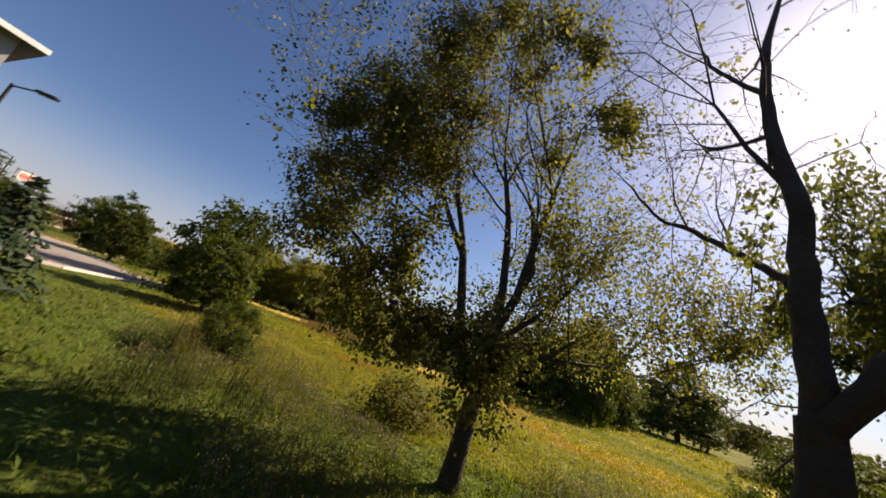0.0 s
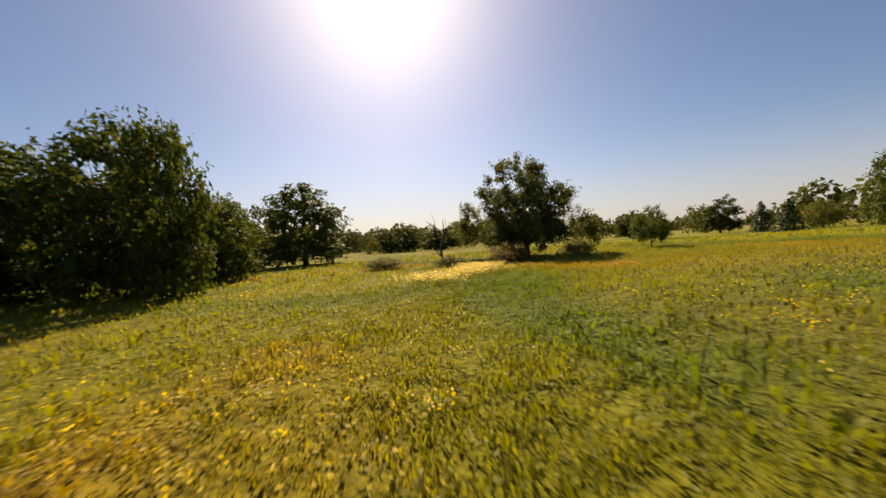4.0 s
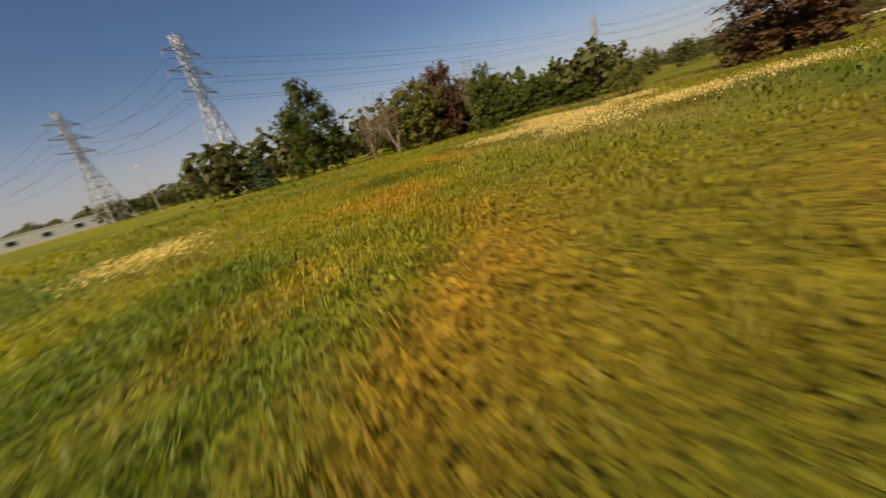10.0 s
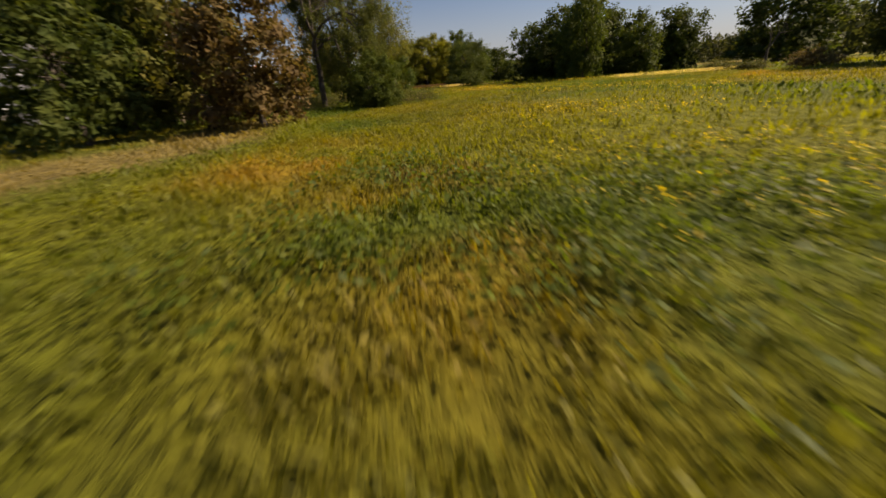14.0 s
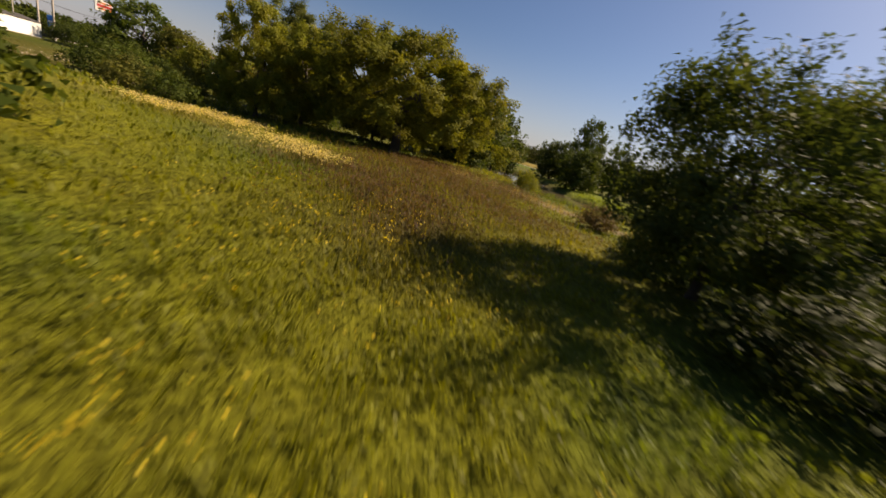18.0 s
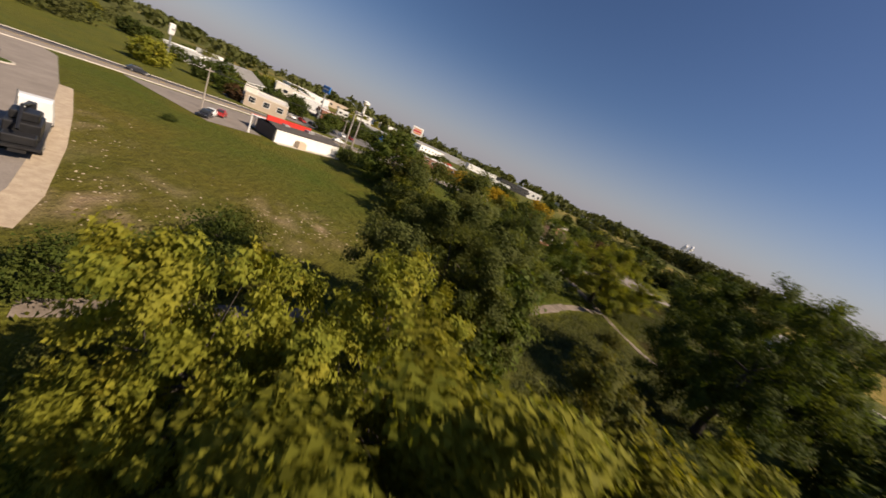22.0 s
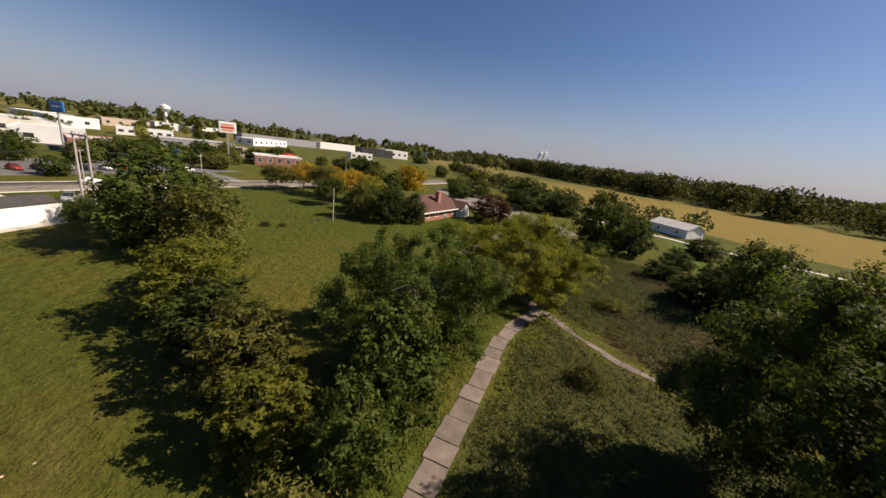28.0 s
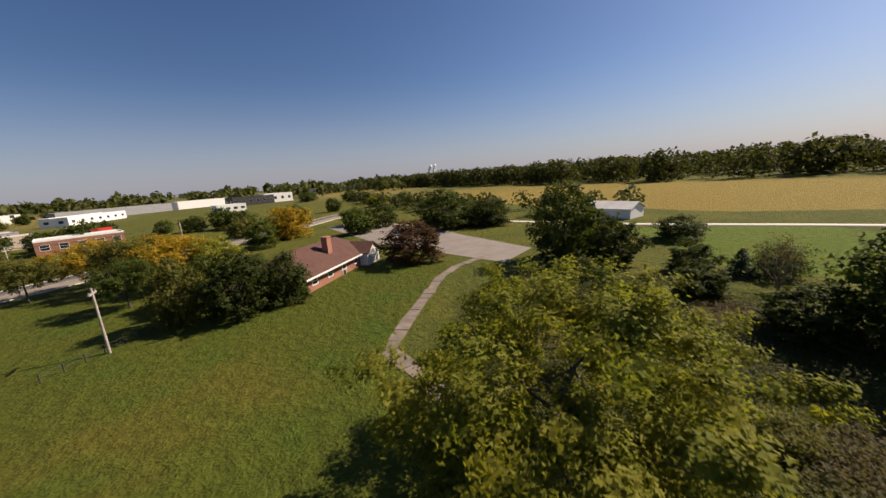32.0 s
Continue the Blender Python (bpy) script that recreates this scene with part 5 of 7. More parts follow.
def wood(label, places, heights, leaves, size, seed):
    """A far wood as one mesh of many small clumps."""
    rng = np.random.RandomState(seed)
    P, O, T, S = [], [], [], []
    for (x, y), h in zip(places, heights):
        r = h * rng.uniform(0.42, 0.6)
        d = unit(rng.normal(size=(leaves, 3)) + np.array([0, 0, 0.3]))
        q = d * np.array([r, r, h * 0.5]) * rng.uniform(0.7, 1.08, (leaves, 1))
        q += 0.18 * r * np.sin(d[:, [1, 2, 0]] * 5 + x)
        P.append(q + np.array([x, y, h * 0.5]))
        O.append(d)
        T.append(np.full(leaves, np.clip(rng.normal(0.3, 0.3), 0, 1)))
        S.append(np.full(leaves, h))
    p, o, t, s = np.concatenate(P), np.concatenate(O), np.concatenate(T), np.concatenate(S)
    n = len(p)
    nrm = unit(o + 0.6 * rng.normal(size=(n, 3)))
    a = unit(np.cross(nrm, rng.normal(size=(n, 3))))
    b = np.cross(nrm, a)
    ln, wd = (size * s * rng.uniform(0.7, 1.3, n))[:, None], (size * 0.7 * s * rng.uniform(0.7, 1.3, n))[:, None]
    v = np.stack([p - a * ln, p + b * wd, p + a * ln, p - b * wd], 1).reshape(-1, 3)
    ob = new("far_wood", mesh_from("far_wood", v, np.arange(4 * n).reshape(n, 4), LEAF["far"], tint=np.repeat(t, 4)))
    return tagged(ob, label, "woods", kind="stuff")


def belt(rng, line, depth, count):
    p = np.array(line, dtype=float)
    t = np.concatenate([[0], np.cumsum(np.hypot(*np.diff(p, axis=0).T))])
    s = rng.uniform(0, t[-1], count)
    c = np.stack([np.interp(s, t, p[:, 0]), np.interp(s, t, p[:, 1])], 1)
    d = unit(c)
    return c + d * (rng.rand(count, 1) ** 1.4 * depth)


rng = np.random.RandomState(17)
spots_ = belt(rng, [(-900, 250), (-640, 300), (-428, 296), (-280, 300), (-152, 326), (0, 335), (160, 300)], 260, 680)
wood("dark green wood along the far edge of the crop field", spots_, rng.uniform(16, 24, len(spots_)), 170, 0.075, 1)
spots_ = np.concatenate([belt(rng, [(-45, 108), (-10, 125), (30, 150), (80, 150), (150, 130), (210, 90)], 40, 80), belt(rng, [(130, 60), (160, 40), (190, 10)], 60, 24)])
wood("dark green wood beyond the meadow", spots_, rng.uniform(9, 14, len(spots_)), 170, 0.08, 2)
spots_ = np.concatenate([belt(rng, [(230, -70), (160, -105), (90, -95), (40, -110), (-10, -130)], 60, 150), belt(rng, [(40, -62), (58, -70), (84, -64), (100, -60)], 12, 34), belt(rng, [(72, -48), (82, -43), (94, -41), (106, -36), (116, -30)], 5, 20)])
wood("green hedgerow and wood behind the meadow", spots_, rng.uniform(5.5, 9.5, len(spots_)), 150, 0.085, 3)
ang = rng.uniform(0, 2 * np.pi, 1800)
rad = np.where(rng.rand(1800) < 0.5, rng.uniform(620, 1300, 1800), rng.uniform(1300, 3400, 1800))
spots_ = np.stack([rad * np.cos(ang), rad * np.sin(ang)], 1)
wood("hazy woods along the horizon", spots_, rng.uniform(13, 20, 1800) * np.where(rad > 1200, 1.6, 1.1), 34, 0.24, 4)
spots_ = np.concatenate([belt(rng, [(-170, -150), (-110, -150), (-70, -185), (-20, -230)], 120, 110), belt(rng, [(-170, 130), (-215, 100), (-300, 96), (-420, 110)], 30, 60)])
wood("green wood beyond the road", spots_, rng.uniform(5, 9, len(spots_)), 150, 0.085, 5)


# ---- grass, weeds and litter ----
def blades(seed, x, y, per, height, width, lean=0.45, shade=1.0, spread=0.09, tip=1.12):
    """Tufts of bent blades at the given places, in the colour of the ground there."""
    rng = np.random.RandomState(seed)
    col = np.repeat(cover(x, y) * shade, per, axis=0)
    z = np.repeat(level(x, y), per)
    n = len(x) * per
    bx, by = np.repeat(x, per) + rng.normal(0, spread, n), np.repeat(y, per) + rng.normal(0, spread, n)
    h = np.repeat(np.broadcast_to(height, x.shape), per) * rng.uniform(0.55, 1.25, n)
    a = rng.uniform(0, 2 * np.pi, n)
    d = np.stack([np.cos(a), np.sin(a), np.zeros(n)], 1)
    s = np.stack([-np.sin(a), np.cos(a), np.zeros(n)], 1) * (width * rng.uniform(0.6, 1.4, n))[:, None] / 2
    k = (lean * rng.uniform(0.2, 1.3, n) * h)[:, None]
    p = np.stack([bx, by, z - 0.02], 1)
    up = np.array([0, 0, 1.0])
    mid = p + d * k * 0.35 + up * (h * 0.62)[:, None]
    end = p + d * k + up * h[:, None]
    v = np.stack([p, mid + s, end, mid - s], 1).reshape(-1, 3)
    f = np.arange(4 * n).reshape(n, 4)
    c5 = np.repeat(col, 4, axis=0).reshape(n, 4, 3)
    c5[:, 2] *= tip
    return v, f, c5.reshape(-1, 3)


def tris_from_quads(f):
    """Each blade or leaf as a lower and an upper triangle that meet across its broadest part."""
    return np.concatenate([f[:, [0, 1, 3]], f[:, [1, 2, 3]]])


def stuff(name, label, category, v, f, c):
    ob = new(name, mesh_from(name, v, tris_from_quads(f), PLANT, cover=c))
    return tagged(ob, label, category, kind="stuff")


def scatter(seed, lines, reach, density, near=0.0):
    """Places along lines, out to a reach, thinned towards it."""
    rng = np.random.RandomState(seed)
    p = np.array(lines, dtype=float)
    lo, hi = p.min(0) - reach, p.max(0) + reach
    count = int((hi[0] - lo[0]) * (hi[1] - lo[1]) * density)
    x, y = rng.uniform(lo[0], hi[0], count), rng.uniform(lo[1], hi[1], count)
    d = to_line(x, y, lines)
    ok = (d < reach) & (d >= near) & (rng.rand(count) < 1.15 - 0.6 * (d - near) / (reach - near))
    return x[ok], y[ok]


GLIDE = [(1, -21), (0.5, -16), (0, -10), (0, 0), (1, 5), (4, 10), (11, 15), (22, 19.5), (37, 21), (52, 16), (62, 4), (62, -10), (52, -20), (38, -20), (16, -15), (-2.5, -10.5), (-18, -6), (-31, 0), (-41, 5)]
x, y = scatter(1, GLIDE, 5.0, 22)
ok = ~inside(x, y, LAWN_HOTEL)
clump = vnoise(x, y, 0.55, 40)
ok &= clump > 0.22
x, y, clump = x[ok], y[ok], clump[ok]
hgt = (0.08 + 0.17 * vnoise(x, y, 2.5, 41)) * (0.5 + 1.1 * clump)
v, f, c = blades(2, x, y, 7, hgt, 0.03, 0.75, 1.12, 0.14)
stuff("meadow_grass", "long green and straw-coloured meadow grass", "grass", v, f, c)
x, y = scatter(3, GLIDE, 17.0, 5.5, 4.5)
ok = to_line(x, y, CREEK) > 8.5
x, y = x[ok], y[ok]
v, f, c = blades(4, x, y, 3, (0.1 + 0.2 * vnoise(x, y, 3, 42)) * (0.5 + vnoise(x, y, 0.9, 47)), 0.075, 0.6, 1.1, 0.24)
stuff("meadow_grass", "rough meadow grass in green and orange patches", "grass", v, f, c)
x, y = scatter(5, GLIDE, 42.0, 1.1, 16.0)
ok = (to_line(x, y, CREEK) > 8.5) & ~((x < -18) & (y < -18))
x, y = x[ok], y[ok]
v, f, c = blades(6, x, y, 3, 0.2 + 0.25 * vnoise(x, y, 4, 43), 0.16, 0.7, 1.08, 0.35)
stuff("meadow_grass", "distant tufts of meadow grass", "grass", v, f, c)


def broadleaf(seed, x, y, per, low, high, size, colour=None, shade=1.15):
    """Low leafy weeds: rosettes of small leaves, some of them raised on stalks."""
    rng = np.random.RandomState(seed)
    n = len(x) * per
    hh = np.repeat(np.broadcast_to(high, x.shape), per)
    px_, py_ = np.repeat(x, per) + rng.normal(0, 0.13, n), np.repeat(y, per) + rng.normal(0, 0.13, n)
    p = np.stack([px_, py_, np.repeat(level(x, y), per) + low + (hh - low) * rng.uniform(0.1, 1.0, n)], 1)
    v, f = leaf_quads(rng, p, np.tile([0.0, 0, 0.7], (n, 1)), size, size * 0.55, 0.2)
    c = np.repeat(cover(x, y) * shade, per, axis=0) if colour is None else np.tile(colour, (n, 1))
    c = c * rng.uniform(0.75, 1.25, (n, 1))
    return v, f, np.repeat(c, 4, axis=0)


x, y = scatter(7, GLIDE, 9.0, 7.0)
ok = vnoise(x, y, 3.5, 44) > 0.42
v, f, c = broadleaf(8, x[ok], y[ok], 7, 0.05, 0.12 + 0.24 * vnoise(x[ok], y[ok], 0.6, 48), 0.1, shade=1.2)
stuff("leafy_weeds", "low broadleaf weeds among the grass", "weeds", v, f, c)


def near_spots(seed, places, radius, count):
    rng = np.random.RandomState(seed)
    k = rng.randint(0, len(places), count)
    p = np.array(places, dtype=float)[k] + rng.normal(0, radius, (count, 2))
    return p[:, 0], p[:, 1]


x, y = near_spots(9, GREEN_AT, 0.8, 900)
v, f, c = broadleaf(10, x, y, 12, 0.08, 0.4, 0.11, (0.09, 0.125, 0.016))
stuff("dark_weeds", "dense dark green leafy weeds in the meadow", "weeds", v, f, c)
# pale seed heads
x, y = near_spots(11, PALE_AT, 1.0, 4200)
v, f, c = blades(12, x, y, 1, 0.5, 0.02, 0.2, 1.0, 0.05)
v2, f2, c2 = broadleaf(13, x, y, 9, 0.36, 0.68, 0.095, (0.6, 0.49, 0.22))
stuff("seed_heads", "pale straw seed heads on thin stalks", "weeds", np.concatenate([v, v2]), np.concatenate([f, f2 + len(v)]), np.concatenate([c, c2]))
# yellow flowers
x, y = near_spots(14, [(40, -12), (44, -11), (47, -15), (12, 1), (21, 3), (27, -10), (-4, 16), (-3.6, 1), (-1, 1.6), (50, -14), (36, -14), (-34, 0), (-28, -6)], 2.4, 1300)
v, f, c = broadleaf(15, x, y, 6, 0.2, 0.45, 0.075, (0.55, 0.42, 0.03))
stuff("yellow_flowers", "small yellow flower heads among the weeds", "flowers", v, f, c)
# brown weeds near the creek
x, y = near_spots(16, BROWN_AT[:15], 2.3, 3400)
ok = to_line(x, y, CREEK) > 8.5
x, y = x[ok], y[ok]
v, f, c = blades(17, x, y, 3, 0.5, 0.03, 0.35, 1.1, 0.16)
v2, f2, c2 = broadleaf(18, x, y, 9, 0.15, 0.6, 0.1, (0.105, 0.06, 0.03))
stuff("brown_weeds", "tall dead brown weeds", "weeds", np.concatenate([v, v2]), np.concatenate([f, f2 + len(v)]), np.concatenate([c, c2]))
# tall weeds and goldenrod by the start
x, y = scatter(19, [(-14, -18), (-8, -14.5), (-4, -12.5), (0.5, -10.5), (6, -11.5)], 3.0, 22)
x2, y2 = scatter(20, [(-9, -20), (-4, -18.5), (-1.5, -20), (1.5, -19), (6, -20)], 2.0, 12)
x3, y3 = near_spots(38, [(-1, -11.6), (0.2, -11.2), (1.2, -11.4), (-0.4, -12.4), (1.6, -12.4), (2.2, -13.4)], 0.55, 260)
x, y = np.concatenate([x, x2]), np.concatenate([y, y2])
mound = vnoise(x, y, 1.9, 45)
ok = (mound > 0.3) & ~((x > -6) & (x < -1.6) & (y > -15)) & ~((x > -1.5) & (x < 1.5) & (y < -17.5) & (mound < 0.6))
x, y, mound = x[ok], y[ok], mound[ok]
hgt = 0.3 + 0.9 * smooth01(0.3, 0.85, mound)
x, y = np.concatenate([x, x3]), np.concatenate([y, y3])
hgt = np.concatenate([hgt, 0.75 + 0.5 * vnoise(x3, y3, 0.7, 49)])
v, f, c = blades(21, x, y, 2, hgt * 1.1, 0.016, 0.35, 0.9, 0.1)
v2, f2, c2 = broadleaf(22, x, y, 34, 0.05, hgt, 0.06, (0.09, 0.082, 0.04))
v3, f3, c3 = broadleaf(23, x[::4], y[::4], 12, 0.4, hgt[::4] + 0.12, 0.045, (0.3, 0.26, 0.13))
stuff("tall_weeds", "waist-high goldenrod and grey-green weeds", "weeds", np.concatenate([v, v2, v3]), np.concatenate([f, f2 + len(v), f3 + len(v) + len(v2)]), np.concatenate([c, c2, c3]))
x, y = scatter(24, [(-30, -24), (-16, -23), (-4, -23), (4, -25), (4, -19)], 6.0, 14)
v, f, c = blades(25, x, y, 3, 0.09, 0.02, 0.6, 1.0, 0.06)
stuff("lawn_grass", "short mown lawn in tree shade", "grass", v, f, c)
# leaf mat of the weedy field and rough verge of the path
rng = np.random.RandomState(26)
x, y = rng.uniform(-155, -94, 26000), rng.uniform(30, 70, 26000)
ok = inside(x, y, WEED_FIELD)
x, y = x[ok], y[ok]
v, f, c = broadleaf(27, x, y, 6, 0.1, 0.45 + 0.4 * vnoise(x, y, 3, 46), 0.2, shade=1.0)
x2, y2 = rng.uniform(-118, -79, 7000), rng.uniform(8, 41, 7000)
ok = inside(x2, y2, ROUGH)
v2, f2, c2 = broadleaf(39, x2[ok], y2[ok], 6, 0.05, 0.25 + 0.3 * vnoise(x2[ok], y2[ok], 2.5, 50), 0.2, shade=1.05)
v, f, c = np.concatenate([v, v2]), np.concatenate([f, f2 + len(v)]), np.concatenate([c, c2])
stuff("field_weeds", "knee-high leafy weeds turning brown", "weeds", v, f, c)
x, y = scatter(28, WALKWAY[2:9], 7.0, 9, 1.5)
v, f, c = broadleaf(29, x, y, 3, 0.03, 0.3, 0.2)
stuff("verge_weeds", "rough leafy verge beside the footpath", "weeds", v, f, c)
x, y = scatter(30, [(-78, -21), (-92, -22), (-104, -20), (-118, -20), (-135, -25)], 17.0, 1.5)
ok = inside(x, y, LAWN_TOWN)
v, f, c = blades(31, x[ok], y[ok], 3, 0.07, 0.06, 0.9, 1.05, 0.25)
stuff("lawn_grass", "uneven tufts of the mown lawn", "grass", v, f, c)
x, y = scatter(32, [(-104, 20), (-116, 14), (-130, 18), (-150, 22), (-165, 34)], 17.0, 1.4)
ok = inside(x, y, LAWN_TOWN) & (to_line(x, y, WALKWAY) > 1.6)
v, f, c = blades(33, x[ok], y[ok], 3, 0.06, 0.06, 0.9, 1.05, 0.25)
stuff("lawn_grass", "short green tufts of the mown lawn", "grass", v, f, c)
# reeds on the creek banks
c0, n0 = ribbon(CREEK[2:8], 12, 0, 0.3)
rng = np.random.RandomState(34)
k = rng.randint(0, len(c0), 1500)
side = np.where(rng.rand(1500) < 0.5, 1, -1) * rng.uniform(7.8, 9.6, 1500)
x, y = c0[k, 0] + n0[k, 0] * side, c0[k, 1] + n0[k, 1] * side
v, f, c = blades(35, x, y, 4, 0.6, 0.03, 0.4, 1.2, 0.15)
stuff("bank_grass", "rank grass along the creek banks", "grass", v, f, c)

# pale stones and litter on the lawn
rng = np.random.RandomState(36)
x, y = near_spots(37, SAND_AT, 3.8, 460)
n = len(x)
base = np.array([[-1, -1, 0], [1, -1, 0], [1, 1, 0], [-1, 1, 0], [-0.7, -0.6, 1], [0.7, -0.7, 1], [0.6, 0.7, 1], [-0.7, 0.6, 1]], dtype=float)
quad = np.array([[4, 5, 6, 7], [0, 1, 5, 4], [1, 2, 6, 5], [2, 3, 7, 6], [3, 0, 4, 7]])
sz = rng.uniform(0.03, 0.085, (n, 1, 1)) * rng.uniform(0.6, 1.4, (n, 8, 3)) * np.array([1.4, 1.0, 0.5])
a = rng.uniform(0, 6.28, n)
rot = np.stack([np.stack([np.cos(a), -np.sin(a), 0 * a], 1), np.stack([np.sin(a), np.cos(a), 0 * a], 1), np.stack([0 * a, 0 * a, 1 + 0 * a], 1)], 1)
v = np.einsum("nij,nkj->nki", rot, base[None] * sz) + np.stack([x, y, np.zeros(n) - 0.01], 1)[:, None]
stones = new("stones", mesh_from("stones", v.reshape(-1, 3), (quad[None] + (np.arange(n) * 8)[:, None, None]).reshape(-1, 4), GRAVEL))
tagged(stones, "scattered pale stones and rubble on the thin lawn", "stones", kind="stuff")
apron = part("gravel_apron", prism([(-74, -18.2), (-78, -22), (-86, -31.5), (-94, -42), (-103, -54.5), (-102, -56.5), (-84, -33.5), (-76, -24), (-72.6, -20.2)], -0.03, 0.03), GRAVEL)
tagged(apron, "pale sandy gravel strip along the lot's edge", "gravel", kind="structure")


# ---- buildings ----
def window_meshes(w, h, frame_mat, pane_mat=None):
    """Frame and pane meshes of a window in the plane x-z that faces -y."""
    t = 0.07
    bm = boxes((-w / 2 - t, -0.06, -t, -w / 2 + t, 0.05, h + t), (w / 2 - t, -0.06, -t, w / 2 + t, 0.05, h + t), (-w / 2 + t, -0.06, h - t, w / 2 - t, 0.05, h + t), (-w / 2 + t, -0.06, -t, w / 2 - t, 0.05, t), (-w / 2 + t, -0.05, h * 0.5 - 0.03, w / 2 - t, 0.04, h * 0.5 + 0.03))
    fr = bpy.data.meshes.new("window")
    bm.to_mesh(fr)
    bm.free()
    fr.materials.append(frame_mat)
    bm = boxes((-w / 2 + t, -0.02, t, w / 2 - t, 0.01, h - t))
    pa = bpy.data.meshes.new("pane")
    bm.to_mesh(pa)
    bm.free()
    pa.materials.append(pane_mat or GLASS)
    return fr, pa


def gable_roof(L, W, eave, ridge, over=0.5, hip=0.0, thick=0.18):
    """A pitched roof over a plan of L by W, ridge along x; hip pulls the ridge's ends in."""
    bm = bmesh.new()
    l, w = L / 2 + over, W / 2 + over
    drop = (ridge - eave) * over / (W / 2)
    e = eave - drop
    pts = [(-l, -w, e), (l, -w, e), (l, w, e), (-l, w, e), (-l + hip, 0, ridge), (l - hip, 0, ridge)]
    low = [bm.verts.new(p) for p in pts]
    top = [bm.verts.new((p[0], p[1], p[2] + thick)) for p in pts]
    for a in ((0, 1, 5, 4), (2, 3, 4, 5), (1, 2, 5), (3, 0, 4)):
        if len(a) == 3 and not hip:
            continue
        bm.faces.new([top[i] for i in a])
        bm.faces.new([low[i] for i in reversed(a)])
    for a, b in ((0, 1), (2, 3)) + (((1, 2), (3, 0)) if hip else ((1, 5), (5, 2), (3, 4), (4, 0))):
        bm.faces.new((low[a], low[b], top[b], top[a]))
    bmesh.ops.recalc_face_normals(bm, faces=bm.faces)
    return bm


def gable_walls(L, W, eave, ridge):
    bm = bmesh.new()
    l, w = L / 2, W / 2
    low = [bm.verts.new(p) for p in ((-l, -w, -0.2), (l, -w, -0.2), (l, w, -0.2), (-l, w, -0.2))]
    top = [bm.verts.new(p) for p in ((-l, -w, eave), (l, -w, eave), (l, w, eave), (-l, w, eave))]
    peak = [bm.verts.new((-l, 0, ridge)), bm.verts.new((l, 0, ridge))]
    bm.faces.new((low[0], low[1], top[1], top[0]))
    bm.faces.new((low[2], low[3], top[3], top[2]))
    bm.faces.new((low[1], low[2], top[2], peak[1], top[1]))
    bm.faces.new((low[3], low[0], top[0], peak[0], top[3]))
    return bm


def building(name, label, x, y, rz, L, W, H, wall, roof, flat=True, ridge=None, hip=0.0, storeys=1, per=0, per_side=0, win=(1.2, 1.3), frame_mat=None, doors=(), over=0.5, category="building", trim=None):
    """A house with walls, roof, and rows of windows on its two long and two short sides."""
    ob = thing(name, pose(x, y, 0, 0, 0, rz), label, category)
    if flat:
        part("wall", boxes((-L / 2, -W / 2, -0.2, L / 2, W / 2, H - 0.25)), wall, ob)
        part("roof", boxes((-L / 2 + 0.25, -W / 2 + 0.25, H - 0.25, L / 2 - 0.25, W / 2 - 0.25, H - 0.15)), roof, ob)
        part("parapet", boxes((-L / 2 - 0.05, -W / 2 - 0.05, H - 0.25, L / 2 + 0.05, -W / 2 + 0.25, H + 0.2), (-L / 2 - 0.05, W / 2 - 0.25, H - 0.25, L / 2 + 0.05, W / 2 + 0.05, H + 0.2), (-L / 2 - 0.05, -W / 2 + 0.25, H - 0.25, -L / 2 + 0.25, W / 2 - 0.25, H + 0.2), (L / 2 - 0.25, -W / 2 + 0.25, H - 0.25, L / 2 + 0.05, W / 2 - 0.25, H + 0.2)), trim or wall, ob)
    else:
        if hip:
            part("wall", boxes((-L / 2, -W / 2, -0.2, L / 2, W / 2, H)), wall, ob)
        else:
            part("wall", gable_walls(L, W, H, ridge - 0.02), wall, ob)
        part("roof", gable_roof(L, W, H, ridge, over, hip), roof, ob)
        part("fascia", boxes((-L / 2 - over, -W / 2 - over - 0.03, H - 0.32, L / 2 + over, -W / 2 - over + 0.03, H - 0.02), (-L / 2 - over, W / 2 + over - 0.03, H - 0.32, L / 2 + over, W / 2 + over + 0.03, H - 0.02)), trim or WHITE, ob, "pale trim board")
    fr, pa = window_meshes(win[0], win[1], frame_mat or WHITE)
    step = H / storeys
    for s in range(storeys):
        z = s * step + step * 0.36
        for count, half, span, turn in ((per, W / 2, L, 0), (per, W / 2, L, 180), (per_side, L / 2, W, 90), (per_side, L / 2, W, 270)):
            for i in range(count):
                u = (i + 0.5) / count * span - span / 2
                o = piece("window", fr, ob)
                o.matrix_basis = pose(0, 0, 0, 0, 0, turn) @ pose(u, -half - 0.02, z)
                piece("pane", pa, o)
    for u, v, turn, w, h in doors:
        d = part("door", boxes((-w / 2, -0.05, 0, w / 2, 0.06, h)), DARK_WALL, ob)
        d.matrix_basis = pose(u, v, 0, 0, 0, turn)
        part("door_frame", boxes((-w / 2 - 0.1, -0.08, 0, -w / 2, 0.08, h + 0.1), (w / 2, -0.08, 0, w / 2 + 0.1, 0.08, h + 0.1), (-w / 2, -0.08, h, w / 2, 0.08, h + 0.1)), WHITE, d)
    return ob


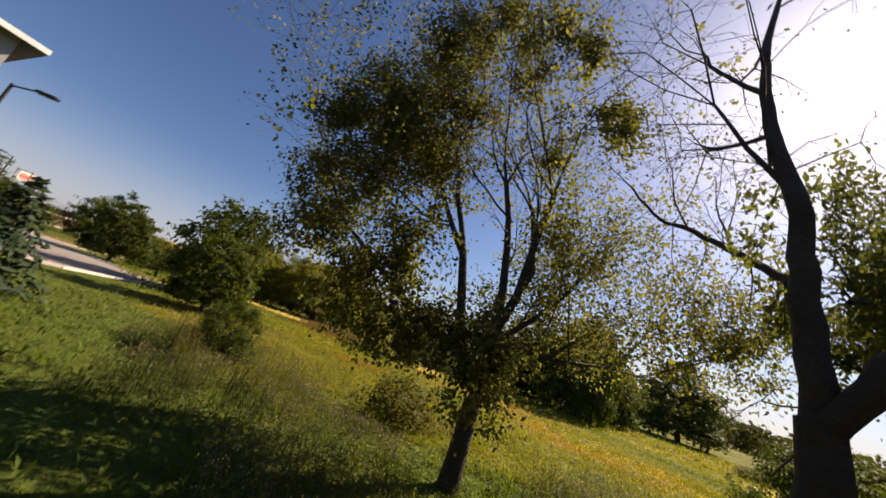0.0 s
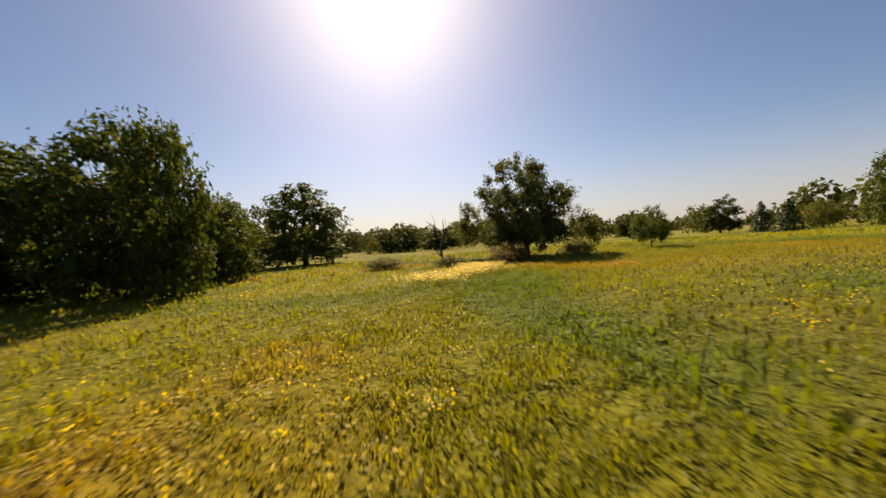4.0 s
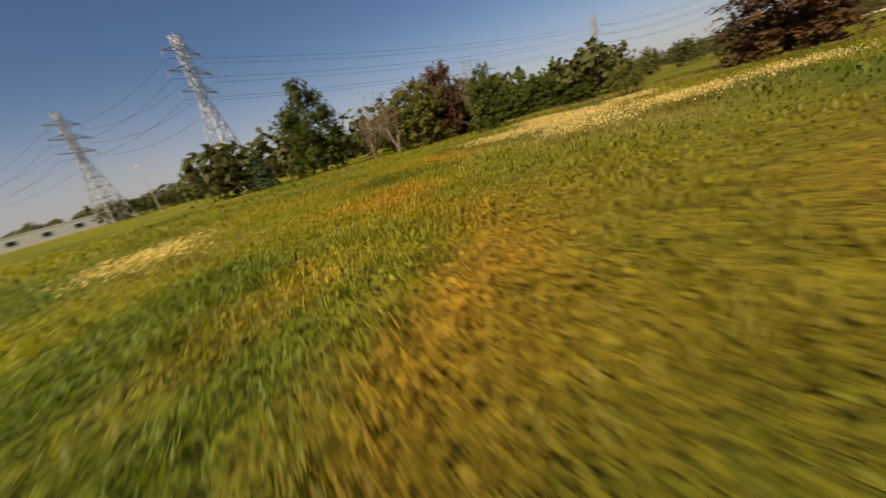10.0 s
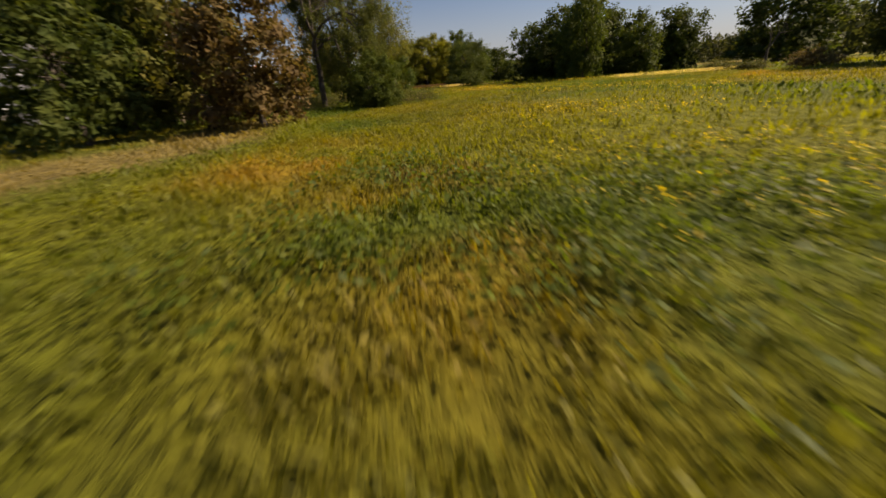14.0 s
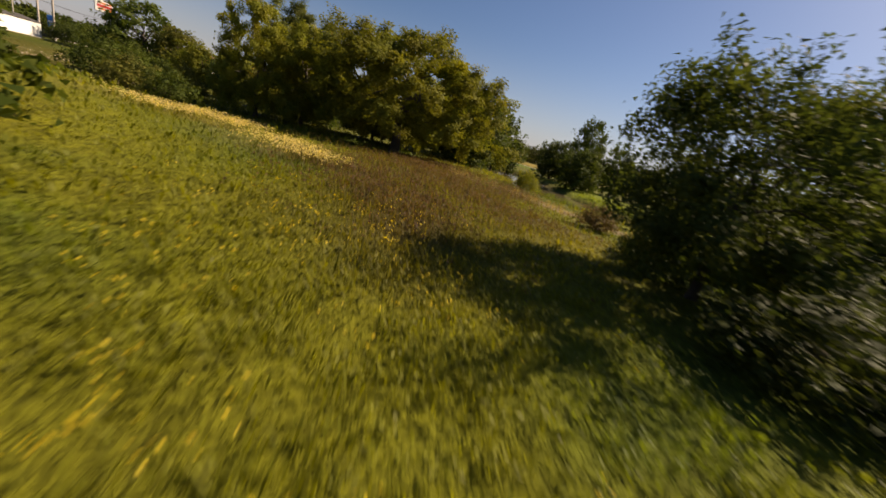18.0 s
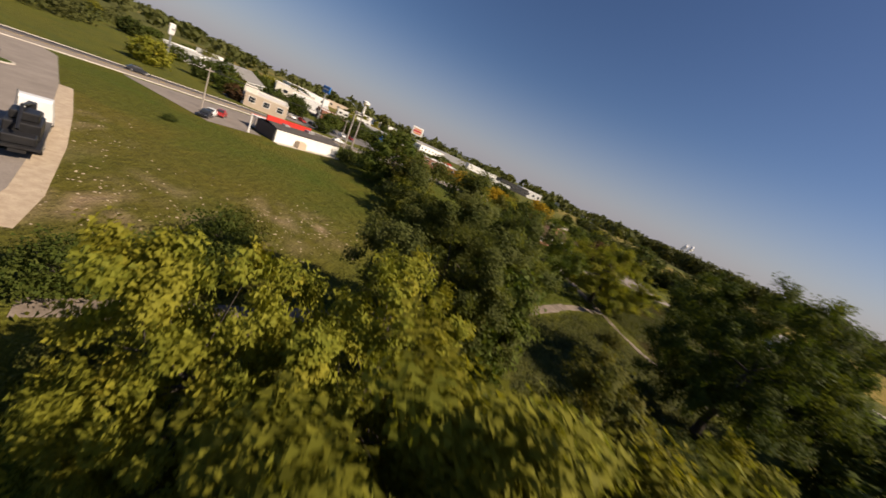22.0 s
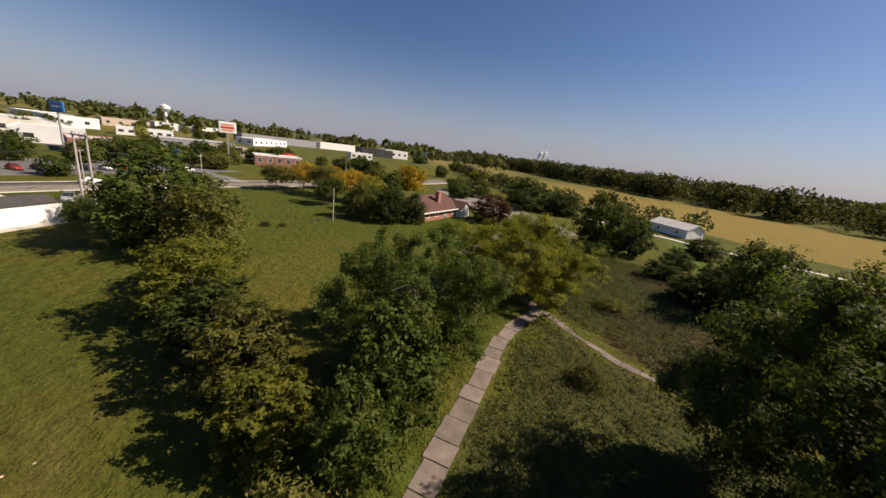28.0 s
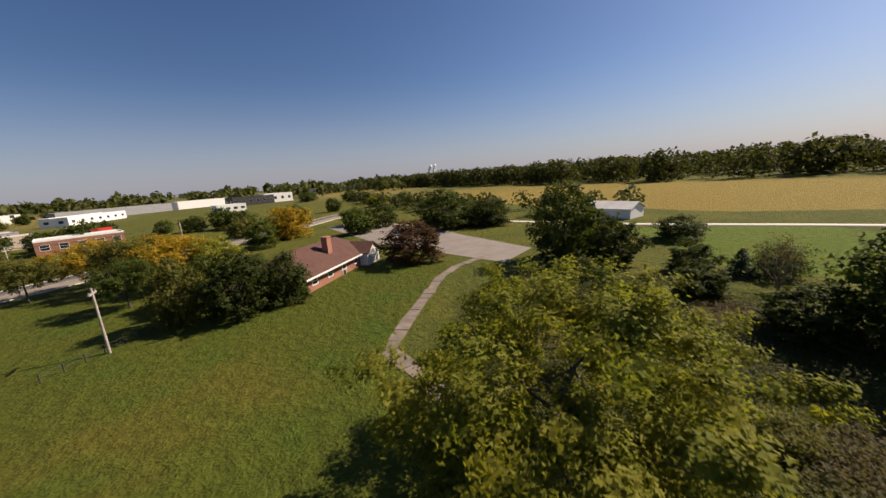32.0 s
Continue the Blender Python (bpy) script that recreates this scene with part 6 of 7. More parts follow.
hotel = building("hotel", "three-storey grey hotel with white-framed windows and dark hipped roof", -32.0, -43.0, -71.8, 24.0, 18.0, 11.4, GREY_WALL, ROOF_DARK, False, 14.4, 8.0, 3, 8, 5, (1.3, 1.5), WHITE, [(3, 10.0, 0, 1.8, 2.2)], 0.9)
store = thing("store", pose(-142.2, -42.3, 0, 0, 0, -22.4), "low white store with a black end, black roof and red parapet", "building")
part("wall", gable_walls(18.4, 7.0, 2.7, 2.75), WHITE, store)
part("rear_gable", prism([(-9.2, 3.5), (9.2, 3.5), (9.2, 3.66), (-9.2, 3.66)], -0.2, 2.9), WHITE, store, "white rear wall")
part("end_wall", boxes((9.2, -3.7, -0.2, 9.5, 3.4, 3.1)), DARK_WALL, store, "black painted end wall")
part("roof", gable_roof(18.4, 7.0, 2.9, 3.5, 0.25), ROOF_DARK, store)
part("parapet", boxes((-5, -3.9, 2.4, 7.5, -3.5, 4.4)), RED, store, "red sign parapet")
part("sign_band", boxes((-4.2, -3.96, 3.1, 6.5, -3.9, 3.9)), WHITE, store, "white sign band")
part("canopy", boxes((-7.5, -7.4, 2.6, 8.8, -3.9, 2.95)), WHITE, store, "white flat canopy with red edge")
part("canopy_edge", boxes((-7.6, -7.5, 2.55, 8.9, -7.4, 3.05)), RED, store)
for u in (-7, -2, 3, 8):
    part("canopy_post", boxes((u - 0.08, -7.1, 0, u + 0.08, -6.94, 2.6)), WHITE, store)
part("bin_store", boxes((1.8, 3.7, 0, 4.0, 5.2, 1.5), (2.0, 3.7, 1.5, 3.8, 5.0, 1.7), bevel=0.04), BEIGE, store, "beige cooling unit on the wall")
part("apron", boxes((-9.4, 3.7, -0.05, 9.6, 5.6, 0.06)), CONCRETE, store, "concrete apron")
part("roof_unit", boxes((-3, -1.2, 3.1, -1.2, 0.6, 4.1), bevel=0.05), STEEL, store, "grey rooftop unit")
part("roof_unit", boxes((4, -0.9, 3.1, 5.4, 0.5, 3.9), bevel=0.05), STEEL, store, "grey rooftop unit")
fr, pa = window_meshes(2.2, 1.6, WHITE)
for u in (-6, -2.6, 1.0, 4.8):
    o = piece("window", fr, store)
    o.matrix_basis = pose(u, -3.52, 0.7)
    piece("pane", pa, o)

house = building("house", "long brown-roofed house with chimney and white gable trim", -179.3, 30.4, 134, 22, 12, 2.6, BRICK, ROOF_BROWN, False, 5.6, 4.5, 1, 5, 3, (1.4, 1.2), WHITE, [(0, -6.0, 0, 1.0, 2.1)], 0.9, "house")
part("chimney", boxes((-0.6, -3.6, 3.2, 0.7, -2.4, 6.9), (-0.68, -3.68, 6.9, 0.78, -2.32, 7.1)), BRICK, house, "brick chimney")
part("porch_gable", gable_walls(4.4, 5, 2.6, 4.3), WHITE, house, "white gable end").matrix_basis = pose(8.6, -5.6, 0, 0, 0, 90)
part("porch_roof", gable_roof(4.8, 5, 2.6, 4.3, 0.4), ROOF_BROWN, house).matrix_basis = pose(8.6, -5.4, 0.02, 0, 0, 90)
garage = building("garage", "white garage with pale roof and open dark front", -178, 121, 6, 14, 8.5, 3.0, WHITE, ROOF_PALE, False, 4.7, 0.0, 1, 2, 0, (1.0, 1.0), WHITE, [(6.52, -1.6, 90, 3.2, 2.3), (6.52, 2.2, 90, 2.2, 2.3)], 0.5, "garage")
diner = building("restaurant", "low brick restaurant with pale roofline and shop windows", -284, -30, 108, 22, 14, 5.0, BRICK, ROOF_PALE, True, storeys=1, per=5, per_side=3, win=(2.2, 1.9), trim=WHITE)
part("sign_board", boxes((3.4, 7.1, 2.6, 9.4, 7.25, 6.4)), RED, diner, "red sign board")
for u in (-8.5, -4.0, 0.5):
    part("awning", boxes((u - 1.6, 7.05, 2.9, u + 1.6, 8.2, 3.2)), DARK_WALL, diner, "black awning")
grill = building("restaurant", "beige restaurant with cream tower and dark windows", -180, -80, 35, 22, 13, 4.6, BEIGE, ROOF_PALE, True, storeys=1, per=6, per_side=3, win=(2.0, 1.8), trim=CREAM)
part("tower", boxes((4, -7.2, 0, 9, -3.5, 6.4)), CREAM, grill, "cream entrance tower")
part("sign_band", boxes((4.4, -7.3, 4.9, 8.6, -7.2, 5.9)), WHITE, grill, "white sign band with dark bars")
part("sign_bar", boxes((4.8, -7.36, 5.2, 8.2, -7.3, 5.6)), DARK_WALL, grill)
lodge = building("lodge", "grey-roofed lodge with white gables", -208, -116, 20, 26, 14, 5.0, WHITE, ROOF_GREY, False, 9.0, 0.0, 2, 8, 3, (1.2, 1.3), WHITE, over=0.7)
for u in (-8, 0, 8):
    part("dormer", gable_walls(4, 3.2, 6.6, 8.0), WHITE, lodge, "white dormer").matrix_basis = pose(u, -5.6, 0, 0, 0, 90)
    part("dormer_roof", gable_roof(4.2, 3.2, 6.6, 8.0, 0.3), ROOF_GREY, lodge).matrix_basis = pose(u, -5.6, 0.02, 0, 0, 90)
LOW = [
    ("long grey metal warehouse with flat roof", -592, -88, 124, 94, 20, 8.5, GREY_WALL, ROOF_GREY, 0), ("tall white end of the long warehouse", -636, -18, 118, 55, 16, 9.0, WHITE, ROOF_PALE, 0), ("white showroom with a flat roof", -452, 14, 108, 22, 14, 6.0, WHITE, ROOF_PALE, 4), ("black glazed showroom with a flat roof", -566, 34, 108, 44, 24, 9.5, DARK_WALL, ROOF_DARK, 6),
    ("white upper hall beside the black showroom", -590, 62, 108, 34, 24, 10.5, WHITE, ROOF_PALE, 4), ("long white shop row with dark doors", -502, -86, 162, 64, 18, 6.5, WHITE, ROOF_PALE, 7), ("long low white hall beyond the trees", -640, -212, 124, 70, 30, 9.0, WHITE, ROOF_PALE, 6), ("low tan hall with brown roof", -560, -240, 130, 40, 24, 8.0, BEIGE, ROOF_BROWN, 4),
    ("white motel block with dark windows", -417, -152, 120, 34, 14, 6.0, WHITE, ROOF_GREY, 6), ("grey flat-roofed office by the side road", -352, -92, 118, 40, 18, 5.0, GREY_WALL, ROOF_PALE, 6), ("low tan shop with a flat pale roof", -318, -66, 112, 24, 14, 5.0, BEIGE, ROOF_PALE, 5), ("distant white works hall with windows", -980, 208, 66, 110, 40, 9.0, CREAM, ROOF_PALE, 8), ("distant cream works with grey roof", -880, 292, 60, 90, 40, 12.0, WHITE, ROOF_GREY, 8),
    ("flat-roofed white store with windows", -290, -128, 30, 38, 22, 6.0, WHITE, ROOF_PALE, 5), ("long cream shop hall with flat roof", -330, -170, 40, 60, 26, 7.0, CREAM, ROOF_PALE, 7), ("red brick shop hall with pale roof", -262, -96, 35, 26, 16, 5.4, BRICK, ROOF_PALE, 5), ("white industrial shed with flat roof", -450, -230, 50, 70, 30, 8.0, WHITE, ROOF_PALE, 6),
    ("white industrial shed near the pylons", 300, -70, 75, 70, 30, 6.0, WHITE, ROOF_PALE, 6), ("long white industrial hall with windows", 420, -110, 70, 110, 36, 7.0, WHITE, ROOF_PALE, 8), ("distant cream industrial hall with windows", 560, -150, 75, 150, 40, 8.0, CREAM, ROOF_PALE, 8), ("distant white industrial hall with grey roof", 470, -20, 85, 90, 36, 6.5, WHITE, ROOF_GREY, 8),
    ("white shop by the road", -232, -160, 20, 30, 16, 5.5, WHITE, ROOF_PALE, 4), ("far white house with a grey roof", -300, -215, 15, 16, 10, 6.0, WHITE, ROOF_GREY, 3), ("far white house with a grey roof", -190, -250, 60, 16, 10, 6.0, WHITE, ROOF_GREY, 3)]
for label, x, y, rz, L, W, H, wall, roof, per in LOW:
    building("commercial_building", label, x, y, rz, L, W, H, wall, roof, True, storeys=1 if H < 8.4 or H > 9 else 2, per=per, per_side=2 if per else 0, win=(min(3.0, L / max(per, 1) * 0.55), H * 0.3), frame_mat=GREY_WALL)


# ---- signs, poles, pylons ----
def pole_sign(x, y, top, w, h, rz, face, label, marks):
    ob = thing("pole_sign", pose(x, y, 0, 0, 0, rz), label, "sign", "roadside signs")
    part("pole", boxes((-0.25, -0.25, -0.3, 0.25, 0.25, top - h)), STEEL, ob)
    part("sign_box", boxes((-w / 2, -0.35, top - h, w / 2, 0.35, top), bevel=0.25), face, ob)
    for (u0, v0, u1, v1, material) in marks:
        for s in (-1, 1):
            part("sign_mark", boxes((u0, s * 0.37 - 0.02, top - h / 2 + v0, u1, s * 0.37 + 0.02, top - h / 2 + v1), bevel=0.015), material, ob)
    return ob


pole_sign(-252, -43, 18.6, 6.4, 4.6, 112, WHITE, "white rounded roadside sign with orange and red bands on a pole", [(-2.1, 0.8, 2.1, 1.4, ORANGE), (-2.4, -0.45, 2.4, 0.5, RED), (-2.1, -1.4, 2.1, -0.75, ORANGE)])
pole_sign(-246, -96, 18.0, 7.0, 3.6, 60, BLUE, "blue roadside sign with pale bar on a pole", [(-2.6, -0.3, 2.6, 0.4, WHITE)])
pole_sign(-180, -122, 14.0, 4.6, 4.0, 30, WHITE, "plain white roadside sign on a pole", [(-1.6, -0.2, 1.6, 0.3, GREY_WALL)])
pole_sign(-235, -55, 6.6, 2.4, 4.2, 62, BLUE, "small upright blue roadside sign", [(-0.7, -0.2, 0.7, 0.3, WHITE)])


def pole(name, x, y, h, r, label, material, arm=None, group=""):
    ob = thing(name, pose(x, y, float(level(x, y))), label, "pole", group)
    tube_part("shaft", [[0, 0, -0.3, 0, 0, h, r * 1.2, r * 0.8]], material, ob, 8)
    if arm:
        part("crossarm", boxes((-arm, -0.07, h - 0.7, arm, 0.07, h - 0.52)), POLE_WOOD, ob)
        for u in (-arm * 0.85, 0.0, arm * 0.85):
            tube_part("insulator", [[u, 0, h - 0.52, u, 0, h - 0.3, 0.05, 0.04]], GREY_WALL, ob, 6)
    return ob


twin = thing("twin_utility_pole", pose(-157, -36.5, 0, 0, 0, 56), "pair of pale poles joined by a crossbar beside the store", "utility pole")
for u in (-1.8, 1.8):
    tube_part("shaft", [[u, 0, -0.3, u, 0, 13.6, 0.24, 0.17]], POLE_WOOD, twin, 8)
part("crossbar", boxes((-2.4, -0.1, 12.9, 2.4, 0.1, 13.15)), POLE_WOOD, twin)
part("equipment_box", boxes((-1.1, -0.5, 0.2, 0.9, 0.4, 1.9), bevel=0.05), BLACK, twin, "black meter box")
for u in (-1.0, 0, 1.0):
    tube_part("insulator", [[u, 0, 13.15, u, 0, 13.5, 0.07, 0.05]], GREY_WALL, twin, 6)
pole("bollard_pole", -129, -46.5, 4.2, 0.16, "short white pole beside the forecourt", WHITE)
for x, y, h in ((-131, -60, 9), (-190, -30.7, 9.5), (-205.7, -17.4, 9.5), (-162, 5, 7.5), (-172, -46, 9.5), (-226, 6, 9.5), (167, -53, 15)):
    pole("utility_pole", x, y, h, 0.13, "weathered wooden utility pole with crossarm", POLE_WOOD, 1.1, "utility poles")


def street_lamp(x, y, h, rz, group="street lamps"):
    ob = thing("street_lamp", pose(x, y, float(level(x, y)), 0, 0, rz), "black street lamp with a single arm", "street lamp", group)
    tube_part("shaft", [[0, 0, -0.2, 0, 0, 0.9, 0.16, 0.14], [0, 0, 0.9, 0, 0, h, 0.09, 0.06]], BLACK, ob, 8)
    tube_part("arm", [[0, 0, h - 0.1, 0.9, 0, h + 0.1, 0.04, 0.035]], BLACK, ob, 6)
    part("lamp_head", boxes((0.8, -0.16, h + 0.02, 1.6, 0.16, h + 0.16), bevel=0.05), BLACK, ob)
    return ob


lamp = street_lamp(-21.4, -27.2, 8.0, 60)
for x, y, rz in ((-60, -30, -40), (-112, -84, 100), (-74, -62, 30), (-195, -75, 10), (-212, -60, 20)):
    copy_thing(lamp, pose(x, y, 0, 0, 0, rz))


def pylon(name, H, label):
    """A lattice tower: four battered legs, crossing braces, three pairs of arms."""
    ob = thing(name, Matrix(), label, "pylon", "power pylons")
    b, waist, r = H * 0.11, H * 0.022, 0.22

    def half(z):
        t = z / H
        return b * (1 - t / 0.6) + waist * (t / 0.6) if t < 0.6 else waist
    zs = [0, H * 0.12, H * 0.24, H * 0.34, H * 0.43, H * 0.51, H * 0.58, H * 0.65, H * 0.72, H * 0.79, H * 0.86, H * 0.93, H]
    corner = [(-1, -1), (1, -1), (1, 1), (-1, 1)]
    for cx, cy in corner:
        tube_part("leg", [[cx * half(z0), cy * half(z0), z0, cx * half(z1), cy * half(z1), z1, r, r * 0.8] for z0, z1 in ((0, H * 0.6), (H * 0.6, H))], STEEL, ob, 4, lap=0.3)
    for k in range(4):
        (ax, ay), (bx, by) = corner[k], corner[(k + 1) % 4]
        rows = []
        for z0, z1 in zip(zs[:-1], zs[1:]):
            h0, h1 = half(z0), half(z1)
            rows += [[ax * h0, ay * h0, z0, bx * h1, by * h1, z1, r * 0.5, r * 0.5], [bx * h0, by * h0, z0, ax * h1, ay * h1, z1, r * 0.5, r * 0.5], [ax * h1, ay * h1, z1, bx * h1, by * h1, z1, r * 0.5, r * 0.5]]
        tube_part("bracing", rows, STEEL, ob, 3)
    for z, reach in ((H * 0.66, 0.15), (H * 0.78, 0.17), (H * 0.9, 0.14)):
        for s in (-1, 1):
            tip = (s * H * reach, 0, z)
            w = half(z)
            tube_part("arm", [[s * w, q, z + dz, *tip, r * 0.6, r * 0.45] for q in (-w, w) for dz in (0, H * 0.04)], STEEL, ob, 3)
            tube_part("insulator", [[*tip, tip[0], 0, z - H * 0.045, 0.1, 0.1]], GREY_WALL, ob, 4)
    return ob


tower = pylon("pylon", 44.0, "grey lattice steel power pylon")
TOWERS = [(158, -76, 48, 95), (221, -69, 42, 95), (400, -90, 46, 95), (27, -254, 41, 65), (-45, -233, 36, 65), (-110, -215, 36, 65), (330, 20, 40, 95)]
for x, y, h, rz in TOWERS[1:]:
    copy_thing(tower, Matrix.Translation((x, y, 0)) @ pose(0, 0, 0, 0, 0, rz) @ Matrix.Diagonal((h / 44, h / 44, h / 44, 1)))
tower.matrix_basis = Matrix.Translation((158, -76, 0)) @ pose(0, 0, 0, 0, 0, 95) @ Matrix.Diagonal((48 / 44, 48 / 44, 48 / 44, 1))


def wire(a, b, sag, r, parent):
    """One continuous three-sided wire that hangs between two points."""
    a, b = np.array(a, dtype=float), np.array(b, dtype=float)
    t = np.linspace(0, 1, 13)[:, None]
    p = a * (1 - t) + b * t - np.array([0, 0, 1]) * sag * 4 * t * (1 - t)
    u = unit(np.cross(b - a, [0, 0, 1.0]))
    ring = np.array([u * math.cos(k * 2.0944) + np.array([0, 0, math.sin(k * 2.0944)]) for k in range(3)]) * r
    v = (p[:, None] + ring[None]).reshape(-1, 3)
    f = [[3 * i + k, 3 * i + (k + 1) % 3, 3 * i + 3 + (k + 1) % 3, 3 * i + 3 + k] for i in range(12) for k in range(3)]
    return piece("wire", mesh_from("wire", v, f, BLACK, smooth=True), parent)


wires = thing("power_line", Matrix(), "thin dark power wires between the pylons", "power line")
for (x0, y0, h0, rz), (x1, y1, h1, _) in ((TOWERS[0], TOWERS[1]), (TOWERS[1], TOWERS[2]), (TOWERS[0], TOWERS[3]), (TOWERS[3], TOWERS[4]), (TOWERS[4], TOWERS[5])):
    for z, reach in ((0.61, 0.15), (0.73, 0.17), (0.85, 0.14)):
        for s in (-1, 1):
            c, q = math.cos(radians(rz)), math.sin(radians(rz))
            wire((x0 + s * h0 * reach * c, y0 + s * h0 * reach * q, h0 * z), (x1 + s * h1 * reach * c, y1 + s * h1 * reach * q, h1 * z), 4.0, 0.05, wires)
street_wires = thing("power_line", Matrix(), "thin wires between the roadside poles", "power line")
for a, b in (((-131, -60, 8.6), (-172, -46, 9.1)), ((-172, -46, 9.1), (-190, -30.7, 9.1)), ((-190, -30.7, 9.1), (-205.7, -17.4, 9.1)), ((-157, -36.5, 13.2), (-172, -46, 9.1)), ((-205.7, -17.4, 9.1), (-226, 6, 9.1))):
    for off in (-0.9, 0, 0.9):
        wire((a[0] + off, a[1] + off * 0.4, a[2]), (b[0] + off, b[1] + off * 0.4, b[2]), 0.6, 0.025, street_wires)

# power station and water tower on the horizon
plantsite = thing("power_station", pose(-2380, 1290, 0, 0, 0, 60) @ Matrix.Diagonal((0.6, 0.6, 0.6, 1)), "two far power station chimneys with steam", "power station")
for u in (-28, 28):
    tube_part("cooling_tower", [[u, 0, 0, u, 0, 30, 17, 12], [u, 0, 30, u, 0, 52, 12, 11], [u, 0, 52, u, 0, 66, 11, 12]], CONCRETE, plantsite, 18)
puff_rng = np.random.RandomState(3)
bm = bmesh.new()
for i in range(26):
    u = 28 if i % 2 else -28
    z = 72 + i * 3.6
    bmesh.ops.create_icosphere(bm, subdivisions=2, radius=7 + i * 0.35 + puff_rng.uniform(-2, 3), matrix=Matrix.Translation((u + i * 1.2 + puff_rng.normal(0, 5), puff_rng.normal(0, 6), z)))
part("steam", bm, STEAM, plantsite, "white steam plume")
water_tower = thing("water_tower", pose(-860, -330, 0), "far white water tower on the horizon", "water tower")
tube_part("stem", [[0, 0, 0, 0, 0, 26, 3.2, 2.2]], WHITE, water_tower, 12)
tube_part("tank", [[0, 0, 26, 0, 0, 29, 3, 8], [0, 0, 29, 0, 0, 34, 8, 8], [0, 0, 34, 0, 0, 37, 8, 0.5]], WHITE, water_tower, 16)


# ---- vehicles ----
def loft(sections, bm=None):
    """A closed skin through cross-sections of the same count of points."""
    bm = bm or bmesh.new()
    rings = [[bm.verts.new(p) for p in s] for s in sections]
    n = len(rings[0])
    for a, b in zip(rings[:-1], rings[1:]):
        for i in range(n):
            bm.faces.new((a[i], a[(i + 1) % n], b[(i + 1) % n], b[i]))
    bm.faces.new(rings[0][::-1])
    bm.faces.new(rings[-1])
    bmesh.ops.recalc_face_normals(bm, faces=bm.faces)
    return bm


def hull(x, z0, z1, w, top_w):
    return [(x, -w, z0 + 0.06), (x, -w, (z0 + z1) / 2), (x, -top_w, z1), (x, top_w, z1), (x, w, (z0 + z1) / 2), (x, w, z0 + 0.06), (x, w - 0.1, z0), (x, -w + 0.1, z0)]


def wheel(parent, x, y, r, w):
    t = tube_part("wheel", [[x, y - w / 2, r, x, y + w / 2, r, r, r]], RUBBER, parent, 16, "black tyre")
    bm = bmesh.new()
    for s in (-1, 1):
        bmesh.ops.create_circle(bm, cap_ends=True, segments=16, radius=r, matrix=Matrix.Translation((x, y + s * w / 2, r)) @ Matrix.Rotation(radians(90), 4, "X"))
    part("tyre_wall", bm, RUBBER, t)
    bm = bmesh.new()
    bmesh.ops.create_cone(bm, cap_ends=True, segments=14, radius1=r * 0.62, radius2=r * 0.62, depth=w + 0.03, matrix=Matrix.Translation((x, y, r)) @ Matrix.Rotation(radians(90), 4, "X"))
    part("rim", bm, CHROME, t, "alloy rim")
    return t


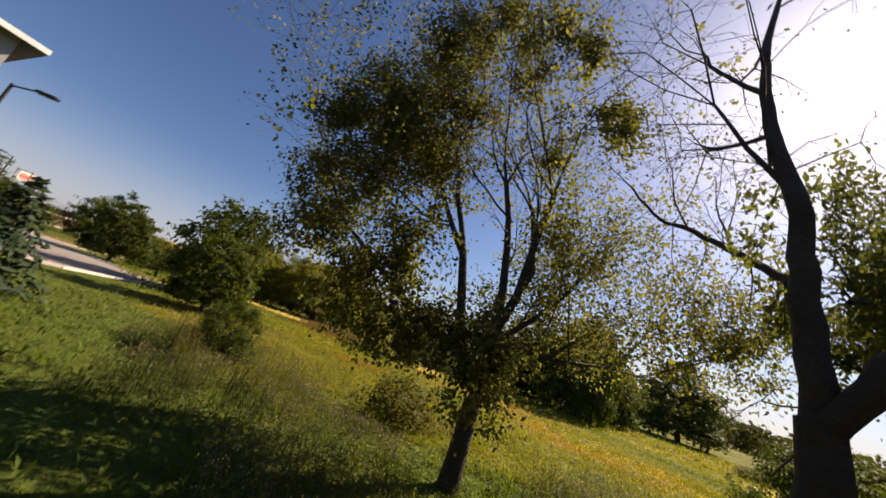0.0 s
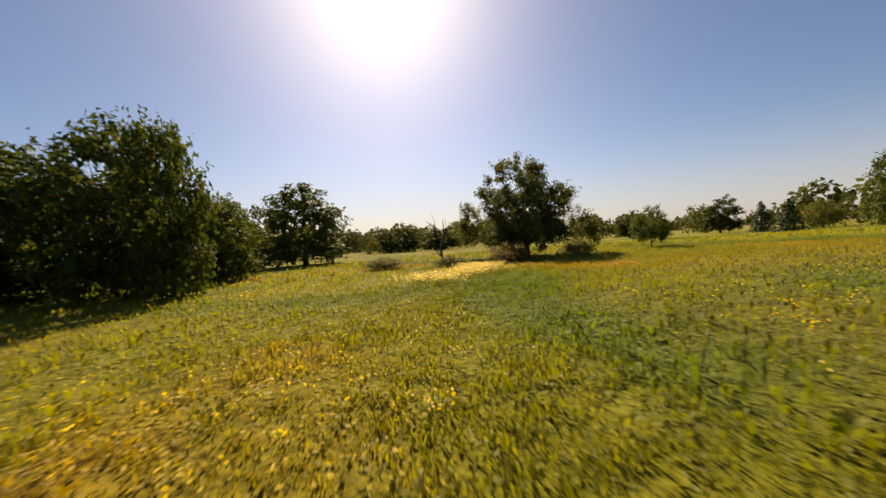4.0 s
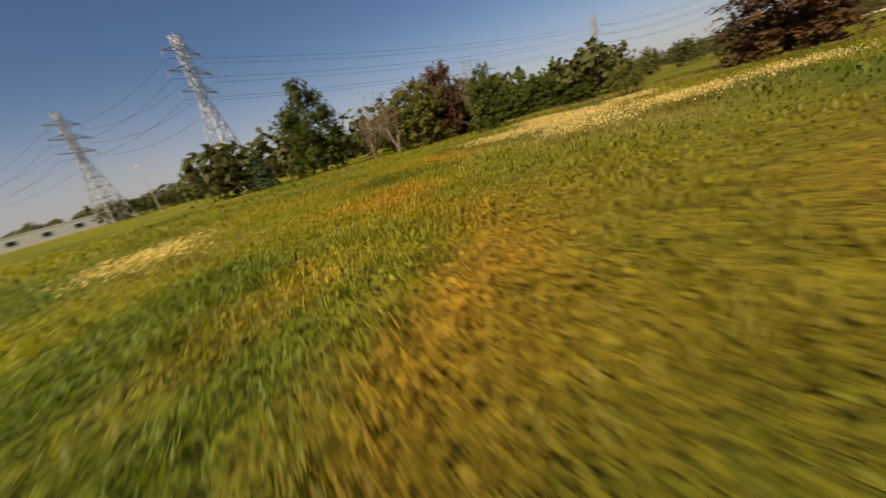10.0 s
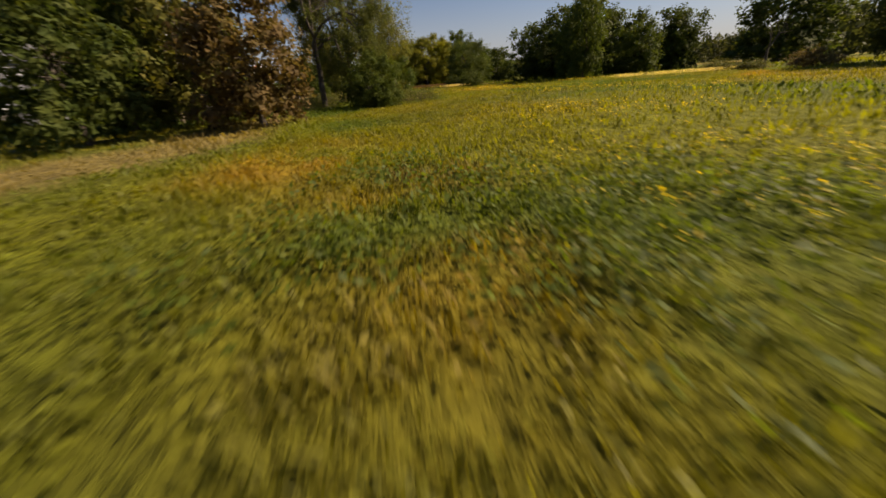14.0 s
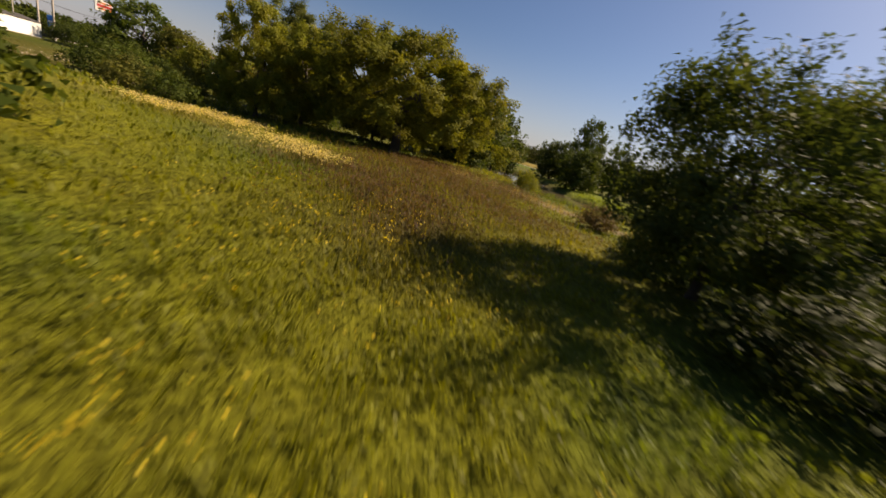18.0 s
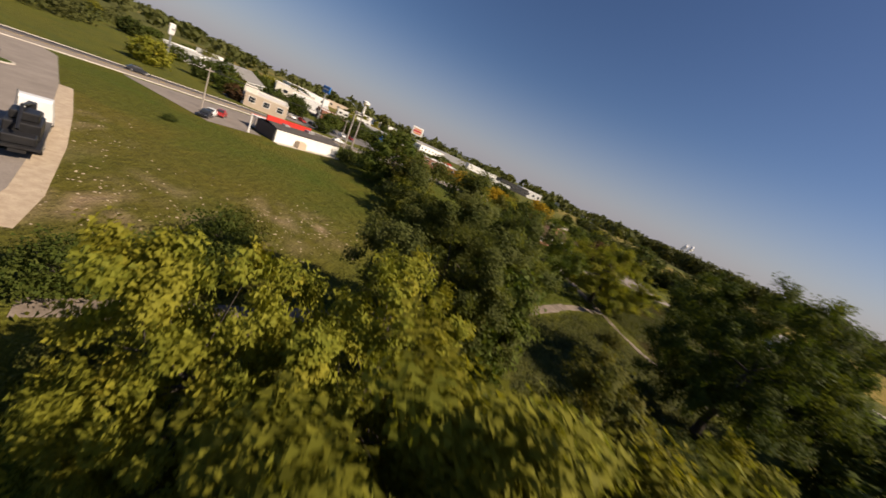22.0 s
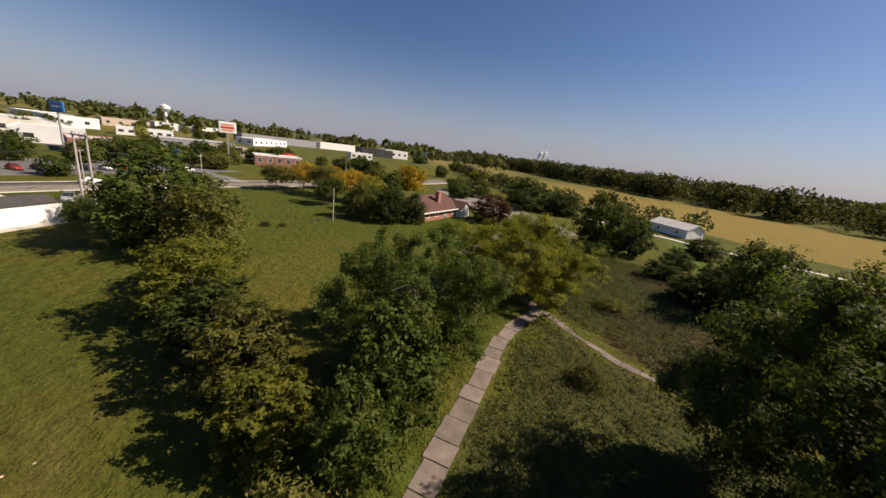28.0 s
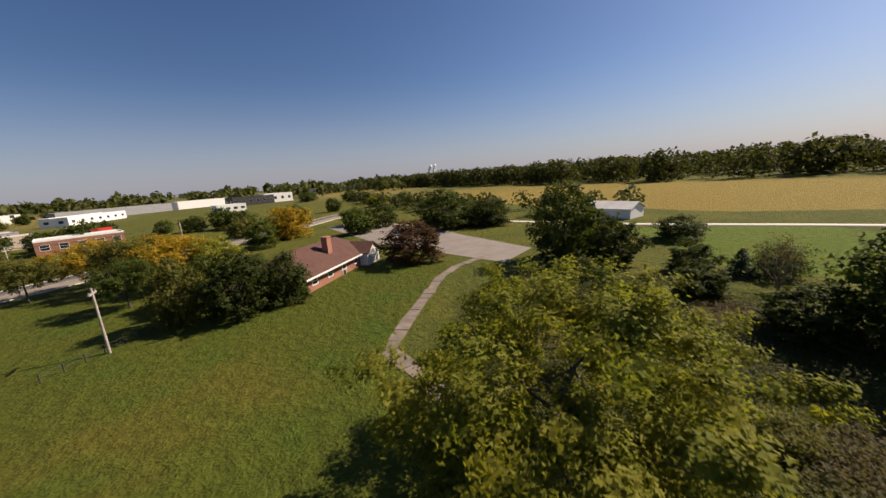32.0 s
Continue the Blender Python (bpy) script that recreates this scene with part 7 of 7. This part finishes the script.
def car(name, kind, paint, label):
    ob = thing(name, Matrix(), label, "car", "parked cars")
    w, pick = (0.9, False) if kind == "car" else (0.96, True)
    low, bonnet, belt_, top = (0.22, 0.78, 0.92, 1.45) if not pick else (0.35, 1.05, 1.15, 1.85)
    L = 2.25 if not pick else 2.75
    part("body", loft([hull(-L, low + 0.15, belt_ - 0.12, w * 0.86, w * 0.8), hull(-L + 0.25, low, belt_, w, w * 0.92), hull(-0.6, low, belt_, w, w * 0.95), hull(0.9, low, belt_, w, w * 0.94), hull(L - 0.35, low, bonnet, w, w * 0.88), hull(L, low + 0.12, bonnet - 0.2, w * 0.84, w * 0.76)]), CAR_PAINT[paint], ob)
    x0, x1 = (-1.75, 1.0) if not pick else (-0.5, 1.35)
    part("cabin", loft([hull(x0, belt_ - 0.05, belt_ + 0.05, w * 0.9, w * 0.86), hull(x0 + 0.5, belt_ - 0.05, top, w * 0.9, w * 0.7), hull(x1 - 0.75, belt_ - 0.05, top, w * 0.9, w * 0.7), hull(x1, belt_ - 0.05, belt_ + 0.05, w * 0.9, w * 0.84)]), CAR_PAINT[paint], ob)
    zc = (belt_ + top) / 2
    part("windscreen", loft([[(x1 - 0.06, -w * 0.78, belt_ + 0.06), (x1 - 0.06, w * 0.78, belt_ + 0.06), (x1 - 0.68, w * 0.64, top - 0.03), (x1 - 0.68, -w * 0.64, top - 0.03)], [(x1 + 0.0, -w * 0.78, belt_ + 0.08), (x1 + 0.0, w * 0.78, belt_ + 0.08), (x1 - 0.64, w * 0.64, top + 0.01), (x1 - 0.64, -w * 0.64, top + 0.01)]]), GLASS, ob)
    part("rear_window", loft([[(x0 + 0.06, -w * 0.78, belt_ + 0.06), (x0 + 0.06, w * 0.78, belt_ + 0.06), (x0 + 0.46, w * 0.64, top - 0.03), (x0 + 0.46, -w * 0.64, top - 0.03)], [(x0, -w * 0.78, belt_ + 0.08), (x0, w * 0.78, belt_ + 0.08), (x0 + 0.42, w * 0.64, top + 0.01), (x0 + 0.42, -w * 0.64, top + 0.01)]]), GLASS, ob)
    for s in (-1, 1):
        for u0, u1 in ((x0 + 0.5, (x0 + x1) / 2 - 0.2), ((x0 + x1) / 2 - 0.1, x1 - 0.5)):
            if u1 - u0 > 0.3:
                part("side_window", loft([[(u0, s * w * 0.9, belt_ + 0.06), (u1, s * w * 0.9, belt_ + 0.06), (u1, s * w * 0.75, top - 0.1), (u0, s * w * 0.75, top - 0.1)], [(u0, s * w * 0.93, belt_ + 0.06), (u1, s * w * 0.93, belt_ + 0.06), (u1, s * w * 0.79, top - 0.1), (u0, s * w * 0.79, top - 0.1)]]), GLASS, ob)
        part("headlight", boxes((L - 0.2, s * w * 0.6 - 0.16, bonnet - 0.28, L + 0.0, s * w * 0.6 + 0.16, bonnet - 0.14), bevel=0.03), CHROME, ob)
        part("tail_light", boxes((-L - 0.02, s * w * 0.66 - 0.14, belt_ - 0.36, -L + 0.12, s * w * 0.66 + 0.14, belt_ - 0.2), bevel=0.03), RED, ob)
        part("mirror", boxes((x1 - 0.5, s * (w + 0.1) - 0.09, belt_, x1 - 0.36, s * (w + 0.1) + 0.09, belt_ + 0.14), bevel=0.03), CAR_PAINT[paint], ob)
        for u in (-L * 0.6, L * 0.62):
            wheel(ob, u, s * (w - 0.08), 0.33 if not pick else 0.4, 0.22)
    if pick:
        part("cargo_bed", boxes((-L + 0.15, -w * 0.8, belt_ + 0.005, x0 - 0.1, w * 0.8, belt_ + 0.03)), BLACK, ob, "black cargo bed")
    part("bumper", boxes((L - 0.1, -w * 0.8, low, L + 0.06, w * 0.8, low + 0.2), bevel=0.04), BLACK, ob)
    part("bumper", boxes((-L - 0.06, -w * 0.8, low, -L + 0.1, w * 0.8, low + 0.2), bevel=0.04), BLACK, ob)
    return ob


dark_car = car("car", "car", "dark", "dark sedan parked on asphalt")
silver_pickup = car("pickup_truck", "pickup", "silver", "silver pickup truck parked on asphalt")
white_car = car("car", "car", "white", "white sedan parked on asphalt")
red_car = car("car", "car", "red", "red sedan parked on asphalt")
CARS = {"dark": (dark_car, [(-88, -52, 36), (-137, -83.5, 148), (-124.5, -53, 30), (-199, -72, 60), (-206, -66, 60), (-236, -52, 150), (-102, -70, 126)]),
        "silver": (silver_pickup, [(-163, -43, 20), (-203, -69, 60), (-91, -57, 36)]),
        "white": (white_car, [(-128, -55, 30), (-210, -63.5, 60), (-192, -77, 60), (-225, -48, 150), (-185, -52.5, 149)]),
        "red": (red_car, [(-132, -56, 30), (-214, -61, 60), (-195.5, -74.6, 60)])}
for proto, rows in CARS.values():
    for i, (x, y, rz) in enumerate(rows):
        z = 0.05
        m = pose(x, y, z, 0, 0, rz)
        if i == len(rows) - 1:
            proto.matrix_basis = m
        else:
            copy_thing(proto, m)

truck = thing("lorry", pose(-84.3, -33.2, 0.045, 0, 0, -128), "white-cabbed lorry with black machinery on its bed", "lorry")
part("cab", loft([hull(2.6, 0.9, 2.9, 1.15, 1.05), hull(2.9, 0.7, 3.1, 1.2, 1.1), hull(4.3, 0.7, 3.0, 1.2, 1.08), hull(4.9, 0.7, 1.9, 1.2, 1.1), hull(6.3, 0.7, 1.75, 1.1, 0.95), hull(6.45, 0.8, 1.5, 1.0, 0.85)]), CAR_PAINT["white"], truck, "white cab")
part("windscreen", loft([[(4.36, -0.95, 2.85), (4.36, 0.95, 2.85), (4.86, 1.0, 2.0), (4.86, -1.0, 2.0)], [(4.4, -0.95, 2.9), (4.4, 0.95, 2.9), (4.92, 1.0, 2.0), (4.92, -1.0, 2.0)]]), GLASS, truck)
part("chassis", boxes((-6.5, -0.45, 0.65, 5.8, 0.45, 0.95)), BLACK, truck)
part("flatbed", boxes((-6.6, -1.2, 1.0, 2.4, 1.2, 1.2)), BLACK, truck)
part("machine_body", boxes((-4.6, -1.0, 1.2, -1.2, 1.0, 2.5), (-3.8, -0.8, 2.5, -2.0, 0.8, 3.2), (-6.2, -0.9, 1.2, -4.9, 0.9, 1.9), bevel=0.08), BLACK, truck, "black machine on the bed")
part("hoist", boxes((-0.9, -0.7, 1.2, 1.8, 0.7, 2.2), (0.2, -0.3, 2.2, 1.0, 0.3, 3.1), bevel=0.08), BLACK, truck, "black hoist")
tube_part("boom", [[0.6, 0, 3.0, -3.2, 0.2, 3.6, 0.16, 0.12], [-3.2, 0.2, 3.6, -6.2, 0.1, 2.4, 0.12, 0.1]], BLACK, truck, 8, "black folded boom")
part("fuel_tank", boxes((1.2, -1.2, 0.5, 2.3, -0.7, 1.0), (1.2, 0.7, 0.5, 2.3, 1.2, 1.0), bevel=0.1), CHROME, truck)
tube_part("exhaust", [[2.5, 1.0, 0.9, 2.5, 1.0, 3.5, 0.07, 0.07]], CHROME, truck, 8)
for u in (5.4, -2.6, -4.0):
    for s in (-1, 1):
        wheel(truck, u, s * 1.02, 0.5, 0.3)

# small things
fence = thing("fence", Matrix(), "low dark wire fence across the lawn", "fence")
for i in range(9):
    x, y = -158 - i * 1.4, 1.0 + i * 1.2
    part("post", boxes((x - 0.05, y - 0.05, -0.1, x + 0.05, y + 0.05, 1.0)), BARK, fence)
tube_part("rail", [[-158, 1.0, 0.9, -158 - 11.2, 1.0 + 9.6, 0.9, 0.025, 0.025], [-158, 1.0, 0.5, -158 - 11.2, 1.0 + 9.6, 0.5, 0.025, 0.025]], BARK, fence, 4)
